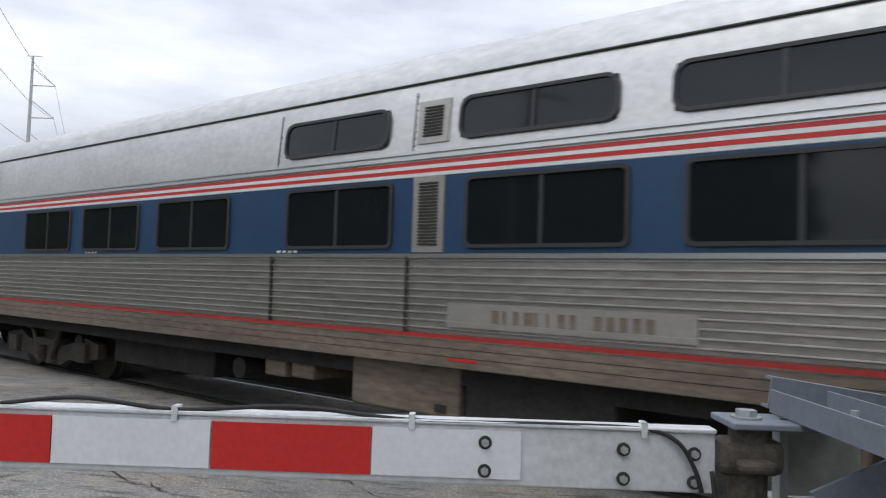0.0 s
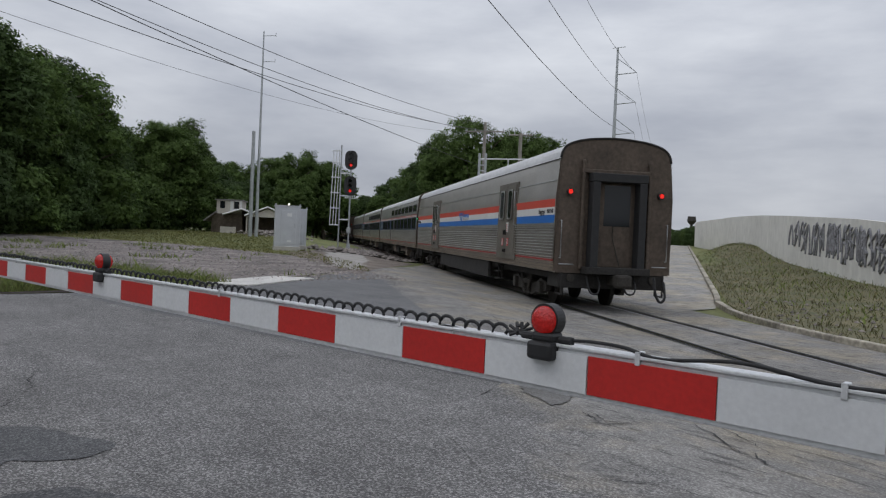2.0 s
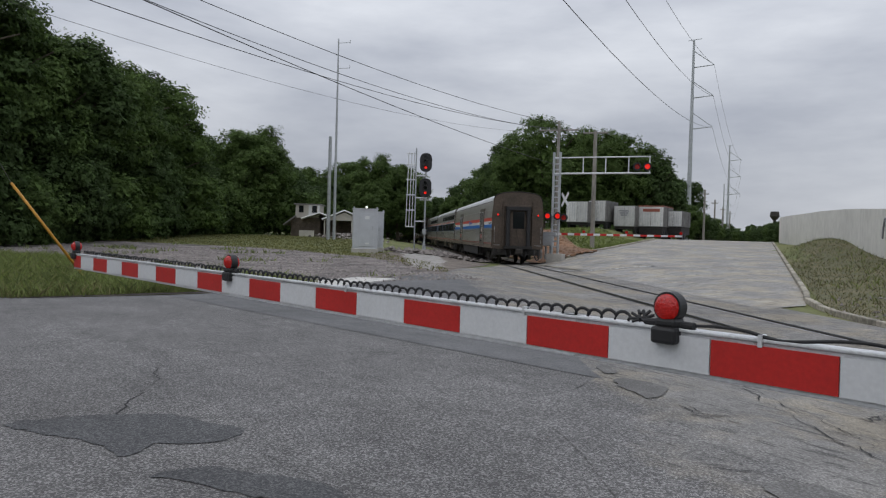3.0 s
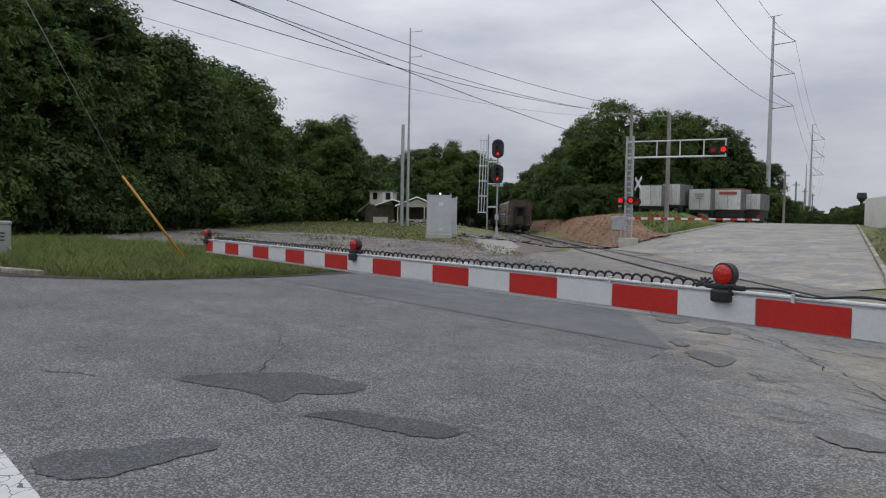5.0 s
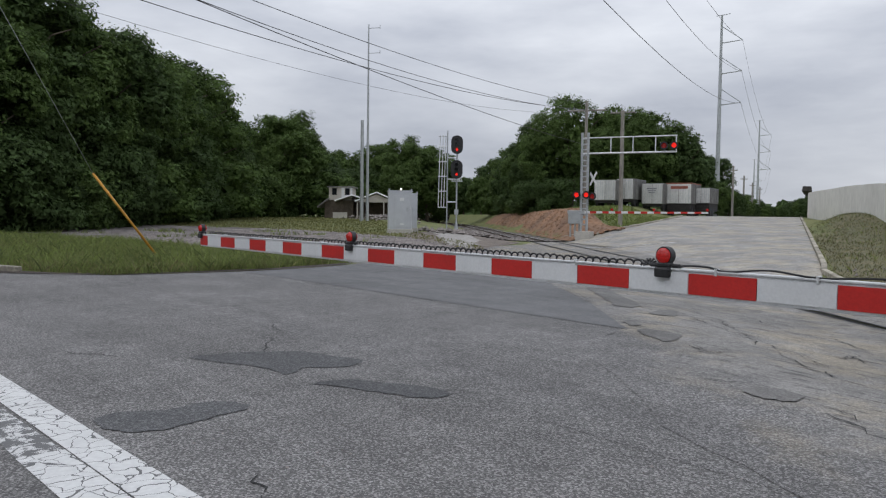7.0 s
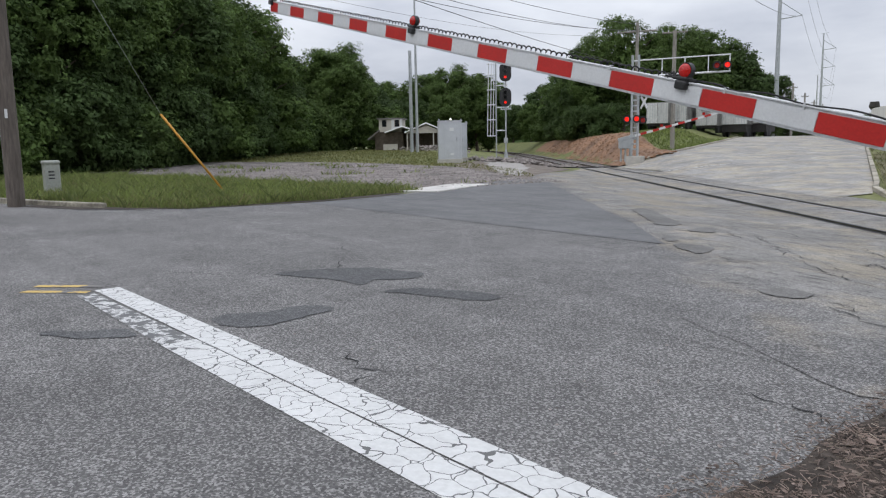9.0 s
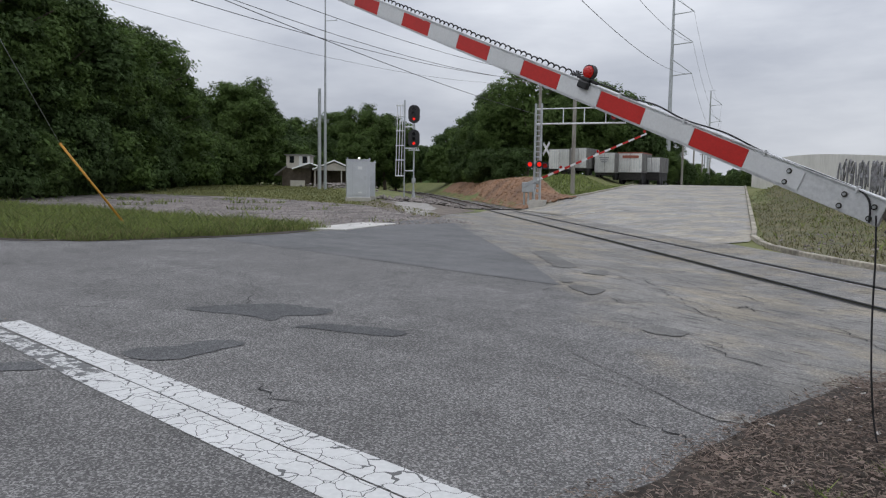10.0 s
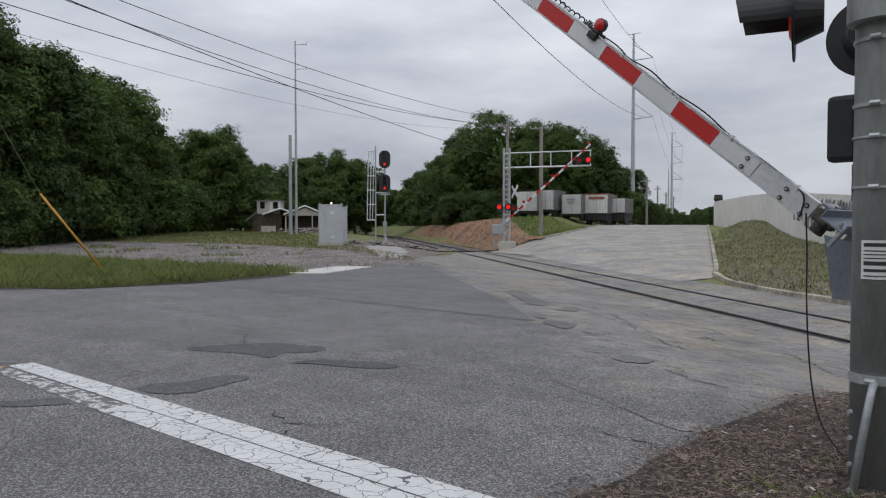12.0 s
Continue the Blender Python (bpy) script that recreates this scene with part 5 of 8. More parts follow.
def rbox(bm, lo, hi, bevel=0.0):
    return box(bm, arm_rel(*lo), arm_rel(*hi), bevel)


def arm_lamp(arm, x, big):
    """A round red warning lamp on its bracket over the arm."""
    z = ARM_TOP
    bm = bmesh.new()
    rbox(bm, (x - 0.048, -0.04, z - 0.045), (x + 0.048, 0.055, z + 0.015), 0.012)
    rbox(bm, (x - 0.04, -0.028, z + 0.01), (x + 0.04, 0.045, z + 0.045), 0.012)
    base = part("lamp_bracket", bm, M_BLACK, arm, "black lamp bracket")
    for sgn in (-1, 1):
        c = Vector(arm_rel(x, 0.01, z + 0.082))
        bm = bmesh.new()
        r0 = bmesh.ops.create_uvsphere(bm, u_segments=24, v_segments=12, radius=0.047)
        for v in list(bm.verts):
            if v.co.z < -0.001:
                bm.verts.remove(v)
        bmesh.ops.scale(bm, vec=(1, 1, 0.75), verts=bm.verts)
        bmesh.ops.transform(bm, matrix=Matrix.Translation(c + Vector((0, 0.018 * sgn, 0))) @ Matrix.Rotation(-math.pi / 2 * sgn, 4, "X"), verts=bm.verts)
        part("lens", bm, M_LENS_ARM if big else M_LENS, base, "red domed lens", True)
    bm = bmesh.new()
    c = Vector(arm_rel(x, 0.01, z + 0.082))
    tube(bm, c - Vector((0, 0.022, 0)), c + Vector((0, 0.022, 0)), 0.053, seg=28)
    part("lamp_rim", bm, M_BLACK, base)
    for sgn in (-1, 1):
        bm = bmesh.new()
        a = Vector(arm_rel(x + 0.05 * sgn, 0.01, z + 0.022))
        tube(bm, a, a + Vector((0.045 * sgn, 0, 0.0)), 0.014, seg=10)
        part("cable_gland", bm, M_RUBBER, base)


def build_arm():
    arm = tagged(empty("crossing_gate_arm", Matrix.Translation((PX, 0, PZ))), "red and white striped gate arm with red lamps and cable", "gate arm")
    L_ = 0.406
    z0, z1 = 0.955, ARM_TOP
    # two overlapping aluminium beams
    for x0, x1, ya, yb, zz in ((-8.36, -1.78, -0.004, 0.034, 0.0), (-1.86, 0.86, 0.0, 0.046, 0.0)):
        bm = bmesh.new()
        rbox(bm, (x0, ya + 0.003, z0 - 0.018), (x1, yb, z1 + 0.0), 0.004)
        part("beam", bm, M_ALU, arm, "white aluminium beam")
        bm = bmesh.new()
        rbox(bm, (x0, ya - 0.006, z1 + 0.0005), (x1, yb + 0.006, z1 + 0.012), 0.003)
        part("top_flange", bm, M_ALU, arm)
    for k in range(-20, 1):
        # alternate red and white sheeting, both faces
        xa, xb = (k - 1) * L_, k * L_
        if k == -20:
            xa = -8.36
        red = k % 2 == 0
        bm = bmesh.new()
        rbox(bm, (xa + 0.002, -0.0045, z0), (xb - 0.002, 0.0, z1 - 0.012)) if k > -3 else rbox(bm, (xa + 0.002, -0.006, z0), (xb - 0.002, -0.002, z1 - 0.012))
        part("red_panel" if red else "white_panel", bm, M_RED if red else M_WHITE, arm, "red reflective sheeting" if red else "white reflective sheeting")
        bm = bmesh.new()
        rbox(bm, (xa + 0.002, 0.0465 if k > -3 else 0.0345, z0), (xb - 0.002, 0.049 if k > -3 else 0.037, z1 - 0.012))
        part("back_panel", bm, M_RED if red else M_WHITE, arm)
    bm = bmesh.new()
    rbox(bm, (0.002, -0.0045, z0), (0.375, 0.0, z1 - 0.012))
    part("white_panel", bm, M_WHITE, arm)
    for x, z in ((0.285, 1.045), (0.285, 0.975), (0.63, 1.04), (0.63, 0.968), (0.805, 1.035), (0.805, 0.965)):
        bm = bmesh.new()
        tube(bm, arm_rel(x, -0.016, z), arm_rel(x, -0.006, z), 0.010, seg=6)
        bolt_ = part("bolt", bm, M_GALV, arm)
        bm = bmesh.new()
        tube(bm, arm_rel(x, -0.007, z), arm_rel(x, -0.003, z), 0.017, seg=16)
        part("washer", bm, M_TRUCK, bolt_, "dark washer")
    for x in (-7.6, -6.3, -5.3, -3.35, -2.05, -1.05, -0.50, 0.1, 0.68):
        bm = bmesh.new()
        rbox(bm, (x - 0.008, -0.010, z1 - 0.016), (x + 0.008, -0.004, z1 + 0.024), 0.002)
        rbox(bm, (x - 0.008, -0.010, z1 + 0.018), (x + 0.008, 0.026, z1 + 0.024), 0.002)
        part("cable_clip", bm, M_ALU, arm)
    # coiled cable from tip to the third lamp, then straight cable to the mast
    pts = []
    n = 106
    for i in range(n * 7 + 1):
        t = i / 7
        k, f = int(t), t - int(t)
        x = -8.1 + 6.55 * (k + 0.5 - 0.58 * math.cos(math.pi * f)) / n
        pts.append(arm_rel(x, 0.02 + 0.004 * math.sin(k * 2.3), z1 + 0.014 + 0.034 * math.sin(math.pi * f) * (0.9 + 0.1 * math.sin(k * 1.7))))
    part("coiled_cable", curve_tube(pts, 0.0065, 5), M_RUBBER, arm, "black coiled cable")
    pts = smooth_line([arm_rel(*p) for p in ((-1.31, 0.02, z1 + 0.022), (-1.22, 0.015, z1 + 0.03), (-1.1, 0.0, z1 + 0.03), (-0.98, 0.0, z1 + 0.012), (-0.75, 0.0, z1 + 0.035), (-0.5, 0.0, z1 + 0.014), (-0.2, 0.005, z1 + 0.03), (0.1, 0.0, z1 + 0.008), (0.45, 0.0, z1 + 0.01), (0.68, 0.0, z1 + 0.006), (0.76, -0.012, z1 - 0.02), (0.80, -0.02, z1 - 0.08), (0.82, -0.02, z1 - 0.14))], 8)
    part("cable", curve_tube(pts, 0.006, 6), M_RUBBER, arm, "black cable")
    bm = bmesh.new()
    for k in range(7):
        a = 2 * math.pi * k / 7
        tube(bm, arm_rel(-1.52 + 0.03 * math.cos(a), 0.02 + 0.02 * math.sin(a), z1 + 0.035 + 0.02 * math.sin(a)), arm_rel(-1.48 + 0.03 * math.cos(a + 2.4), 0.02 + 0.02 * math.sin(a + 2.4), z1 + 0.04 + 0.02 * math.sin(a + 2)), 0.006, seg=5)
    part("cable_knot", bm, M_RUBBER, arm)
    arm_lamp(arm, -1.38, True)
    arm_lamp(arm, -4.76, False)
    arm_lamp(arm, -8.33, False)
    # casting, conversion bracket, side channels
    bm = bmesh.new()
    rbox(bm, (0.86, -0.02, 0.985), (1.03, 0.075, 1.075), 0.025)
    tube(bm, arm_rel(0.95, 0.03, 0.925), arm_rel(0.95, 0.03, 1.10), 0.048, seg=14)
    rbox(bm, (0.90, -0.055, 1.0), (0.99, 0.115, 1.03), 0.01)
    part("swivel_casting", bm, M_CAST, arm, "rusty swivel casting")
    bm = bmesh.new()
    rbox(bm, (0.885, -0.05, 1.105), (1.24, 0.12, 1.122), 0.004)
    plate = part("top_plate", bm, M_BRACKET, arm, "grey painted plate")
    bm = bmesh.new()
    c = arm_rel(0.945, 0.03, 1.122)
    tube(bm, c, (c[0], c[1], c[2] + 0.022), 0.026, seg=6)
    tube(bm, c, (c[0], c[1], c[2] + 0.006), 0.038, seg=18)
    part("bolt", bm, M_GALV, plate)
    for k in range(3):
        bm = bmesh.new()
        c = arm_rel(1.04 + 0.05 * k, 0.03, 1.1225)
        tube(bm, c, (c[0], c[1], c[2] + 0.002), 0.011, seg=10)
        part("slot", bm, M_BLACK, plate)
    # shallow channel across the arm's end, towards the mast
    bm = bmesh.new()
    prof = [(1.045, 1.185), (1.045, 1.125), (1.205, 1.125), (1.205, 1.185), (1.197, 1.185), (1.197, 1.134), (1.053, 1.134), (1.053, 1.185)]
    ends = [[bm.verts.new(arm_rel(x, y, z)) for x, z in prof] for y in (-0.50, 0.13)]
    for k in range(8):
        bm.faces.new((ends[0][k], ends[0][(k + 1) % 8], ends[1][(k + 1) % 8], ends[1][k]))
    bm.faces.new(ends[0]), bm.faces.new(ends[1])
    bmesh.ops.recalc_face_normals(bm, faces=bm.faces)
    ch = part("channel", bm, M_BRACKET, arm, "grey painted steel channel")
    for y in (-0.42, -0.10):
        bm = bmesh.new()
        c = arm_rel(1.15, y, 1.134)
        tube(bm, c, (c[0], c[1], c[2] + 0.036), 0.010, seg=6)
        tube(bm, c, (c[0], c[1], c[2] + 0.016), 0.017, seg=6)
        tube(bm, c, (c[0], c[1], c[2] + 0.006), 0.024, seg=14)
        part("bolt", bm, M_GALV, ch)
    bm = bmesh.new()
    a, b = Vector(arm_rel(1.10, 0.26, 1.16)), Vector(arm_rel(2.15, 0.26, 1.02))
    d = (b - a).normalized()
    u = Vector((-d.z, 0, d.x))
    vs = []
    for p in (a, b):
        for w, yy in ((-0.045, 0), (-0.045, 0.05), (-0.037, 0.05), (-0.037, 0.008), (0.037, 0.008), (0.037, 0.05), (0.045, 0.05), (0.045, 0)):
            vs.append(bm.verts.new(p + u * w + Vector((0, yy, 0))))
    for k in range(8):
        bm.faces.new((vs[k], vs[(k + 1) % 8], vs[8 + (k + 1) % 8], vs[8 + k]))
    bm.faces.new(vs[:8]), bm.faces.new(vs[8:])
    bmesh.ops.recalc_face_normals(bm, faces=bm.faces)
    part("side_channel", bm, M_BRACKET, arm, "grey steel channel")
    for lo_, hi_, nm in (((1.052, 0.08, 0.90), (1.075, 0.13, 1.122), "strut"), ((1.30, 0.20, 0.90), (1.325, 0.25, 1.122), "strut"), ((1.05, 0.13, 0.885), (1.55, 0.20, 0.90), "tie_bar"), ((1.085, 0.135, 0.905), (1.29, 0.145, 1.10), "back_plate"), ((1.175, -0.49, 1.02), (1.198, -0.44, 1.124), "strut")):
        bm = bmesh.new()
        rbox(bm, lo_, hi_, 0.003)
        part(nm, bm, M_GALV if nm != "back_plate" else M_PEDESTAL, arm)
    bm = bmesh.new()
    tube(bm, arm_rel(1.33, 0.22, 0.91), arm_rel(1.60, 0.22, 1.03), 0.012, seg=6)
    part("brace", bm, M_GALV, arm)
    for k in range(5):
        bm = bmesh.new()
        rbox(bm, (1.98 + 0.045 * k, -0.07, 0.86), (2.02 + 0.045 * k, 0.28, 1.16), 0.01)
        part("counterweight", bm, M_BRACKET, arm, "grey counterweight plate")
    # deep grey gusset beside the mast
    bm = bmesh.new()
    pts = [(1.04, 0.98), (1.30, 1.10), (1.66, 0.95), (1.34, 0.70)]
    a = [bm.verts.new(arm_rel(x, -0.12, z)) for x, z in pts]
    b = [bm.verts.new(arm_rel(x, -0.108, z)) for x, z in pts]
    bm.faces.new(a), bm.faces.new(b[::-1])
    for k in range(4):
        bm.faces.new((a[k], a[(k + 1) % 4], b[(k + 1) % 4], b[k]))
    bmesh.ops.recalc_face_normals(bm, faces=bm.faces)
    part("gusset", bm, M_BRACKET, arm)
    return arm


GATE_ARM = build_arm()


# ---- crossing signal mast ----
def flasher(parent, c, face, lit):
    """A round red flasher: dark background disc, hood and lens. face: unit vector of its beam."""
    f = Vector(face).normalized()
    q = f.to_track_quat("Z", "Y").to_matrix().to_4x4()
    m = Matrix.Translation(c) @ q
    bm = bmesh.new()
    tube(bm, (0, 0, -0.01), (0, 0, 0.0), 0.255, seg=32)
    bmesh.ops.transform(bm, matrix=m, verts=bm.verts)
    disc = part("background_disc", bm, M_BLACK, parent, "black background disc")
    bm = bmesh.new()
    tube(bm, (0, 0, -0.16), (0, 0, -0.01), 0.10, 0.16, seg=20)
    bmesh.ops.transform(bm, matrix=m, verts=bm.verts)
    part("housing", bm, M_BLACK, disc)
    bm = bmesh.new()
    tube(bm, (0, 0, 0.0), (0, 0, 0.02), 0.15, 0.12, seg=24)
    bmesh.ops.transform(bm, matrix=m, verts=bm.verts)
    part("lens", bm, M_LENS_LIT if lit else M_LENS, disc, "red flasher lens")
    # hood: open half tube over the lens
    bm = bmesh.new()
    up = (q.to_3x3().inverted() @ Vector((0, 0, 1)))
    a0 = math.atan2(up.y, up.x)
    n = 18
    rows_ = []
    for k in range(n + 1):
        a = a0 + radians(-104 + 208 * k / n)
        l = 0.31 * (0.90 + 0.10 * math.cos(a - a0))
        rows_.append([bm.verts.new((r_ * math.cos(a), r_ * math.sin(a), z)) for r_, z in ((0.165, 0), (0.165, l), (0.158, l), (0.158, 0))])
    for p, r_ in zip(rows_, rows_[1:]):
        for j in range(3):
            bm.faces.new((p[j], p[j + 1], r_[j + 1], r_[j]))
    bmesh.ops.recalc_face_normals(bm, faces=bm.faces)
    bmesh.ops.transform(bm, matrix=m, verts=bm.verts)
    part("hood", bm, M_BLACK, disc)


MX, MY, MR = 1.368, -0.62, 0.14


def build_mast():
    sig = tagged(empty("crossing_signal", Matrix.Translation((MX, MY, 0))), "thick grey crossing signal mast with flashers and notice plate", "crossing signal")
    bm = bmesh.new()
    tube(bm, (0, 0, -0.1), (0, 0, 5.2), MR, seg=40, caps=True)
    for f in bm.faces:
        f.smooth = len(f.verts) == 4
    part("mast", bm, M_MAST, sig, "dull grey aluminium mast")
    bm = bmesh.new()
    box(bm, (-0.26, -0.26, -0.3), (0.26, 0.26, 0.012), 0.01)
    part("base", bm, M_CONC, sig, "concrete foundation")
    for z, h_ in ((2.10, 0.02), (1.93, 0.012), (1.66, 0.012), (0.60, 0.05), (2.45, 0.02)):
        bm = bmesh.new()
        tube(bm, (0, 0, z), (0, 0, z + h_), MR + 0.008, seg=40)
        tube(bm, (-0.02, -MR - 0.03, z + h_ / 2), (0.03, -MR - 0.03, z + h_ / 2), 0.014, seg=8)
        part("band", bm, M_GALV, sig)
    # box on the mast
    bm = bmesh.new()
    box(bm, (-0.30, 0.02, 1.82), (-0.13, 0.10, 2.20), 0.03)
    part("junction_box", bm, M_BLACK, sig, "black junction box")
    # notice plate wrapped on the mast, words as bars
    def wrap(r_, a0, a1, z0, z1, n=10):
        b_ = bmesh.new()
        lo = [b_.verts.new((r_ * math.cos(radians(a0 + (a1 - a0) * k / n)), r_ * math.sin(radians(a0 + (a1 - a0) * k / n)), z0)) for k in range(n + 1)]
        hi = [b_.verts.new((v.co.x, v.co.y, z1)) for v in lo]
        for k in range(n):
            b_.faces.new((lo[k], lo[k + 1], hi[k + 1], hi[k]))
        return b_
    plate = part("notice_plate", wrap(MR + 0.006, 246, 330, 1.17, 1.38), M_SIGN, sig, "white notice plate")
    for z, h_, a1 in ((1.345, 0.020, 312), (1.32, 0.006, 300), (1.30, 0.006, 318), (1.28, 0.006, 306), (1.245, 0.022, 300), (1.21, 0.016, 322), (1.185, 0.006, 312)):
        part("print_bar", wrap(MR + 0.0075, 252, a1, z, z + h_), M_PRINT, plate)
    part("reflective_strip", wrap(MR + 0.006, 178, 196, 1.60, 1.80), M_SIGN, sig)
    # cross arms and flashers
    bm = bmesh.new()
    tube(bm, (-0.36, 0, 2.80), (0.75, 0, 2.80), 0.03, seg=12)
    tube(bm, (0, -0.05, 2.55), (0, -0.05, 3.0), MR + 0.03, seg=28)
    part("cross_arm", bm, M_MAST, sig)
    flasher(sig, (0.92 - MX, -0.71 - MY, 2.66), (-1, -0.32, 0), False)
    flasher(sig, (1.10 - MX, 0.10 - MY, 2.66), (-0.12, 1, 0), False)
    flasher(sig, (0.62, -0.12, 2.86), (0, -1, 0.02), False)
    # crossbuck
    for k, a in enumerate((45, -45)):
        bm = bmesh.new()
        box(bm, (-0.61, -0.004 - 0.006 * k, -0.11), (0.61, 0.001 - 0.006 * k, 0.11), 0.0)
        bmesh.ops.transform(bm, matrix=Matrix.Translation((0, -MR - 0.02, 3.9)) @ Matrix.Rotation(radians(a), 4, "Y"), verts=bm.verts)
        part("crossbuck_blade", bm, M_SIGN, sig, "white crossbuck blade")
    # gate mechanism cabinet
    bm = bmesh.new()
    box(bm, (0.10, 0.30, 0.75), (0.60, 0.75, 1.35), 0.04)
    part("gate_mechanism", bm, M_MAST, sig, "grey gate mechanism case")
    bm = bmesh.new()
    box(bm, (0.0, 0.10, 1.0), (0.25, 0.35, 1.2), 0.01)
    part("mechanism_bracket", bm, M_GALV, sig)
    for z in (1.47, 1.285):
        bm = bmesh.new()
        tube(bm, (1.315 - MX, 0.02 - MY, z), (1.50 - MX, 0.02 - MY, z), 0.036, seg=18)
        tube(bm, (1.309 - MX, 0.02 - MY, z), (1.315 - MX, 0.02 - MY, z), 0.026, 0.036, seg=18)
        part("hinge_boss", bm, M_CAST, sig)
    # angled brace by the foot
    part("brace", curve_tube([(-0.05, -0.30, -0.05), (0.02, -0.22, 0.55), (0.02, -0.16, 0.62)], 0.022), M_GALV, sig)
    bm = bmesh.new()
    for z in (0.06, 0.2, 0.34, 0.48):
        tube(bm, (-0.05, -0.325, z), (-0.05, -0.30, z), 0.012, seg=6)
    part("brace_bolts", bm, M_GALV, sig)
    return sig


build_mast()


def build_hanging_cable():
    ob = mesh_object("hanging_cable", curve_tube(smooth_line([(0.0, 0.0, 0.0), (0.02, -0.03, -0.25), (0.03, -0.05, -0.6), (0.05, -0.05, -0.95), (0.09, -0.06, -1.22), (0.17, -0.10, -1.40), (0.32, -0.18, -1.53)], 8), 0.0055), M_RUBBER)
    return tagged(ob, "black cable hanging from the gate arm to the ground", "cable")


HANGING = build_hanging_cable()


# ---- far crossing signal and gate ----
def build_far_signal():
    base = Vector((-30.8, 34.66, 0.30))
    sig = tagged(empty("cantilever_signal", Matrix.Translation(base) @ Matrix.Rotation(math.atan2(RP.y, RP.x) + math.pi, 4, "Z")), "grey cantilever crossing signal with truss and red flashers", "crossing signal")
    for x in (-0.27, 0.13):
        bm = bmesh.new()
        tube(bm, (x, 0, 0), (x, 0, 6.5), 0.085, 0.08, seg=14)
        part("mast", bm, M_GALV, sig)
    for k in range(17):
        bm = bmesh.new()
        tube(bm, (-0.27, 0, 0.5 + 0.35 * k), (0.13, 0, 0.5 + 0.35 * k), 0.045, seg=6)
        part("rung", bm, M_GALV, sig)
    for z in (5.15, 6.15):
        bm = bmesh.new()
        tube(bm, (-0.3, 0, z), (5.7, 0, z), 0.055 if z < 6 else 0.04, seg=10)
        part("truss_chord", bm, M_ALU, sig)
    for x in (1.6, 3.0, 4.4, 5.65):
        bm = bmesh.new()
        tube(bm, (x, 0, 5.15), (x, 0, 6.15), 0.035, seg=8)
        part("truss_post", bm, M_ALU, sig)
    for x, z, lit in ((4.95, 5.52, False), (5.55, 5.52, True), (-0.52, 2.45, True), (0.12, 2.45, True), (0.52, 2.36, False)):
        flasher(sig, (x, -0.25, z), (0.15, -1, 0), lit)
    bm = bmesh.new()
    tube(bm, (-0.6, -0.1, 2.45), (0.6, -0.1, 2.45), 0.03, seg=8)
    part("cross_arm", bm, M_GALV, sig)
    for k, a in enumerate((40, -40)):
        bm = bmesh.new()
        box(bm, (-0.61, 0.0, -0.11), (0.61, 0.006, 0.11))
        bmesh.ops.transform(bm, matrix=Matrix.Translation((0.55, -0.18 - 0.01 * k, 3.5)) @ Matrix.Rotation(radians(-50), 4, "Z") @ Matrix.Rotation(radians(a), 4, "Y"), verts=bm.verts)
        part("crossbuck_blade", bm, M_SIGN, sig)
    bm = bmesh.new()
    box(bm, (-1.1, -0.1, 0.55), (-0.25, 0.5, 1.25), 0.04)
    part("gate_mechanism", bm, M_GALV, sig)
    for x in (-1.0, -0.7, -0.4):
        bm = bmesh.new()
        box(bm, (x - 0.05, 0.15, -0.3), (x + 0.05, 0.25, 0.6))
        part("leg", bm, M_GALV, sig)
    bm = bmesh.new()
    box(bm, (-0.5, -0.5, -0.6), (0.5, 0.5, 0.06), 0.02)
    part("foundation", bm, M_CONC, sig)
    # gate arm of the far side
    arm = tagged(empty("far_gate_arm"), "raised red and white gate arm beyond the track", "gate arm")
    L_ = 0.406
    for k in range(19):
        bm = bmesh.new()
        hh = 0.075 - 0.0012 * k
        box(bm, (0.2 + k * L_, -0.02, -hh), (0.2 + (k + 1) * L_ - 0.003, 0.02, hh), 0.004)
        part("red_panel" if k % 2 else "white_panel", bm, M_RED if k % 2 else M_WHITE, arm)
    for x in (0.2 + 4.5 * L_, 0.2 + 11 * L_, 7.85):
        bm = bmesh.new()
        tube(bm, (x, -0.05, 0.17), (x, 0.05, 0.17), 0.09, seg=14)
        part("lamp", bm, M_LENS, arm)
    bm = bmesh.new()
    box(bm, (-0.9, -0.06, -0.12), (0.25, 0.06, 0.12), 0.02)
    part("counterweight", bm, M_GALV, arm)
    return arm


FAR_ARM = build_far_signal()


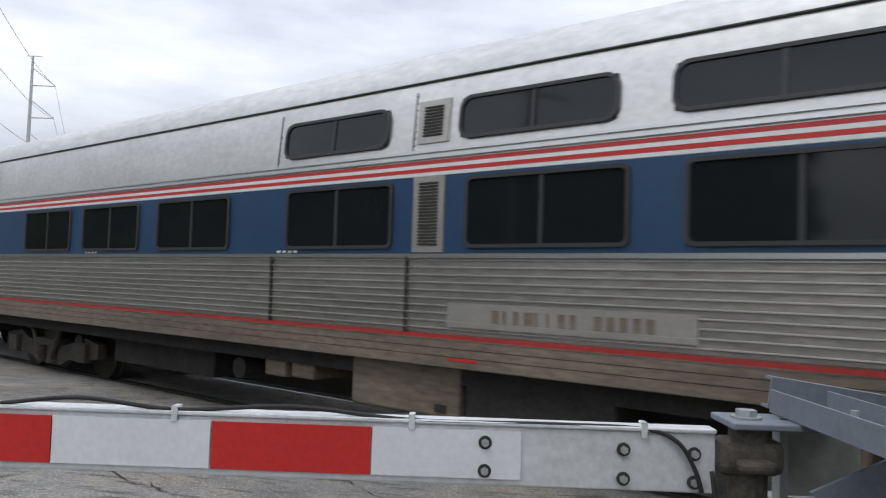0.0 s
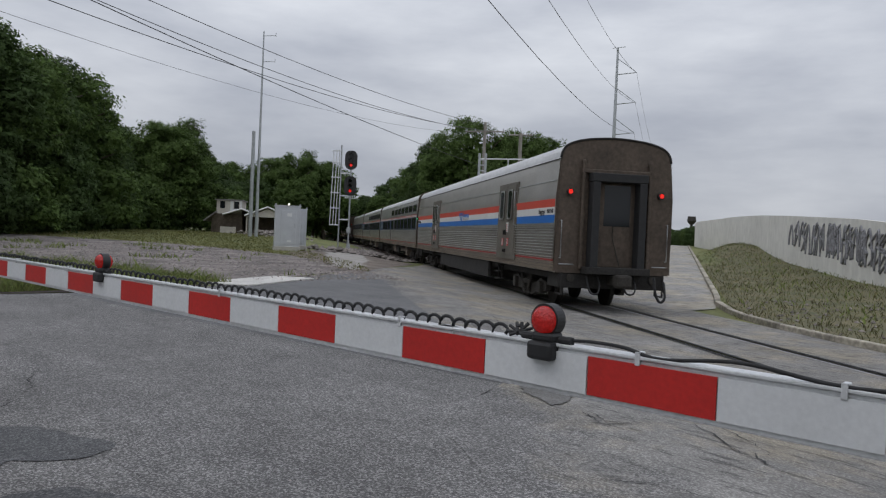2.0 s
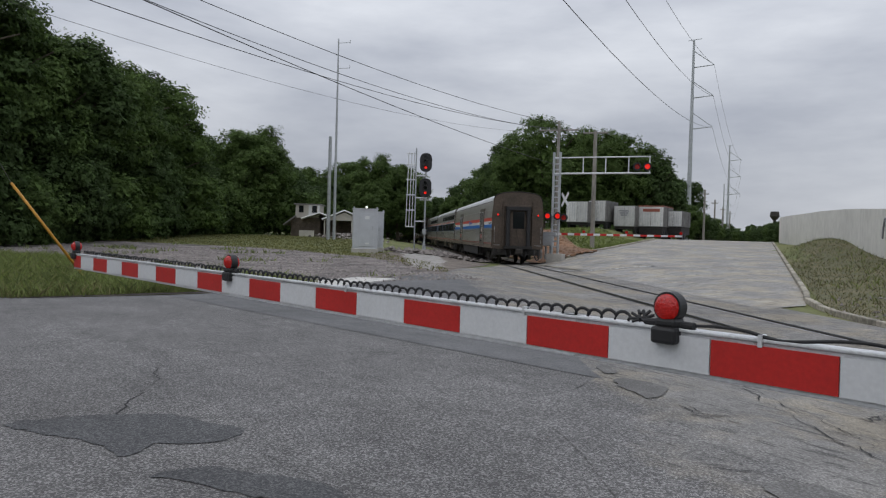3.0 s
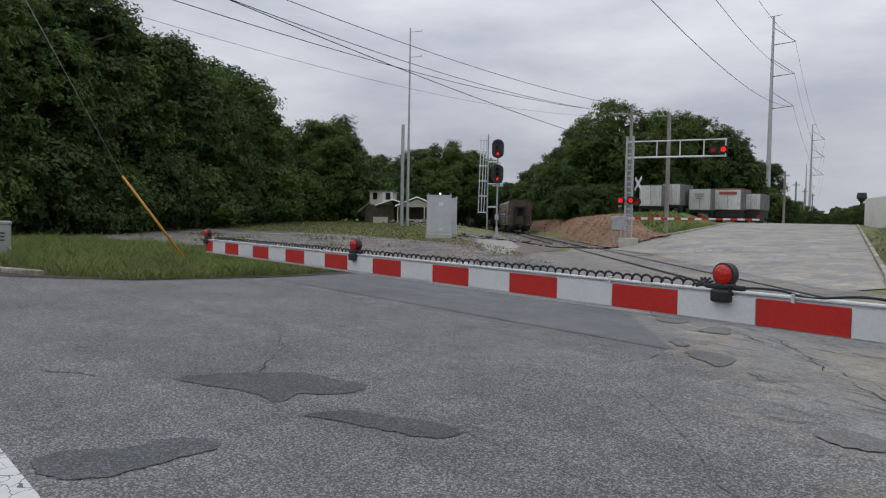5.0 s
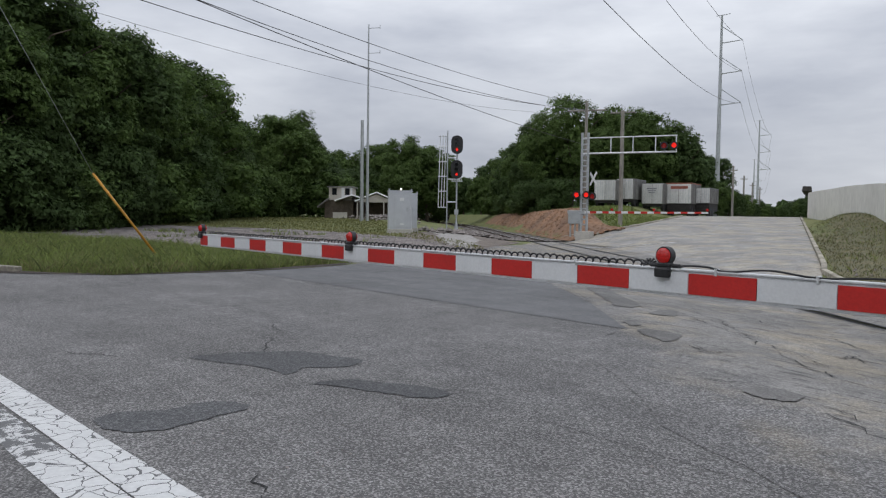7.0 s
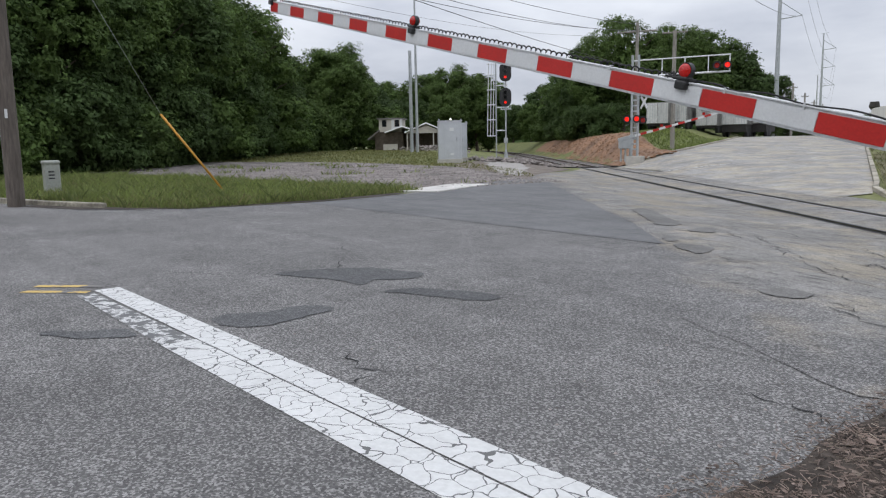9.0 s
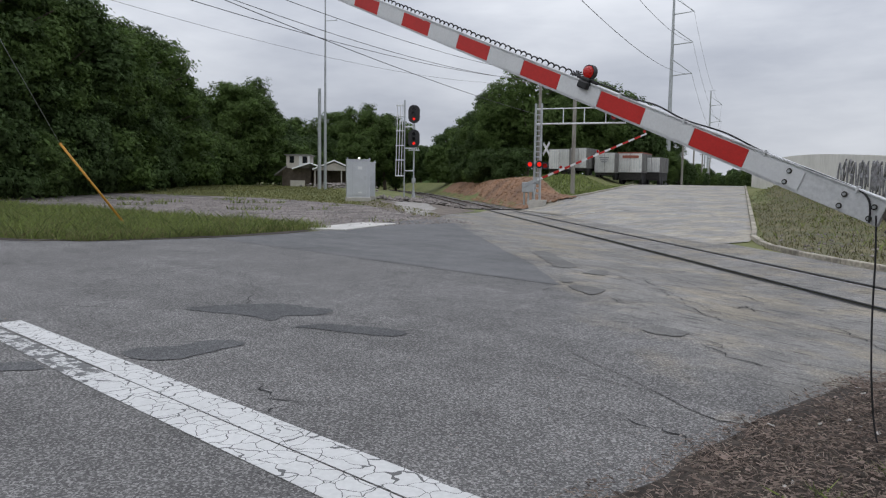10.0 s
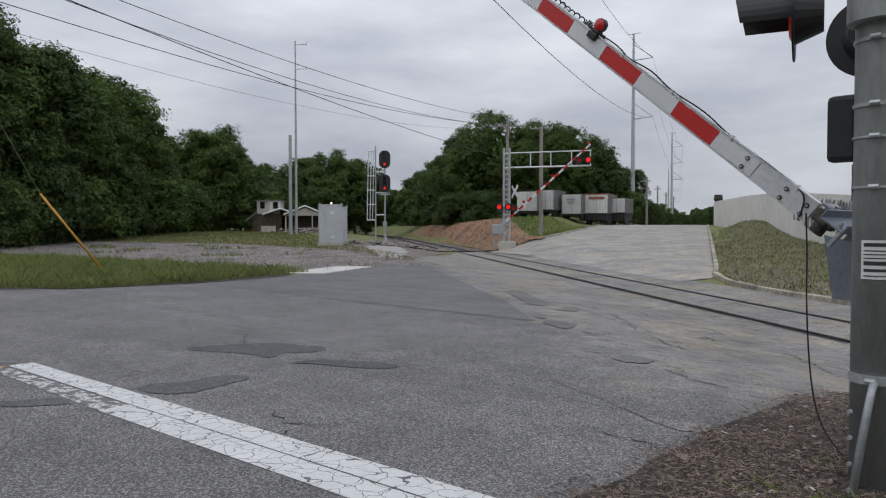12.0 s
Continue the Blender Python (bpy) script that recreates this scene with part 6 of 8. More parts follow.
# ---- railway signal, cabinets, poles ----
def build_rail_signal():
    c = Vector((-41.4, 32.65, height(-41.4, 32.65)))
    right = Vector((0.74, 0.67, 0))
    sig = tagged(empty("railway_signal", Matrix.Translation(c) @ Matrix.Rotation(math.atan2(0.67, 0.74), 4, "Z")), "railway signal with two black heads and caged ladder", "railway signal")
    bm = bmesh.new()
    tube(bm, (0, 0, 0), (0, 0, 6.2), 0.06, seg=12)
    tube(bm, (0, 0, 0), (0, 0, 0.9), 0.2, 0.07, seg=8)
    box(bm, (-0.14, -0.12, 1.35), (0.14, 0.12, 1.75), 0.02)
    part("mast", bm, M_GALV, sig)
    for z in (6.55, 4.72):
        bm = bmesh.new()
        pts = rounded_rect(-0.44, 0.44, z - 0.68, z + 0.68, 0.40, 8)
        a = [bm.verts.new((x, -0.12, zz)) for x, zz in pts]
        b = [bm.verts.new((x, -0.10, zz)) for x, zz in pts]
        bm.faces.new(a), bm.faces.new(b[::-1])
        for k in range(len(pts)):
            bm.faces.new((a[k], a[(k + 1) % len(pts)], b[(k + 1) % len(pts)], b[k]))
        bmesh.ops.recalc_face_normals(bm, faces=bm.faces)
        head = part("signal_head", bm, M_BLACK, sig, "black oval signal head")
        for k in range(3):
            bm = bmesh.new()
            zz = z + 0.36 - 0.36 * k
            n = 12
            rows_ = []
            for q in range(n + 1):
                a_ = radians(-20 + 220 * q / n)
                rows_.append([bm.verts.new((0.15 * math.cos(a_), y, zz + 0.15 * math.sin(a_))) for y in (-0.12, -0.12 - 0.28 * max(0.2, math.sin(a_) * 0.5 + 0.5))])
            for p, r_ in zip(rows_, rows_[1:]):
                bm.faces.new((p[0], p[1], r_[1], r_[0]))
            part("visor", bm, M_BLACK, head)
            bm = bmesh.new()
            tube(bm, (0, -0.125, zz), (0, -0.135, zz), 0.10 if k == 2 else 0.12, seg=14)
            part("lens", bm, M_LENS_LIT if k == 2 else M_GLASS, head)
        bm = bmesh.new()
        box(bm, (-0.2, -0.1, z - 0.5), (0.2, 0.15, z + 0.5), 0.05)
        part("head_case", bm, M_BLACK, head)
    bm = bmesh.new()
    tube(bm, (-0.72, 0, 0), (-0.72, 0, 7.6), 0.05, seg=8)
    part("ladder_post", bm, M_GALV, sig)
    for x in (-1.4, -1.18, -0.98):
        bm = bmesh.new()
        tube(bm, (x, 0.1, 1.9), (x + 0.12, 0.1, 7.3), 0.03, seg=6)
        part("cage_bar", bm, M_ALU, sig)
    for z in (1.9, 3.1, 4.2, 5.3, 6.4, 7.2):
        bm = bmesh.new()
        tube(bm, (-1.42, 0.1, z), (-0.72, 0.0, z), 0.04, seg=6)
        part("cage_hoop", bm, M_ALU, sig)
    for z in (2.3, 4.0, 5.6):
        bm = bmesh.new()
        tube(bm, (-0.72, 0, z), (0, 0, z), 0.045, seg=6)
        part("bracket_arm", bm, M_ALU, sig)
    bm = bmesh.new()
    for k in range(6):
        tube(bm, (-0.32 + 0.13 * k, 0, 3.85), (-0.32 + 0.13 * k, 0, 4.05), 0.025, seg=6)
    tube(bm, (-0.4, 0, 3.85), (0.45, 0, 3.85), 0.025, seg=6)
    part("platform_rail", bm, M_ALU, sig)


def build_cabinet(p, w, d, h, yaw, label):
    c = tagged(empty("equipment_cabinet", Matrix.Translation(p) @ Matrix.Rotation(radians(yaw), 4, "Z")), label, "cabinet")
    bm = bmesh.new()
    box(bm, (-w / 2, -d / 2, 0.1), (w / 2, d / 2, h), 0.02)
    part("body", bm, M_CABINET, c)
    bm = bmesh.new()
    box(bm, (-w / 2 - 0.04, -d / 2 - 0.04, h), (w / 2 + 0.04, d / 2 + 0.04, h + 0.06), 0.015)
    part("roof", bm, M_CABINET, c)
    bm = bmesh.new()
    box(bm, (-w / 2 - 0.05, -d / 2 - 0.08, -0.4), (w / 2 + 0.05, d / 2 + 0.05, 0.14), 0.02)
    part("plinth", bm, M_CONC, c)
    bm = bmesh.new()
    box(bm, (-w * 0.26, -d / 2 - 0.035, 0.28), (w * 0.34, -d / 2 - 0.003, h - 0.25), 0.008)
    door = part("door", bm, M_CABINET, c)
    bm = bmesh.new()
    box(bm, (-w * 0.02, -d / 2 - 0.045, h - 0.62), (w * 0.16, -d / 2 - 0.036, h - 0.42))
    box(bm, (-w * 0.0, -d / 2 - 0.045, 0.42), (w * 0.16, -d / 2 - 0.036, 0.52))
    part("sticker", bm, M_SIGN, door)
    bm = bmesh.new()
    box(bm, (w * 0.27, -d / 2 - 0.08, h * 0.5), (w * 0.30, -d / 2 - 0.036, h * 0.6), 0.006)
    part("handle", bm, M_GALV, door)
    for x in (-w / 2 + 0.05, w / 2 - 0.05):
        bm = bmesh.new()
        box(bm, (x - 0.05, -d / 2 - 0.02, h + 0.06), (x + 0.05, -d / 2 + 0.06, h + 0.16), 0.01)
        part("lifting_lug", bm, M_GALV, c)
    bm = bmesh.new()
    bmesh.ops.create_uvsphere(bm, u_segments=12, v_segments=8, radius=0.07)
    bmesh.ops.translate(bm, vec=(0.05, -d / 2 + 0.05, h + 0.14), verts=bm.verts)
    part("roof_lamp", bm, M_LAMP_W, c)
    return c


build_rail_signal()
build_cabinet(Vector((-39.2, 25.8, 0.22)), 1.55, 1.3, 2.62, 57, "grey metal equipment cabinet with door beside the track")
build_cabinet(Vector((-41.3, 27.9, 0.25)), 1.5, 1.3, 2.5, 57, "second grey equipment cabinet behind the first")


def build_pole(name, x, y, z0, z1, r0, r1, mat, label, arms=()):
    p = tagged(empty(name, Matrix.Translation((x, y, z0))), label, "pole")
    bm = bmesh.new()
    tube(bm, (0, 0, -0.5), (0, 0, z1 - z0), r0, r1, seg=14)
    part("shaft", bm, mat, p)
    for z, l, yaw in arms:
        bm = bmesh.new()
        d = Vector((math.cos(radians(yaw)), math.sin(radians(yaw)), 0))
        tube(bm, Vector((0, 0, z - z0)) - d * l, Vector((0, 0, z - z0)) + d * l, 0.06, seg=6)
        arm_ = part("crossarm", bm, mat, p)
        for k in (-0.95, -0.5, 0.5, 0.95):
            bm = bmesh.new()
            q = Vector((0, 0, z - z0)) + d * l * k
            tube(bm, q, q + Vector((0, 0, 0.22)), 0.05, 0.03, seg=8)
            part("insulator", bm, M_GALV, arm_)
    return p


p1 = build_pole("radio_mast", -60.4, 37.4, 0.5, 19.7, 0.16, 0.06, M_GALV, "tall thin grey radio mast with side antennas")
for z in (19.3, 16.9):
    bm = bmesh.new()
    tube(bm, (0, 0, z - 0.5), (0.85, 0.75, z - 0.45), 0.03, seg=6)
    tube(bm, (0.85, 0.75, z - 0.55), (0.85, 0.75, z - 0.2), 0.03, seg=6)
    part("antenna", bm, M_GALV, p1)
build_pole("steel_pole", -60.68, 36.92, 0.5, 10.4, 0.19, 0.15, M_GALV, "shorter grey steel pole beside the radio mast")
build_pole("utility_pole", -37.2, 42.3, height(-37.2, 42.3), 10.3, 0.16, 0.11, M_WOOD_GREY, "weathered wooden utility pole with crossarm", ((9.6, 1.5, 30),))
build_pole("utility_pole", -33.9, 42.5, height(-33.9, 42.5), 9.3, 0.17, 0.13, M_WOOD_GREY, "weathered wooden utility pole with lamp arm", ((9.15, 0.9, 30),))
for x, y, z1 in ((-54.0, 94.2, 8.6), (-66.2, 119.5, 8.7), (-79.1, 146.6, 8.8), (-94.0, 178.3, 9.2)):
    build_pole("utility_pole", x, y, height(x, y), z1, 0.17, 0.13, M_WOOD_GREY, "distant grey wooden utility pole along the road", ((z1 - 0.6, 0.55, 30),))


def build_tower(x, y, z0, z1, sc):
    t = tagged(empty("transmission_pole", Matrix.Translation((x, y, z0))), "tall pale steel transmission pole with three side arms", "transmission pole", group="transmission line")
    bm = bmesh.new()
    tube(bm, (0, 0, -1), (0, 0, z1 - z0), 0.42 * sc, 0.16 * sc, seg=14)
    part("shaft", bm, M_GALV, t)
    d = Vector((0.89, 0.45, 0))
    tips = []
    for dz in (4.3, 9.0, 13.8):
        z = z1 - z0 - dz
        bm = bmesh.new()
        tube(bm, (0, 0, z), d * 3.1 + Vector((0, 0, z + 0.3)), 0.10 * sc, 0.06, seg=8)
        arm_ = part("side_arm", bm, M_GALV, t)
        bm = bmesh.new()
        tube(bm, (0, 0, z + 2.6), d * 3.1 + Vector((0, 0, z + 0.3)), 0.06, seg=6)
        part("brace", bm, M_GALV, arm_)
        tips.append(Vector((x, y, z0)) + d * 3.1 + Vector((0, 0, z + 0.2)))
    bm = bmesh.new()
    tube(bm, (-0.8 * d.x, -0.8 * d.y, z1 - z0 - 0.1), (1.2 * d.x, 1.2 * d.y, z1 - z0 + 0.1), 0.05, seg=6)
    part("top_arm", bm, M_GALV, t)
    tips.append(Vector((x, y, z1)))
    return tips


T0 = build_tower(24.0, -84.0, 0, 33, 1.0)
T1 = build_tower(-62.0, 103.7, 1.6, 32.6, 1.0)
T2 = build_tower(-105.0, 198.0, 1.6, 28.6, 1.0)
T3 = build_tower(-153.0, 286.0, 1.0, 25.0, 1.0)


def wire(a, b, sag, r, label, group):
    r *= 0.65
    pts = []
    for i in range(25):
        t = i / 24
        p = Vector(a).lerp(Vector(b), t)
        p.z -= sag * 4 * t * (1 - t)
        pts.append(p)
    tagged(mesh_object("overhead_wire", curve_tube(pts, r, 5), M_BLACK), label, "wire", group=group)


for p, q, z_, sag_ in zip(T0, T1, (29.0, 26.1, 21.8), (8.3, 8.6, 8.1)):
    wire((p.x, p.y, z_), q, sag_, 0.034, "thin overhead transmission wire", "transmission wires")
for A, B in ((T1, T2), (T2, T3)):
    for p, q in zip(A[:3], B[:3]):
        wire(p, q, 3.0, 0.028, "thin overhead transmission wire", "transmission wires")


# wooden pole by the verge, guy wire, pedestal
WP = Vector((-19.75, -2.08, 0))
wp = build_pole("utility_pole", WP.x, WP.y, 0, 13.0, 0.21, 0.16, M_WOOD, "dark creosoted wooden utility pole in the grass verge", ((12.4, 1.4, 100),))
bm = bmesh.new()
tube(bm, (-0.27, -0.12, 0), (-0.27, -0.12, 5.0), 0.06, seg=10)
part("conduit", bm, M_GALV, wp, "grey conduit")
bm = bmesh.new()
box(bm, (0.19, -0.09, 2.2), (0.225, -0.03, 2.42))
part("pole_tag", bm, M_SIGN, wp)
UP = Vector((-37.2, 42.3, 0))
for za, zb, sag, r_ in ((7.75, 9.69, 0.85, 0.022), (8.73, 6.92, 0.45, 0.026), (8.6, 9.64, 1.04, 0.022), (9.13, 10.14, 0.8, 0.022), (7.05, 9.46, 1.1, 0.010)):
    wire((WP.x, WP.y, za), (UP.x, UP.y, zb), sag, r_, "dark overhead service wire", "service wires")
wire((-37.2, 42.3, 9.7), (-33.9, 42.5, 9.0), 0.1, 0.012, "dark overhead service wire", "service wires")


def build_guy():
    g = tagged(empty("guy_wire"), "steel guy wire with orange-yellow guard", "guy wire")
    a, b, c = Vector((-21.0, 3.75, 0.0)), Vector((-21.5, 2.1, 2.41)), WP + Vector((0, 0.1, 9.2))
    part("guard", curve_tube([a, b], 0.035, 8), M_YELLOW, g, "orange-yellow plastic guard")
    part("wire", curve_tube([b, c], 0.008, 5), M_GALV, g)


build_guy()


def build_pedestal():
    p = tagged(empty("utility_pedestal", Matrix.Translation((-25.2, -0.44, 0)) @ Matrix.Scale(1.16, 4)), "pale green-grey utility pedestal in the grass", "pedestal")
    bm = bmesh.new()
    box(bm, (-0.2, -0.2, 0), (0.2, 0.2, 0.84), 0.03)
    part("body", bm, M_PEDESTAL, p)
    bm = bmesh.new()
    box(bm, (-0.22, -0.22, 0.82), (0.22, 0.22, 0.93), 0.04)
    part("cap", bm, M_PEDESTAL, p)
    for k in range(3):
        bm = bmesh.new()
        box(bm, (0.19, -0.10, 0.42 + 0.09 * k), (0.206, 0.05, 0.46 + 0.09 * k))
        part("label_bar", bm, M_PRINT, p)


build_pedestal()


# ---- yard of old trailers ----
def build_trailer(px, py, w, h, depth, rust, label, floor=None):
    z = height(px, py)
    f_ = 1.0 if floor is None else max(0.8, floor - z)
    t = tagged(empty("box_trailer", Matrix.Translation((px, py, z)) @ Matrix.Rotation(radians(20), 4, "Z")), label, "trailer", group="parked trailers")
    bm = bmesh.new()
    box(bm, (-w / 2, 0, f_), (w / 2, depth, f_ + h), 0.03)
    part("body", bm, M_TRAILER_SIDE, t, "grimy grey trailer side")
    for k in (0, 1):
        bm = bmesh.new()
        box(bm, (-w / 2 + 0.06 + k * (w / 2 - 0.04), -0.04, f_ + 0.06), (-0.03 + k * (w / 2 - 0.02), -0.004, f_ - 0.06 + h), 0.01)
        d = part("rear_door", bm, M_TRAILER, t)
        for j in range(4):
            bm = bmesh.new()
            x = -w / 2 + 0.15 + k * (w / 2) + j * w / 9
            box(bm, (x, -0.07, f_ + 0.08), (x + 0.03, -0.042, f_ - 0.1 + h))
            part("lock_rod", bm, M_GALV, d)
    n = int(depth / 0.5)
    for j in range(n):
        bm = bmesh.new()
        box(bm, (w / 2 + 0.002, 0.1 + 0.5 * j, f_ + 0.05), (w / 2 + 0.04, 0.16 + 0.5 * j, f_ - 0.05 + h))
        part("side_rib", bm, M_TRAILER_SIDE, t)
    if "mark" in label:
        bm = bmesh.new()
        for k in range(3):
            box(bm, (-0.6 + 0.1 * k, -0.080, f_ + h * (0.72 - 0.10 * k)), (0.5 - 0.1 * k, -0.072, f_ + h * (0.78 - 0.10 * k)))
        part("faded_mark", bm, M_SPRAY, t)
    if rust:
        bm = bmesh.new()
        box(bm, (-w / 2 + 0.5, -0.085, f_ + h * 0.72), (w / 2 - 0.4, -0.073, f_ + h * 0.86))
        part("red_sign", bm, M_RUST, t)
        bm = bmesh.new()
        box(bm, (-w / 2 - 0.01, -0.06, f_ - 0.10 + h), (w / 2 + 0.01, depth, f_ + 0.03 + h), 0.02)
        part("top_rail", bm, M_RUST, t)
    bm = bmesh.new()
    box(bm, (-w / 2 + 0.1, 0.1, 0.55), (w / 2 - 0.1, depth, f_))
    part("chassis", bm, M_UNDER, t)
    for x in (-w / 2 + 0.2, w / 2 - 0.2):
        for y in (0.9, 2.1):
            bm = bmesh.new()
            tube(bm, (x - 0.14, y, 0.5), (x + 0.14, y, 0.5), 0.5, seg=18)
            part("wheel", bm, M_RUBBER, t)


for px, py, w, h, rust, lab, floor_ in ((-51.2, 62.5, 2.45, 2.27, False, 'grey-white ribbed box trailer with twin doors', 2.62), (-50.1, 64.6, 1.9, 2.29, False, 'weathered white trailer with stained sides', 2.69), (-48.3, 67.1, 2.35, 2.29, False, 'white box trailer with faded grey mark', 2.78), (-46.5, 69.5, 2.75, 2.29, True, 'faded white trailer with red-brown top panel', 2.86), (-45.6, 72.5, 2.0, 1.76, False, 'bright white short box trailer', 2.95), (-72.9, 127.1, 2.4, 2.3, False, 'distant white box trailer', None), (-76.7, 136.5, 2.4, 2.3, False, 'distant white box trailer', None), (-81.0, 147.8, 2.4, 2.3, False, 'distant white box trailer', None)):
    build_trailer(px, py, w, h, 5.0, rust, lab, floor_)


# ---- house ----
def build_house():
    h = tagged(empty("house", Matrix.Translation((-70.2, 40.7, 0.72)) @ Matrix.Rotation(radians(50), 4, "Z") @ Matrix.Scale(0.885, 4)), "small pale house with gabled grey roofs behind the lot", "house")
    bm = bmesh.new()
    box(bm, (-2.4, 0.6, 0), (1.2, 6, 2.35))
    part("wall", bm, M_BARK, h, "dark weathered board wall")
    bm = bmesh.new()
    box(bm, (-1.9, 0.9, 2.35), (1.0, 5, 3.95))
    up_ = part("upper_wall", bm, M_SIDING, h, "pale upper storey")
    bm = bmesh.new()
    box(bm, (-0.3, 0.80, 2.65), (1.06, 0.897, 3.92), 0.01)
    part("gable_panel", bm, M_SIGN, up_, "bright white end panel")
    bm = bmesh.new()
    box(bm, (-2.1, 0.7, 3.95), (1.2, 5.3, 4.08), 0.02)
    part("upper_roof", bm, M_ROOF, h)
    for x, y in ((-1.2, 0.86), (0.45, 0.76)):
        bm = bmesh.new()
        box(bm, (x - 0.3, y, 3.0), (x + 0.3, y + 0.06, 3.85))
        w_ = part("window", bm, M_GLASS, h)
        for k in (-1, 1):
            bm = bmesh.new()
            box(bm, (x + 0.33 * k - 0.04, y - 0.03, 2.96), (x + 0.33 * k + 0.04, y + 0.05, 3.9))
            part("window_frame", bm, M_SIDING, w_)
    # low shed roof on the one side, gabled carport on the other
    bm = bmesh.new()
    vs = [bm.verts.new(v) for v in ((-3.2, -0.2, 1.5), (-1.8, -0.2, 2.6), (-1.8, 5, 2.6), (-3.2, 5, 1.5), (-3.2, -0.2, 1.35), (-1.8, -0.2, 2.45), (-1.8, 5, 2.45), (-3.2, 5, 1.35))]
    for f in ((0, 1, 2, 3), (4, 7, 6, 5), (0, 4, 5, 1), (1, 5, 6, 2), (2, 6, 7, 3), (3, 7, 4, 0)):
        bm.faces.new([vs[k] for k in f])
    bmesh.ops.recalc_face_normals(bm, faces=bm.faces)
    part("shed_roof", bm, M_ROOF, h)
    for x0, x1, y0, zt, zl in ((-1.0, 3.4, -0.3, 3.0, 2.25), (1.6, 7.0, -0.9, 3.35, 2.2)):
        bm = bmesh.new()
        xm = (x0 + x1) / 2
        pts = [(x0, zl), (xm, zt), (x1, zl), (x1, zl - 0.14), (xm, zt - 0.14), (x0, zl - 0.14)]
        a = [bm.verts.new((x, y0, z)) for x, z in pts]
        b = [bm.verts.new((x, y0 + 7, z)) for x, z in pts]
        bm.faces.new(a), bm.faces.new(b[::-1])
        for k in range(6):
            bm.faces.new((a[k], a[(k + 1) % 6], b[(k + 1) % 6], b[k]))
        bmesh.ops.recalc_face_normals(bm, faces=bm.faces)
        roof_ = part("roof", bm, M_ROOF, h)
        for k in (0, 1):
            bm = bmesh.new()
            pa, pb = (pts[k][0], y0 - 0.05, pts[k][1] - 0.02), (pts[k + 1][0], y0 - 0.05, pts[k + 1][1] - 0.02)
            tube(bm, pa, pb, 0.09, seg=4)
            part("fascia", bm, M_SIGN, roof_, "white fascia board")
    bm = bmesh.new()
    vs = [bm.verts.new(v) for v in ((1.9, -0.7, 2.1), (4.3, -0.7, 3.1), (6.7, -0.7, 2.1), (1.9, -0.6, 2.1), (4.3, -0.6, 3.1), (6.7, -0.6, 2.1))]
    for f in ((0, 2, 1), (3, 4, 5), (0, 1, 4, 3), (1, 2, 5, 4), (2, 0, 3, 5)):
        bm.faces.new([vs[k] for k in f])
    part("gable", bm, M_SIDING, h, "pale boarded gable")
    bm = bmesh.new()
    box(bm, (1.3, 2.2, 0), (6.6, 6.5, 2.1))
    part("carport_wall", bm, M_BARK, h)
    for x in (1.9, 3.2, 5.2, 6.7):
        bm = bmesh.new()
        box(bm, (x - 0.07, -0.72, 0), (x + 0.07, -0.58, 2.15))
        part("porch_post", bm, M_SIDING, h)
    bm = bmesh.new()
    box(bm, (-1.2, -0.4, 0), (0.6, -0.32, 0.8))
    part("fence", bm, M_SIDING, h, "low pale fence")


build_house()


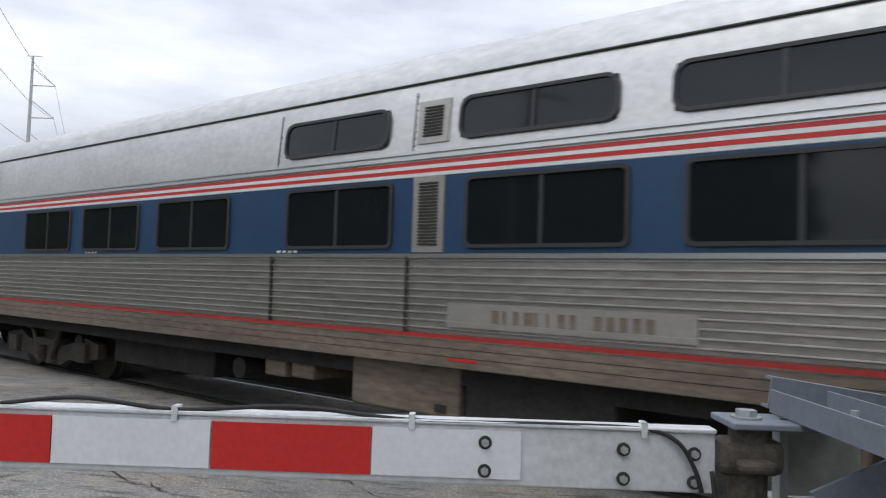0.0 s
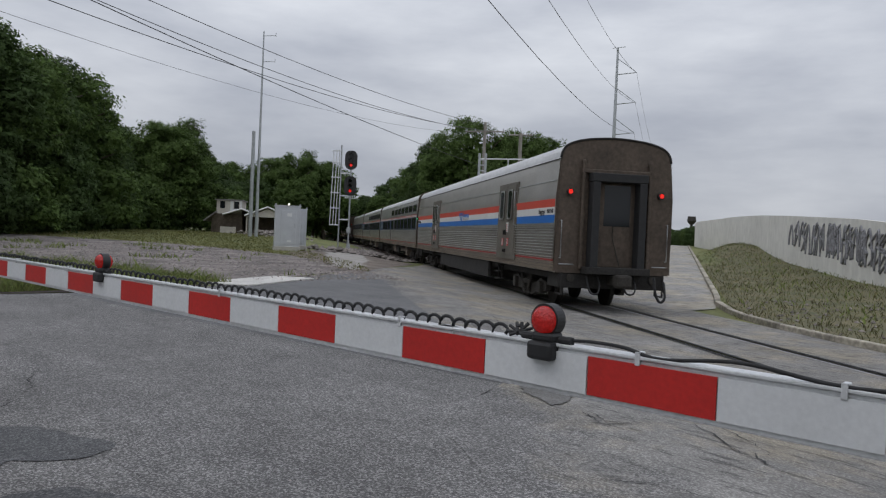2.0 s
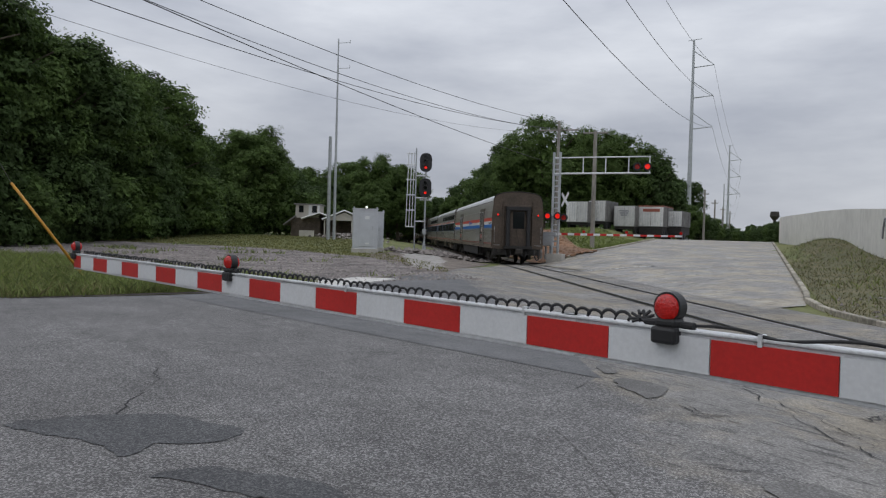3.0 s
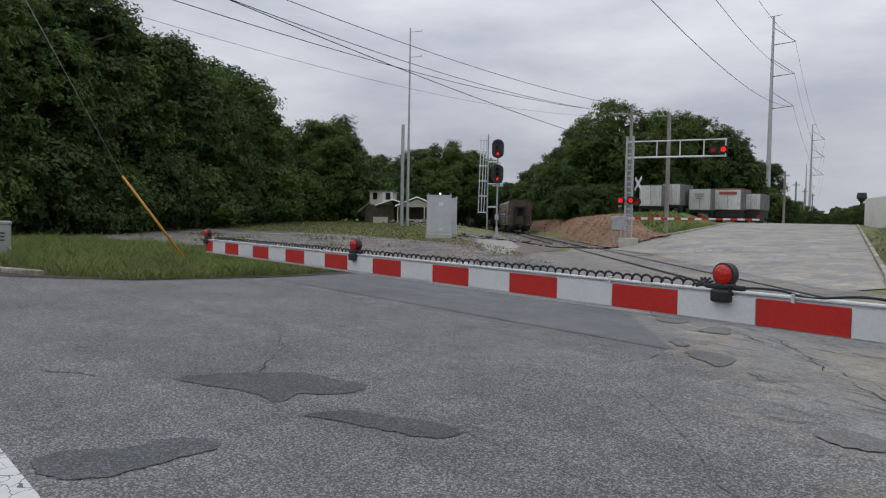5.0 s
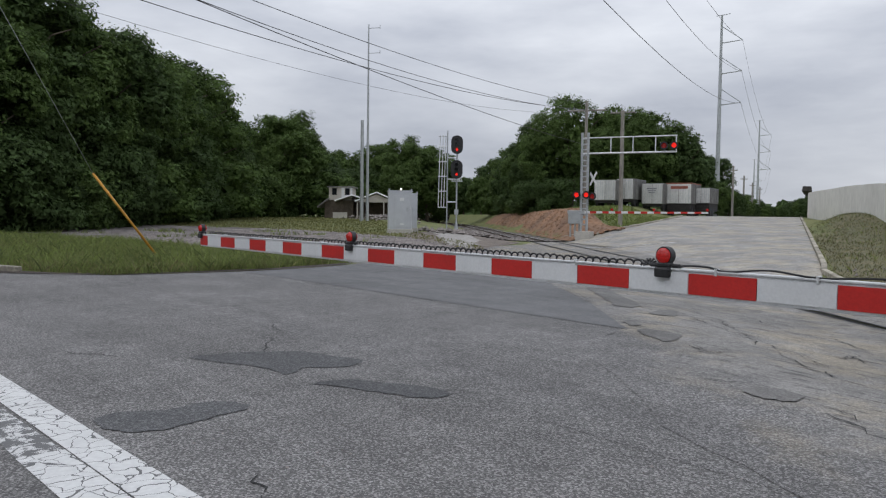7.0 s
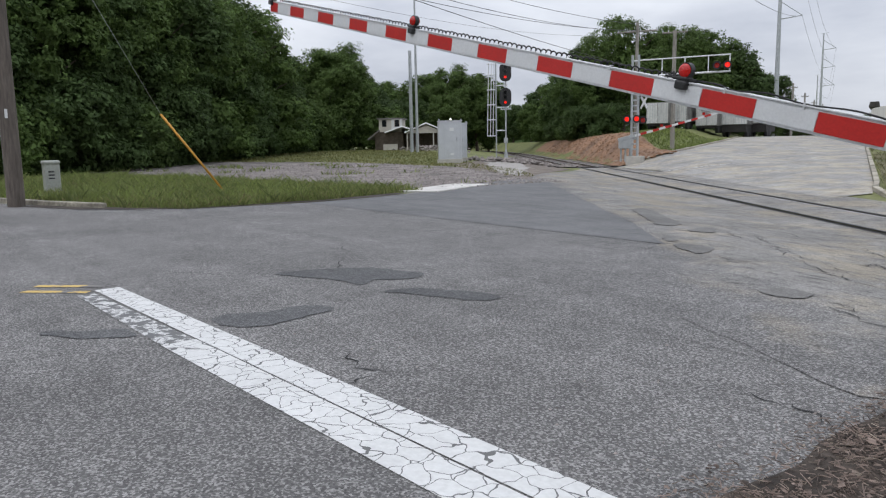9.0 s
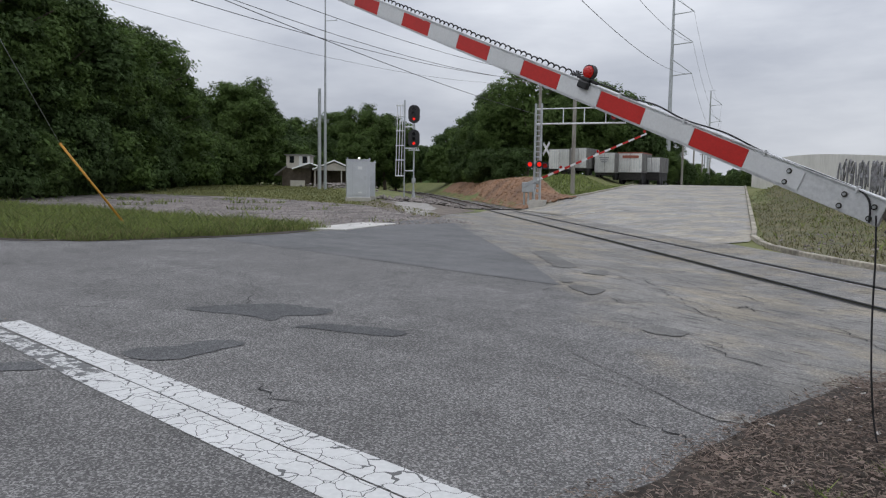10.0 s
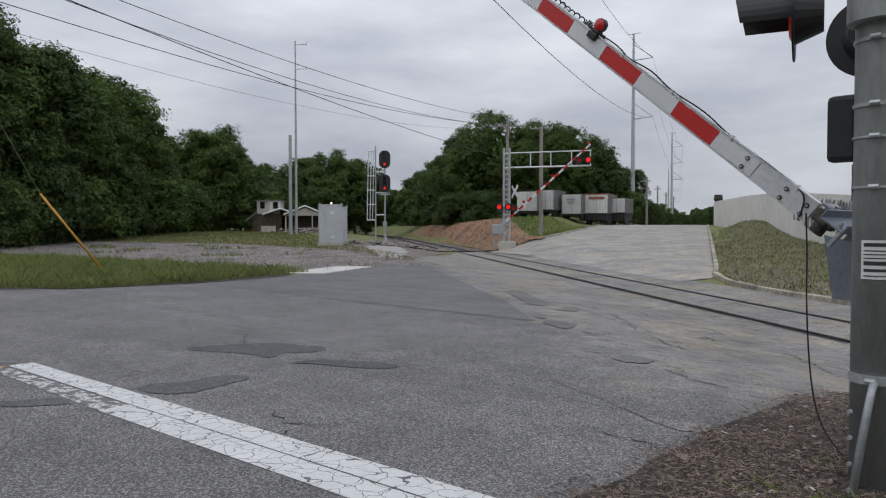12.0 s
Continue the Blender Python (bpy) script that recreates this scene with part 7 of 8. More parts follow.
# ---- white curved wall with sprayed marks, water tower ----
def build_tank():
    pts = [(-27, 92), (-35.9, 79.0), (-26.7, 62.6), (-20.4, 52.4), (-15.8, 44.2), (-11.8, 38.1), (-8.8, 32.75), (-6.0, 28.6), (-1.0, 22.8), (6.0, 16.5), (16, 9)]
    top_ = [4.0, 4.02, 4.04, 3.85, 3.52, 3.2, 2.9, 2.6, 2.4, 2.3, 2.2]
    line_ = smooth_line([(x, y, z) for (x, y), z in zip(pts, top_)], 8)
    root = tagged(empty("boundary_wall"), "long curved white wall with stains and spray paint", "wall", kind="structure")
    bm = bmesh.new()
    prev = None
    for i, p in enumerate(line_):
        d = (line_[min(i + 1, len(line_) - 1)] - line_[max(i - 1, 0)])
        n_ = Vector((-d.y, d.x, 0)).normalized() * 0.3
        g = min(height(p.x, p.y), 1.5) - 1.2
        row = [bm.verts.new(q) for q in ((p.x, p.y, g), (p.x, p.y, p.z), (p.x + n_.x, p.y + n_.y, p.z), (p.x + n_.x, p.y + n_.y, g))]
        if prev:
            for k in range(3):
                bm.faces.new((prev[k], prev[k + 1], row[k + 1], row[k]))
        prev = row
    bmesh.ops.recalc_face_normals(bm, faces=bm.faces)
    part("wall_panel", bm, M_TANK, root)
    rng = random.Random(8)
    # sprayed strokes, unreadable
    k = 0
    for i in range(35, 58):
        p, q = line_[i], line_[min(i + 1, len(line_) - 1)]
        d = (q - p)
        out = Vector((d.y, -d.x, 0)).normalized()
        if out.dot(Vector((0.0, -2.0, 0)) - p) < 0:
            out = -out
        for j in range(2):
            b0 = p.lerp(q, rng.random())
            zt, zb = b0.z - rng.uniform(0.25, 0.5), b0.z - rng.uniform(1.5, 2.0)
            w = rng.uniform(0.2, 0.42)
            dn = d.normalized()
            kind_ = rng.random()
            o = out * 0.03
            if kind_ < 0.5:
                path_ = [b0 + o + dn * (-w) + Vector((0, 0, zb - b0.z)), b0 + o + dn * (-w * 0.8) + Vector((0, 0, (zt + zb) / 2 - b0.z)), b0 + o + Vector((0, 0, zt - b0.z)), b0 + o + dn * (w * 0.8) + Vector((0, 0, (zt + zb) / 2 - b0.z)), b0 + o + dn * w + Vector((0, 0, zb - b0.z))]
            else:
                path_ = [b0 + o + dn * w + Vector((0, 0, zt - b0.z)), b0 + o - dn * w + Vector((0, 0, zt * 0.6 + zb * 0.4 - b0.z)), b0 + o + dn * w * 0.6 + Vector((0, 0, zt * 0.4 + zb * 0.6 - b0.z)), b0 + o - dn * w + Vector((0, 0, zb - b0.z))]
            part("spray_stroke", curve_tube(smooth_line(path_, 5), 0.048, 4), M_SPRAY, root)


build_tank()


def build_water_tower():
    t = tagged(empty("water_tower", Matrix.Translation((-248, 540, 0))), "distant water tower on the horizon", "water tower")
    bm = bmesh.new()
    tube(bm, (0, 0, 0), (0, 0, 19), 1.3, 1.0, seg=12)
    part("shaft", bm, M_TRUCK, t)
    bm = bmesh.new()
    tube(bm, (0, 0, 18.5), (0, 0, 21), 1.6, 3.4, seg=16)
    tube(bm, (0, 0, 21), (0, 0, 24.5), 3.4, 2.8, seg=16)
    part("bowl", bm, M_TRUCK, t)


build_water_tower()


# ---- trees ----
def quads_mesh(name, centres, normals, sizes, mat, aspect=0.72):
    """Many small leaf blades as one mesh: pointed quads."""
    n = len(centres)
    rs = np.random.RandomState(n % 9973)
    nrm = normals / np.maximum(1e-6, np.linalg.norm(normals, axis=1))[:, None]
    ref = rs.normal(size=(n, 3))
    u = np.cross(nrm, ref)
    u /= np.maximum(1e-6, np.linalg.norm(u, axis=1))[:, None]
    v = np.cross(nrm, u)
    a = u * sizes[:, None]
    b = v * (sizes * aspect)[:, None]
    verts = np.stack([centres - a, centres - b, centres + a * 0.9, centres + b], 1).reshape(-1, 3)
    me = bpy.data.meshes.new(name)
    idx = np.arange(n * 4).reshape(-1, 4)
    me.from_pydata(verts.tolist(), [], idx.tolist())
    me.materials.append(mat)
    me.update()
    return me


def leaf_mesh(name, centres, normals, sizes, mat):
    """Pointed three-cornered leaves as one mesh."""
    n = len(centres)
    rs = np.random.RandomState(n % 9973)
    nrm = normals / np.maximum(1e-6, np.linalg.norm(normals, axis=1))[:, None]
    u = np.cross(nrm, rs.normal(size=(n, 3)))
    u /= np.maximum(1e-6, np.linalg.norm(u, axis=1))[:, None]
    v = np.cross(nrm, u)
    a, b = u * sizes[:, None], v * (sizes * 0.62)[:, None]
    verts = np.stack([centres - a * 0.8 - b, centres + a * 1.2, centres - a * 0.8 + b], 1).reshape(-1, 3)
    me = bpy.data.meshes.new(name)
    me.from_pydata(verts.tolist(), [], np.arange(n * 3).reshape(-1, 3).tolist())
    me.materials.append(mat)
    me.update()
    return me


def crown_points(seed, h, r, lobes, leaves, low):
    """Leaf places: a crown of uneven lobes, each hung with twigs, each twig with its leaves."""
    rs = np.random.RandomState(seed)
    zc, hz = h * (low + (1 - low) * 0.5), h * (1 - low) * 0.5
    twig_c, twig_n = [], []
    twigs = leaves // 14
    k = np.arange(lobes) + 0.5
    th, ph = np.arccos(1 - 2 * k / lobes), math.pi * (1 + 5 ** 0.5) * k
    d = np.stack([np.cos(ph) * np.sin(th), np.sin(ph) * np.sin(th), np.cos(th)], 1) + rs.normal(size=(lobes, 3)) * 0.16
    d /= np.linalg.norm(d, axis=1)[:, None]
    size = rs.uniform(0.20, 0.36, lobes)
    reach = rs.uniform(0.66, 0.86, lobes) * (1 + 0.10 * np.sin(3.1 * d[:, 0] + 2.3 * d[:, 1] + seed))
    share = size ** 2 / np.sum(size ** 2)
    for i in range(lobes):
        c = np.array([d[i, 0] * r * reach[i], d[i, 1] * r * reach[i], zc + d[i, 2] * hz * reach[i]])
        m = max(6, int(twigs * share[i]))
        q = rs.normal(size=(m, 3)) + d[i] * 0.75 + np.array([0, 0, 0.30])
        q /= np.linalg.norm(q, axis=1)[:, None]
        rad = r * size[i] * rs.uniform(0.55, 1.12, (m, 1)) + (rs.random_sample((m, 1)) > 0.94) * r * 0.09
        twig_c.append(c + q * rad * np.array([1, 1, 0.85]))
        twig_n.append(q)
    tc, tn = np.concatenate(twig_c), np.concatenate(twig_n)
    per = 14
    n = len(tc) * per
    c = np.repeat(tc, per, 0) + rs.normal(size=(n, 3)) * np.array([0.25, 0.25, 0.16]) * (0.6 + 0.05 * r)
    nn = np.repeat(tn, per, 0) + rs.normal(size=(n, 3)) * 0.45 + np.array([0, 0, 0.55])
    c[:, 2] = np.maximum(c[:, 2], 0.05)
    return c, nn


def make_tree(seed, h, r, lobes, leaves, leaf, mat, label, name="tree", low=0.22):
    t = tagged(empty(name), label, "tree" if name == "tree" else "bush", group="woodland trees")
    rng = random.Random(seed)
    if name == "tree":
        bm = bmesh.new()
        p = Vector((0, 0, -0.3))
        rad = 0.022 * h
        for k in range(6):
            q = p + Vector((rng.uniform(-0.25, 0.25), rng.uniform(-0.25, 0.25), h * 0.11))
            tube(bm, p, q, rad, rad * 0.85, seg=9)
            p, rad = q, rad * 0.85
        part("trunk", bm, M_BARK, t)
        for k in range(9):
            bm = bmesh.new()
            a = 2 * math.pi * k / 9 + rng.random()
            z0 = h * rng.uniform(0.25, 0.62)
            p = Vector((0, 0, z0))
            rad = 0.010 * h
            for j in range(4):
                q = p + Vector((math.cos(a) * r * 0.22, math.sin(a) * r * 0.22, h * 0.045 * rng.uniform(0.5, 1.5)))
                tube(bm, p, q, rad, rad * 0.7, seg=6)
                p, rad, a = q, rad * 0.7, a + rng.uniform(-0.4, 0.4)
            part("limb", bm, M_BARK, t)
    else:
        for k in range(5):
            a = 2 * math.pi * k / 5 + rng.random()
            bm = bmesh.new()
            tube(bm, (0.1 * math.cos(a), 0.1 * math.sin(a), -0.2), (r * 0.3 * math.cos(a), r * 0.3 * math.sin(a), h * 0.55), 0.035, 0.015, seg=6)
            part("stem", bm, M_BARK, t)
    c, n = crown_points(seed, h, r, lobes, leaves, low)
    rs = np.random.RandomState(seed + 1)
    sz = leaf * rs.uniform(0.65, 1.3, len(c))
    # broad inner sprays that close the heart of the crown
    k = len(c) // 24
    d = rs.normal(size=(k, 3))
    d /= np.linalg.norm(d, axis=1)[:, None]
    d *= (rs.random_sample((k, 1)) ** 0.4) * 0.66
    inner = np.stack([d[:, 0] * r, d[:, 1] * r, h * (low + (1 - low) * 0.5) + d[:, 2] * h * (1 - low) * 0.5], 1)
    c, n, sz = np.concatenate([c, inner]), np.concatenate([n, rs.normal(size=(k, 3))]), np.concatenate([sz, rs.uniform(0.3, 0.55, k)])
    ob = new("crown", leaf_mesh("crown", c, n, sz, mat))
    ob.parent = t
    return t


TREES = [make_tree(11, 16.5, 5.4, 60, 36000, 0.150, M_LEAF, "tall leafy broadleaf tree in the wood", low=0.05),
         make_tree(12, 16.0, 4.9, 54, 33000, 0.150, M_LEAF_DARK, "tall dark-leaved tree in the wood", low=0.05),
         make_tree(13, 14.0, 4.9, 48, 27000, 0.155, M_LEAF, "broad leafy tree with uneven crown", low=0.08),
         make_tree(14, 11.5, 4.2, 40, 16000, 0.175, M_LEAF_DARK, "medium dark-leaved tree at the wood's edge", low=0.05),
         make_tree(15, 4.6, 2.8, 26, 11000, 0.115, M_LEAF_DARK, "dense leafy undergrowth bush", "bush", 0.0),
         make_tree(16, 3.2, 2.3, 20, 8000, 0.10, M_LEAF, "light green leafy bush", "bush", 0.0),
         make_tree(17, 15.5, 6.4, 46, 34000, 0.135, M_LEAF, "wide-crowned tree with open dark branches", low=0.14)]
HEIGHTS = (16.5, 16.0, 14.0, 11.5, 4.6, 3.2, 15.5)
USED = set()


def plant(k, x, y, h, seed):
    rng = random.Random(seed)
    s_, a_ = x * TN.x + y * TN.y, x * TD.x + y * TD.y
    clear = (11.8 if k in (4, 5) else 14.0) - max(0.0, a_ - 100) ** 2 / 840
    if a_ > 45 and 3.0 < s_ < clear:
        x, y = x + TN.x * (clear - s_), y + TN.y * (clear - s_)
    z = height(x, y)
    sc = (h - 0.2) * 0.94 / HEIGHTS[k]
    m = Matrix.Translation((x, y, z - 0.1)) @ Matrix.Rotation(rng.uniform(0, 6.28), 4, "Z") @ Matrix.Diagonal((sc * rng.uniform(0.9, 1.1), sc * rng.uniform(0.9, 1.1), sc, 1))
    if k not in USED:
        USED.add(k)
        TREES[k].matrix_world = m
    else:
        ob = copy_thing(TREES[k], Matrix())
        ob.matrix_world = m


spots = [
    # the wood beyond the gravel lot
    (0, -44.0, -9.5, 16.5), (1, -47.2, -2.8, 16.0), (0, -50.0, 1.5, 17.3), (1, -52.5, 5.0, 17.8), (0, -55.5, 8.5, 17.8), (1, -58.4, 12.0, 17.4), (0, -61.7, 15.6, 16.9), (1, -66.2, 19.4, 16.4), (2, -69.6, 22.7, 16.0), (1, -73.0, 26.5, 15.0), (3, -78.3, 29.5, 12.3),
    (0, -40.5, -17.0, 16.5), (1, -36.0, -24.0, 15.5), (1, -58.0, -4.0, 20.5), (0, -63.2, 2.0, 20.5), (1, -68.6, 8.5, 20.0), (0, -72.6, 14.5, 19.5), (1, -80.0, 21.7, 18.0), (0, -50.0, -14.0, 18.5),
    (2, -85.6, 35.4, 12.8), (2, -81.4, 38.4, 13.7), (0, -84.0, 41.2, 14.0), (3, -87.8, 47.0, 10.6), (2, -97.9, 44.4, 12.8),
    # beyond the house and the signal
    (3, -124.3, 74.8, 13.0), (3, -121.9, 80.5, 12.2), (2, -103.2, 69.4, 13.8), (0, -99.5, 73.7, 14.6), (3, -99.5, 78.5, 12.2), (2, -94.0, 66.0, 9.5), (3, -112, 84, 11.0),
    (3, -143.4, 116.5, 10.7), (2, -148.1, 126.3, 11.3), (3, -152.5, 138.4, 11.4), (2, -139.1, 105.9, 10.7), (3, -150.3, 107.6, 11.2), (2, -133, 96, 10.5), (3, -125, 92, 9.5), (2, -116, 96, 9.0), (3, -128, 108, 9.5),
    # right of the track
    (3, -81.0, 74.5, 10.6), (2, -75.4, 71.8, 12.2), (1, -67.5, 69.0, 13.6), (6, -62.5, 70.0, 16.2), (2, -59.5, 74.0, 14.6), (2, -56.6, 77.5, 13.9), (3, -55.0, 81.3, 12.6), (3, -55.8, 86.1, 10.6), (3, -90.0, 84.0, 10.5), (2, -97.0, 93.0, 11.0), (3, -106, 104, 11.0), (2, -70.0, 82.0, 12.0),
    (3, -67.2, 104.5, 9.8), (1, -64.6, 105.5, 12.0), (3, -68.4, 112.4, 9.2), (3, -62.5, 98.5, 7.6), (2, -94.4, 172.7, 7.6), (3, -106.2, 200.5, 7.2), (3, -86, 152, 7.0),
    # horizon along the road
    (3, -189.6, 368.3, 10.0), (2, -211.2, 424.6, 10.0), (3, -179.3, 373.3, 10.4), (2, -157.4, 339.5, 11.4), (3, -132.4, 295.9, 11.8), (2, -120, 262, 9.5), (3, -200, 392, 9.0), (2, -168, 350, 10.0), (3, -110, 240, 8.5),
    (2, -59.5, 99.7, 6.5), (3, -59.2, 102.2, 5.5), (3, -60.3, 107.3, 4.6), (2, -61.5, 112.4, 3.6), (3, -65.1, 121.8, 3.3), (3, -94.6, 185.3, 4.6), (2, -94.6, 190.9, 5.1), (3, -81.6, 169.4, 5.5), (2, -71.2, 152.2, 5.6), (3, -61.0, 134.9, 5.3), (3, -86.7, 178.1, 5.2), (2, -93.6, 180.2, 4.5), (3, -66.0, 143.6, 5.6), (3, -76.2, 160.9, 5.5),
    # skyline behind the signal and along the cut
    (3, -113.9, 105.7, 13.6), (2, -100.2, 97.1, 14.6), (3, -121.0, 109.9, 10.5), (1, -88.1, 89.0, 15.2), (2, -101.9, 67.7, 13.6), (0, -97.2, 69.1, 14.9), (2, -96.4, 73.5, 14.3), (0, -84.0, 41.5, 14.8), (6, -59.0, 75.4, 14.4),
    # second line of the wood
    (1, -53.0, -9.0, 17.5), (0, -60.5, 6.0, 18.0), (1, -65.0, 11.0, 18.0), (0, -76.0, 20.0, 16.5), (1, -82.5, 28.0, 14.0), (2, -90.0, 38.0, 13.0), (3, -92.0, 46.0, 11.5), (3, -100.0, 55.0, 11.5), (2, -106.0, 62.0, 12.5), (3, -93.0, 58.0, 9.0),
    # behind the road, across from the train
    (0, -16, -34, 14.0), (1, -7, -37, 15.0), (2, 2, -33, 13.0), (0, 10, -31, 14.0), (3, 17, -25, 11.0), (1, 22, -14, 13.0), (2, -26, -36, 13.0), (3, 25, -4, 10.0)]
for i_, (k, x, y, h) in enumerate(spots):
    plant(k, x, y, h, i_)
bushes = [(-43.5, -2.0), (-46.0, 0.8), (-48.0, 3.4), (-50.6, 6.4), (-53.0, 9.2), (-55.6, 11.8), (-58.2, 14.4), (-61.0, 17.0), (-64.4, 19.8), (-67.6, 22.8), (-71.0, 25.8), (-74.4, 29.0), (-77.6, 32.4), (-80.5, 36.0), (-82.0, 40.0), (-41.0, -7.5), (-38.2, -14.0), (-86.0, 49.0), (-89.0, 54.0), (-93.0, 62.0), (-42.0, -5.0), (-44.2, -0.8), (-46.5, 2.6), (-48.8, 5.6), (-51.0, 8.2), (-53.8, 11.0), (-56.2, 13.6), (-59.0, 16.2), (-62.0, 18.6), (-65.4, 21.6), (-68.8, 24.6), (-72.4, 27.6), (-76.0, 31.2), (-79.0, 34.4), (-39.5, -11.0), (-37.0, -17.5), (-83.0, 44.0), (-45.5, -4.0), (-50.0, 3.0), (-57.5, 11.0), (-64.0, 17.4),
          (-70.5, 64.0), (-66.5, 62.8), (-62.5, 62.5), (-58.8, 63.0), (-74.5, 66.6), (-79.0, 70.2), (-84.5, 76.0), (-91, 84), (-61.5, 95.0), (-59.0, 92.0), (-99, 96)]
for i_, (x, y) in enumerate(bushes):
    rng_ = random.Random(200 + i_)
    plant(4 if i_ % 3 else 5, x, y, rng_.uniform(4.6, 7.4) if y < 56 and x < -36 else (2.0 if -30 < x < -26 else rng_.uniform(2.4, 4.6)), 300 + i_)


def build_far_woods():
    """Far woods all round, one piece."""
    rs = np.random.RandomState(4)
    n = 34000
    ang = rs.uniform(0, 2 * math.pi, n)
    rad = rs.uniform(380, 470, n)
    hgt = 11 + 4 * np.sin(ang * 9) + 3 * np.sin(ang * 23 + 1)
    z = rs.uniform(-2, 1, n) + hgt * rs.uniform(0, 1, n)
    c = np.stack([np.cos(ang) * rad - 30, np.sin(ang) * rad + 20, z], 1)
    me = quads_mesh("far_woods", c, rs.normal(size=(n, 3)) + np.array([0, 0, 0.4]), rs.uniform(1.6, 3.4, n), M_LEAF_DARK, 0.7)
    tagged(new("far_woods", me), "distant dark green woods on the horizon", "woods", kind="stuff")


build_far_woods()


# ---- grass, litter, stones ----
def blades(name, pts, hs, ws, mat, label, category="grass"):
    n = len(pts)
    rs = np.random.RandomState(n % 7919)
    ang = rs.uniform(0, 2 * math.pi, n)
    d = np.stack([np.cos(ang), np.sin(ang), np.zeros(n)], 1)
    lean = rs.normal(size=(n, 3)) * (hs * 0.55)[:, None]
    lean[:, 2] = 0
    up = np.stack([np.zeros(n), np.zeros(n), hs], 1)
    v = np.stack([pts - d * ws[:, None], pts + d * ws[:, None], pts + d * ws[:, None] * 0.6 + up * 0.55 + lean * 0.35, pts + up + lean, pts - d * ws[:, None] * 0.6 + up * 0.55 + lean * 0.35], 1).reshape(-1, 3)
    me = bpy.data.meshes.new(name)
    me.from_pydata(v.tolist(), [], np.arange(n * 5).reshape(-1, 5).tolist())
    me.materials.append(mat)
    tagged(new(name, me), label, category, kind="stuff")


def scatter(n, sample, keep, seed):
    rng = random.Random(seed)
    out = []
    while len(out) < n:
        x, y = sample(rng)
        if keep(x, y, rng):
            out.append((x, y, height(x, y) - 0.02))
    return np.array(out)


VERGE = [(-15.3, 2.0), (-15.15, 3.6), (-15.3, 5.2), (-15.9, 6.9), (-16.8, 8.4)]


def inside_verge(x, y, rng):
    # between the kerb line and the gravel lot
    edge_x = -15.3 - max(0, (y - 4.0)) * 0.28 - max(0, 0.9 - y) * 1.6 - max(0, -0.2 - y) * 1.2
    if x > edge_x - 0.15 + 0.25 * noise.noise(Vector((x, y, 0))):
        return False
    lot = 8.0 + min(0, x + 20) * 0.14
    if y > lot + 0.8 * noise.noise(Vector((x * 0.4, y * 0.4, 3))):
        return False
    return y > -2.2 + (x + 21) * 0.22 - 0.2 - (0 if x > -21 else (x + 21) * -0.05)


pv = scatter(80000, lambda r_: (-15 - 26 * r_.random() ** 1.6, r_.uniform(-6, 11)), inside_verge, 21)
rs_ = np.random.RandomState(2)
hh = (0.10 + 0.28 * rs_.random_sample(len(pv)) ** 1.5) * (0.7 + 0.9 * np.array([max(0, 0.5 + noise.noise(Vector((p[0] * 0.7, p[1] * 0.7, 9)))) for p in pv]))
pd = scatter(22000, lambda r_: (-15 - 26 * r_.random() ** 1.6, r_.uniform(-6, 11)), inside_verge, 27)
blades("verge_dry_grass", pd, 0.08 + 0.20 * rs_.random_sample(len(pd)), 0.005 + 0.005 * rs_.random_sample(len(pd)), M_DRY, "dry yellowish stalks in the verge grass")
blades("verge_grass", pv, hh * 0.85, 0.005 + 0.005 * rs_.random_sample(len(pv)), M_BLADE, "long green grass on the road verge")
strip("verge_dirt", [(-19.6, -1.75), (-17.6, -0.85), (-16.5, 0.0), (-15.75, 1.2), (-15.45, 2.6), (-15.4, 4.2), (-15.65, 5.7), (-16.2, 7.2)], lambda k: 0.5 + 0.2 * math.sin(k * 17), 0.016, M_MULCH, "bare brown dirt lip along the verge")
pm = scatter(42000, lambda r_: (r_.uniform(-26, 4), r_.uniform(9, 60)), lambda x, y, r_: (Vector((x, y, 0)) - CORNER).dot(RP) < -0.25 and x * TN.x + y * TN.y > 9.0 and noise.noise(Vector((x * 0.5, y * 0.5, 1))) > -0.35, 22)
blades("mound_weeds", pm, 0.04 + 0.17 * rs_.random_sample(len(pm)) ** 2, 0.010 + 0.010 * rs_.random_sample(len(pm)), M_WEED, "dry yellow-green weeds on the grass mound")
pm2 = scatter(5000, lambda r_: (r_.uniform(-26, 0), r_.uniform(16, 60)), lambda x, y, r_: (Vector((x, y, 0)) - CORNER).dot(RP) < -0.6 and x * TN.x + y * TN.y > 10.5 and noise.noise(Vector((x * 0.35, y * 0.35, 5))) > -0.05, 23)
blades("mound_grass", pm2, 0.06 + 0.24 * rs_.random_sample(len(pm2)) ** 2, 0.012 + 0.012 * rs_.random_sample(len(pm2)), M_BLADE, "green weeds on the mound by the wall")
pf = scatter(30000, lambda r_: (r_.uniform(-75, -20), r_.uniform(8, 46)), lambda x, y, r_: x * TN.x + y * TN.y < 0.5 and y > 22.0 - max(0, x + 33) * 0.45 - max(0, -46 - x) * 0.55 + 2.0 * noise.noise(Vector((x * 0.2, y * 0.2, 0))) and y < -0.55 * x + 6, 24)
blades("field_grass", pf, 0.04 + 0.12 * rs_.random_sample(len(pf)) ** 2, 0.02 + 0.015 * rs_.random_sample(len(pf)), M_FIELD, "yellowish short grass beyond the gravel lot")
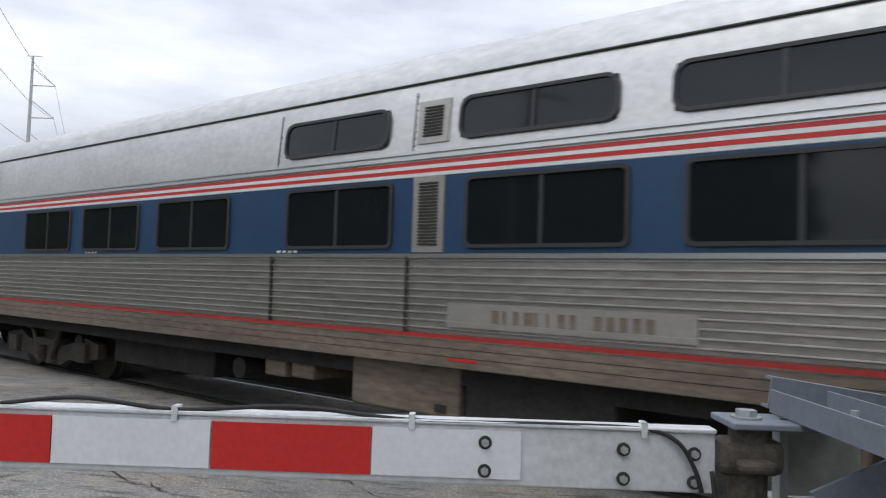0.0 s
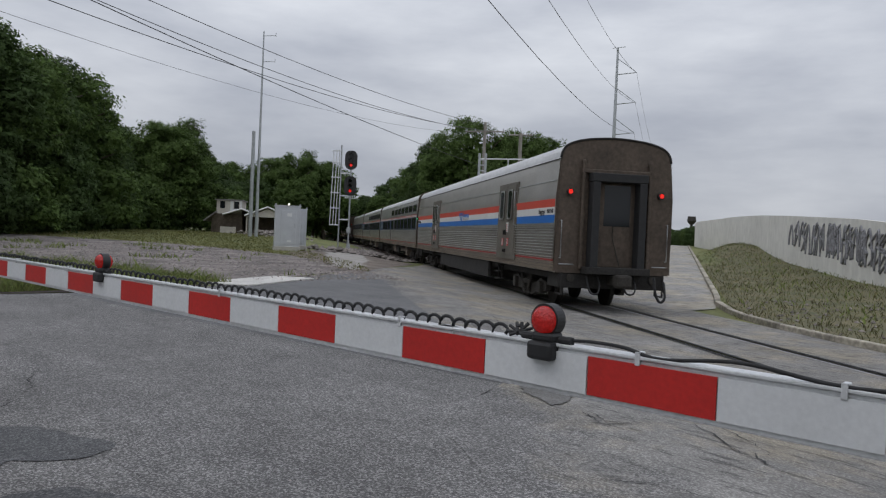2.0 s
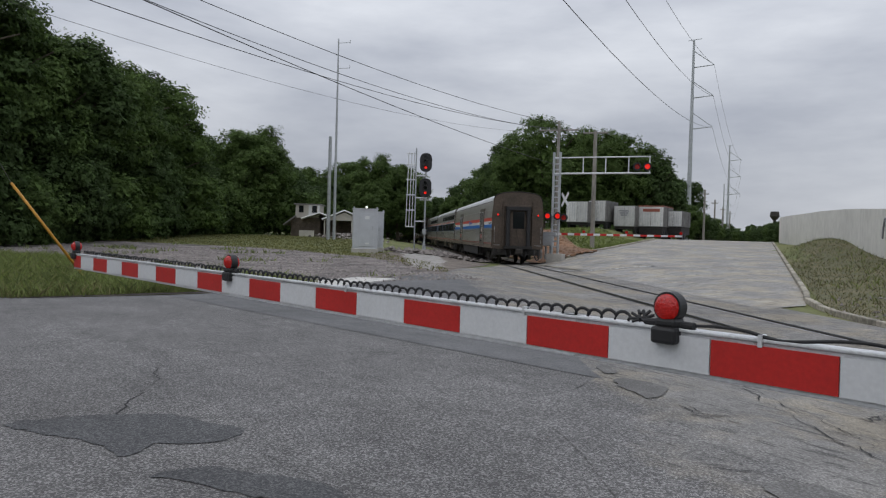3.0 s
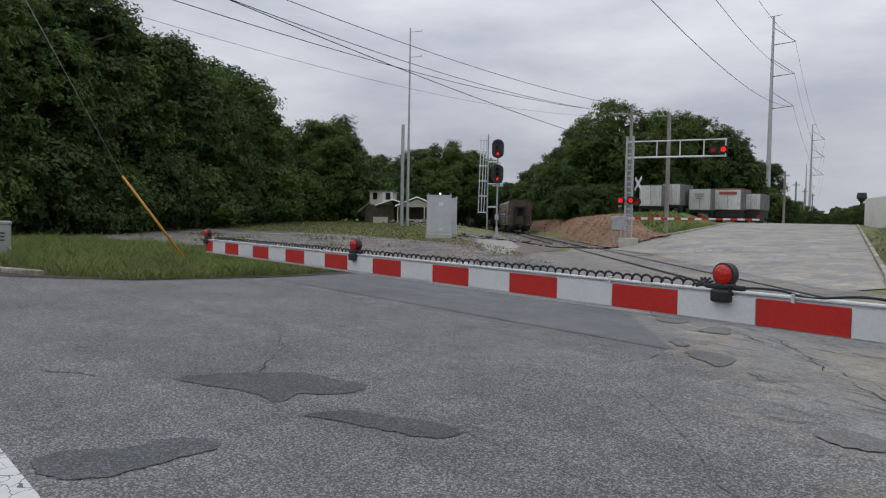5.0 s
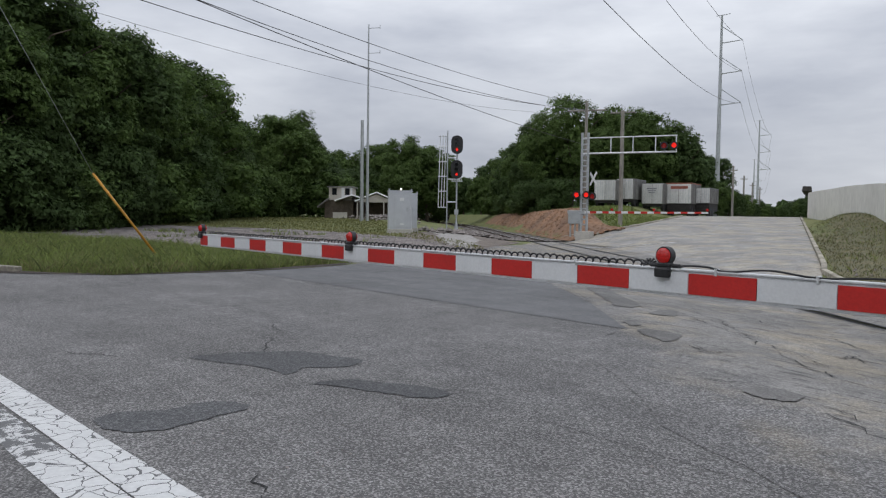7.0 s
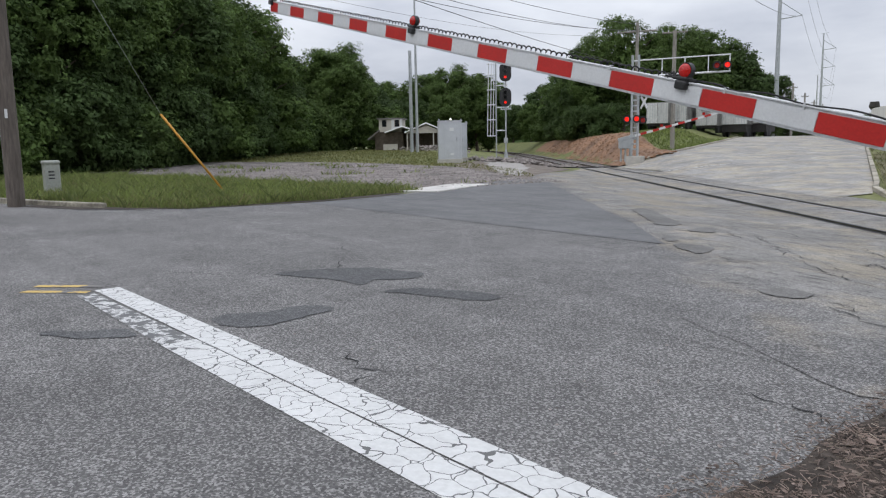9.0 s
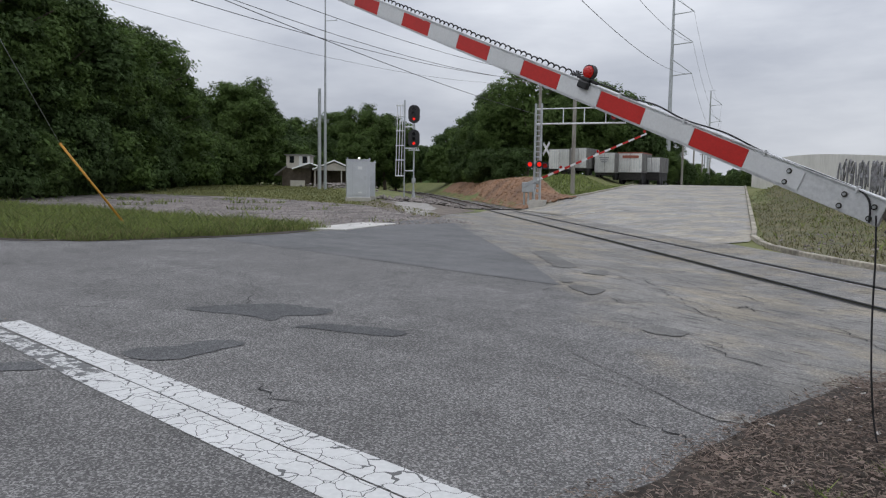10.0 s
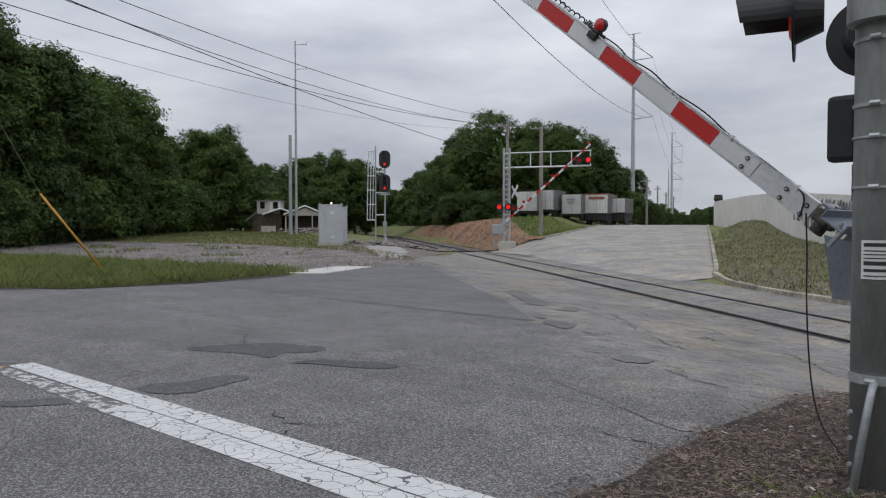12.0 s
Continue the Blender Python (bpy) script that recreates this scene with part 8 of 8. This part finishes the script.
pg = scatter(1500, lambda r_: (r_.uniform(-60, -19), r_.uniform(5, 20)), lambda x, y, r_: x * TN.x + y * TN.y < -0.8 and noise.noise(Vector((x * 0.35, y * 0.35, 7))) > 0.34, 25)
blades("lot_weeds", pg, 0.06 + 0.25 * rs_.random_sample(len(pg)) ** 2, 0.02 + 0.015 * rs_.random_sample(len(pg)), M_BLADE, "sparse weeds in the gravel lot")
pb = scatter(7000, lambda r_: (r_.uniform(-52, -24), r_.uniform(30, 62)), lambda x, y, r_: (Vector((x, y, 0)) - CORNER).dot(RP) > 12.0 and 12.2 < x * TN.x + y * TN.y < 30, 26)
blades("bank_grass", pb, 0.10 + 0.22 * rs_.random_sample(len(pb)) ** 2, 0.03 + 0.02 * rs_.random_sample(len(pb)), M_BLADE, "green grass beyond the far signal")


def build_litter():
    rs = np.random.RandomState(31)
    def strew(n, lmin, lmax, wmin, wmax, mat, name, label, thick):
        x = 0.10 + 3.3 * rs.random_sample(n) ** 1.15
        y = rs.uniform(-5.2, 2.3, n)
        keep = x > 0.36 + 0.08 * np.sin(y * 3.1) + 0.08 * np.sin(y * 7.7) - 0.5 * rs.random_sample(n) ** 4
        x, y = x[keep], y[keep]
        n = len(x)
        z = np.array([height(a, b) for a, b in zip(x, y)]) + 0.022 + 0.035 * rs.random_sample(n) * np.clip((x - 0.2) * 3, 0, 1)
        ang = rs.uniform(0, 2 * math.pi, n)
        l = rs.uniform(lmin, lmax, n)
        d = np.stack([np.cos(ang) * l, np.sin(ang) * l, rs.normal(size=n) * l * 0.25], 1)
        w = np.stack([-np.sin(ang), np.cos(ang), rs.normal(size=n) * 0.35], 1) * rs.uniform(wmin, wmax, n)[:, None]
        c = np.stack([x, y, z], 1)
        up = np.array([0, 0, thick])
        v = np.stack([c - d - w, c + d - w, c + d + w, c - d + w, c - d * 0.9 + up, c + d * 0.9 + up], 1).reshape(-1, 3)
        i = np.arange(n)[:, None] * 6
        faces = np.concatenate([i + np.array([0, 1, 5, 4]), i + np.array([4, 5, 2, 3])])
        me = bpy.data.meshes.new(name)
        me.from_pydata(v.tolist(), [], faces.tolist())
        me.materials.append(mat)
        tagged(new(name, me), label, "litter", kind="stuff")

    strew(48000, 0.007, 0.030, 0.0010, 0.0026, M_STICK, "pine_straw", "brown straw and twigs beside the road", 0.004)
    strew(9000, 0.006, 0.026, 0.0010, 0.0024, M_STRAW_PALE, "pale_straw", "bleached straw among the litter", 0.003)
    strew(6000, 0.006, 0.018, 0.004, 0.010, M_STICK, "bark_chips", "small brown bark chips and dead leaves", 0.006)
    strew(120, 0.008, 0.022, 0.006, 0.014, M_SLAB, "pale_scraps", "pale chips and paper scraps in the litter", 0.006)
    pw = scatter(2200, lambda r_: (r_.uniform(0.9, 2.2), r_.uniform(-1.6, 1.9)), lambda x, y, r_: noise.noise(Vector((x * 2.2, y * 2.2, 4))) > 0.15, 33)
    blades("litter_weeds", pw, 0.03 + 0.09 * np.random.RandomState(5).random_sample(len(pw)), np.full(len(pw), 0.006), M_BLADE, "small green weeds in the litter")


build_litter()


def stones(name, pts, sizes, mat, label, category="stones"):
    """Loose stones: squashed, uneven octahedra joined into one piece."""
    rs = np.random.RandomState(len(pts) % 997)
    base = np.array([(1, 0, 0), (0, 1, 0), (-1, 0, 0), (0, -1, 0), (0, 0, 0.7), (0, 0, -0.5)], float)
    tri = np.array([(0, 1, 4), (1, 2, 4), (2, 3, 4), (3, 0, 4), (1, 0, 5), (2, 1, 5), (3, 2, 5), (0, 3, 5)])
    vs, fs = [], []
    for i, (p, s_) in enumerate(zip(pts, sizes)):
        a = rs.uniform(0, 6.28)
        R = np.array([[math.cos(a), -math.sin(a), 0], [math.sin(a), math.cos(a), 0], [0, 0, 1]])
        vs.append((base * rs.uniform(0.6, 1.2, (6, 1))) @ R.T * s_ + np.array(p))
        fs.append(tri + 6 * i)
    me = bpy.data.meshes.new(name)
    me.from_pydata(np.concatenate(vs).tolist(), [], np.concatenate(fs).tolist())
    me.materials.append(mat)
    tagged(new(name, me), label, category, kind="stuff")


rs_ = np.random.RandomState(9)
pr = scatter(260, lambda r_: (-64.6 + r_.gauss(0, 1.5), 42.3 + r_.gauss(0, 1.5)), lambda x, y, r_: True, 46)
pr[:, 2] += 0.5 * rs_.random_sample(len(pr))
stones("scrap_heap", pr, 0.08 + 0.20 * rs_.random_sample(len(pr)), M_STONE, "heap of grey scrap before the house", "rubble")
pr = scatter(420, lambda r_: (-38.8 + r_.gauss(0, 2.0), 32.0 + r_.gauss(0, 1.2)), lambda x, y, r_: True, 41)
pr[:, 2] += 0.25 * rs_.random_sample(len(pr))
stones("rubble_pile", pr, 0.10 + 0.22 * rs_.random_sample(len(pr)), M_STONE, "pile of broken concrete and ties by the signal", "rubble")
pr = scatter(17000, lambda r_: (-17 - 30 * r_.random() ** 1.2, r_.uniform(6, 22)), lambda x, y, r_: y > 7.6 + min(0, x + 20) * 0.14 and y < 22 - max(0, x + 33) * 0.45, 42)
stones("lot_stones", pr, 0.035 + 0.085 * rs_.random_sample(len(pr)) ** 2, M_STONE, "loose stones on the gravel lot")
pr = scatter(900, lambda r_: (r_.uniform(-3.5, 0.9), r_.uniform(-2.2, 3.4)), lambda x, y, r_: r_.random() < 0.15 + 0.85 * max(0, 1 - abs(x - 0.1 + 0.25 * (y > 1.5) * (y - 1.5)) / 0.9) ** 2, 43)
pr[:, 2] += 0.024
stones("road_grit", pr, 0.004 + 0.010 * rs_.random_sample(len(pr)) ** 2, M_STONE, "loose grit at the road's broken edge")
pr = np.array([tuple(track_pose(46 + 60 * u * u, w).translation + Vector((0, 0, -0.10))) for u, w in zip(rs_.random_sample(2600), rs_.uniform(-2.6, 2.4, 2600))])
stones("ballast_stones", pr, 0.03 + 0.04 * rs_.random_sample(len(pr)), M_STONE, "loose ballast stones along the track")
pr = scatter(2600, lambda r_: (r_.uniform(-75, -26), r_.uniform(32, 70)), lambda x, y, r_: 8.2 < x * TN.x + y * TN.y < 11.8 and x * TD.x + y * TD.y > 46, 45)
pr[:, 2] += 0.14
stones("clay_clods", pr, 0.04 + 0.16 * rs_.random_sample(len(pr)) ** 3, M_CLAY, "clods of bare clay on the cut bank", "clods")
pr = scatter(180, lambda r_: (r_.uniform(-9, -2.5), r_.uniform(13.5, 24)), lambda x, y, r_: x * TN.x + y * TN.y > 9.4 and (Vector((x, y, 0)) - CORNER).dot(RP) < -0.6, 44)
pr[:, 2] += 0.04
stones("mound_stones", pr, 0.03 + 0.07 * rs_.random_sample(len(pr)) ** 2, M_STONE, "pale stones scattered in the weeds")


def motions():
    times = [0.25 * k for k in range(49)]
    for i, car in enumerate(CARS):
        walk(car, [(t, track_pose(REAR_0 + SPEED * t + PITCH * i)) for t in times])
    swing = [(0, 0), (7.3, 0), (7.7, 2.2), (8.1, 5.5), (8.5, 9.0), (9.0, 13.3), (9.5, 17.5), (10.0, 21.8), (10.5, 26.2), (11.0, 30.5), (11.5, 34.9), (12.0, 39.3)]
    walk(GATE_ARM, [(t, pose(PX, 0, PZ, 0, a, 0)) for t, a in swing])
    far_yaw = math.degrees(math.atan2(RP.y, RP.x)) + 180
    walk(FAR_ARM, [(t, pose(-31.0, 34.5, 1.62, 0, 0, far_yaw) @ pose(0, 0, 0, 0, -a * 1.05 - 0.3, 0)) for t, a in swing])
    rows_ = []
    for t, a in swing:
        c, s_ = math.cos(radians(a)), math.sin(radians(a))
        dx, dz = 0.84 - PX, 1.0 - PZ
        rows_.append((t, pose(PX + dx * c + dz * s_, -0.03, PZ - dx * s_ + dz * c)))
    walk(HANGING, rows_)


motions()
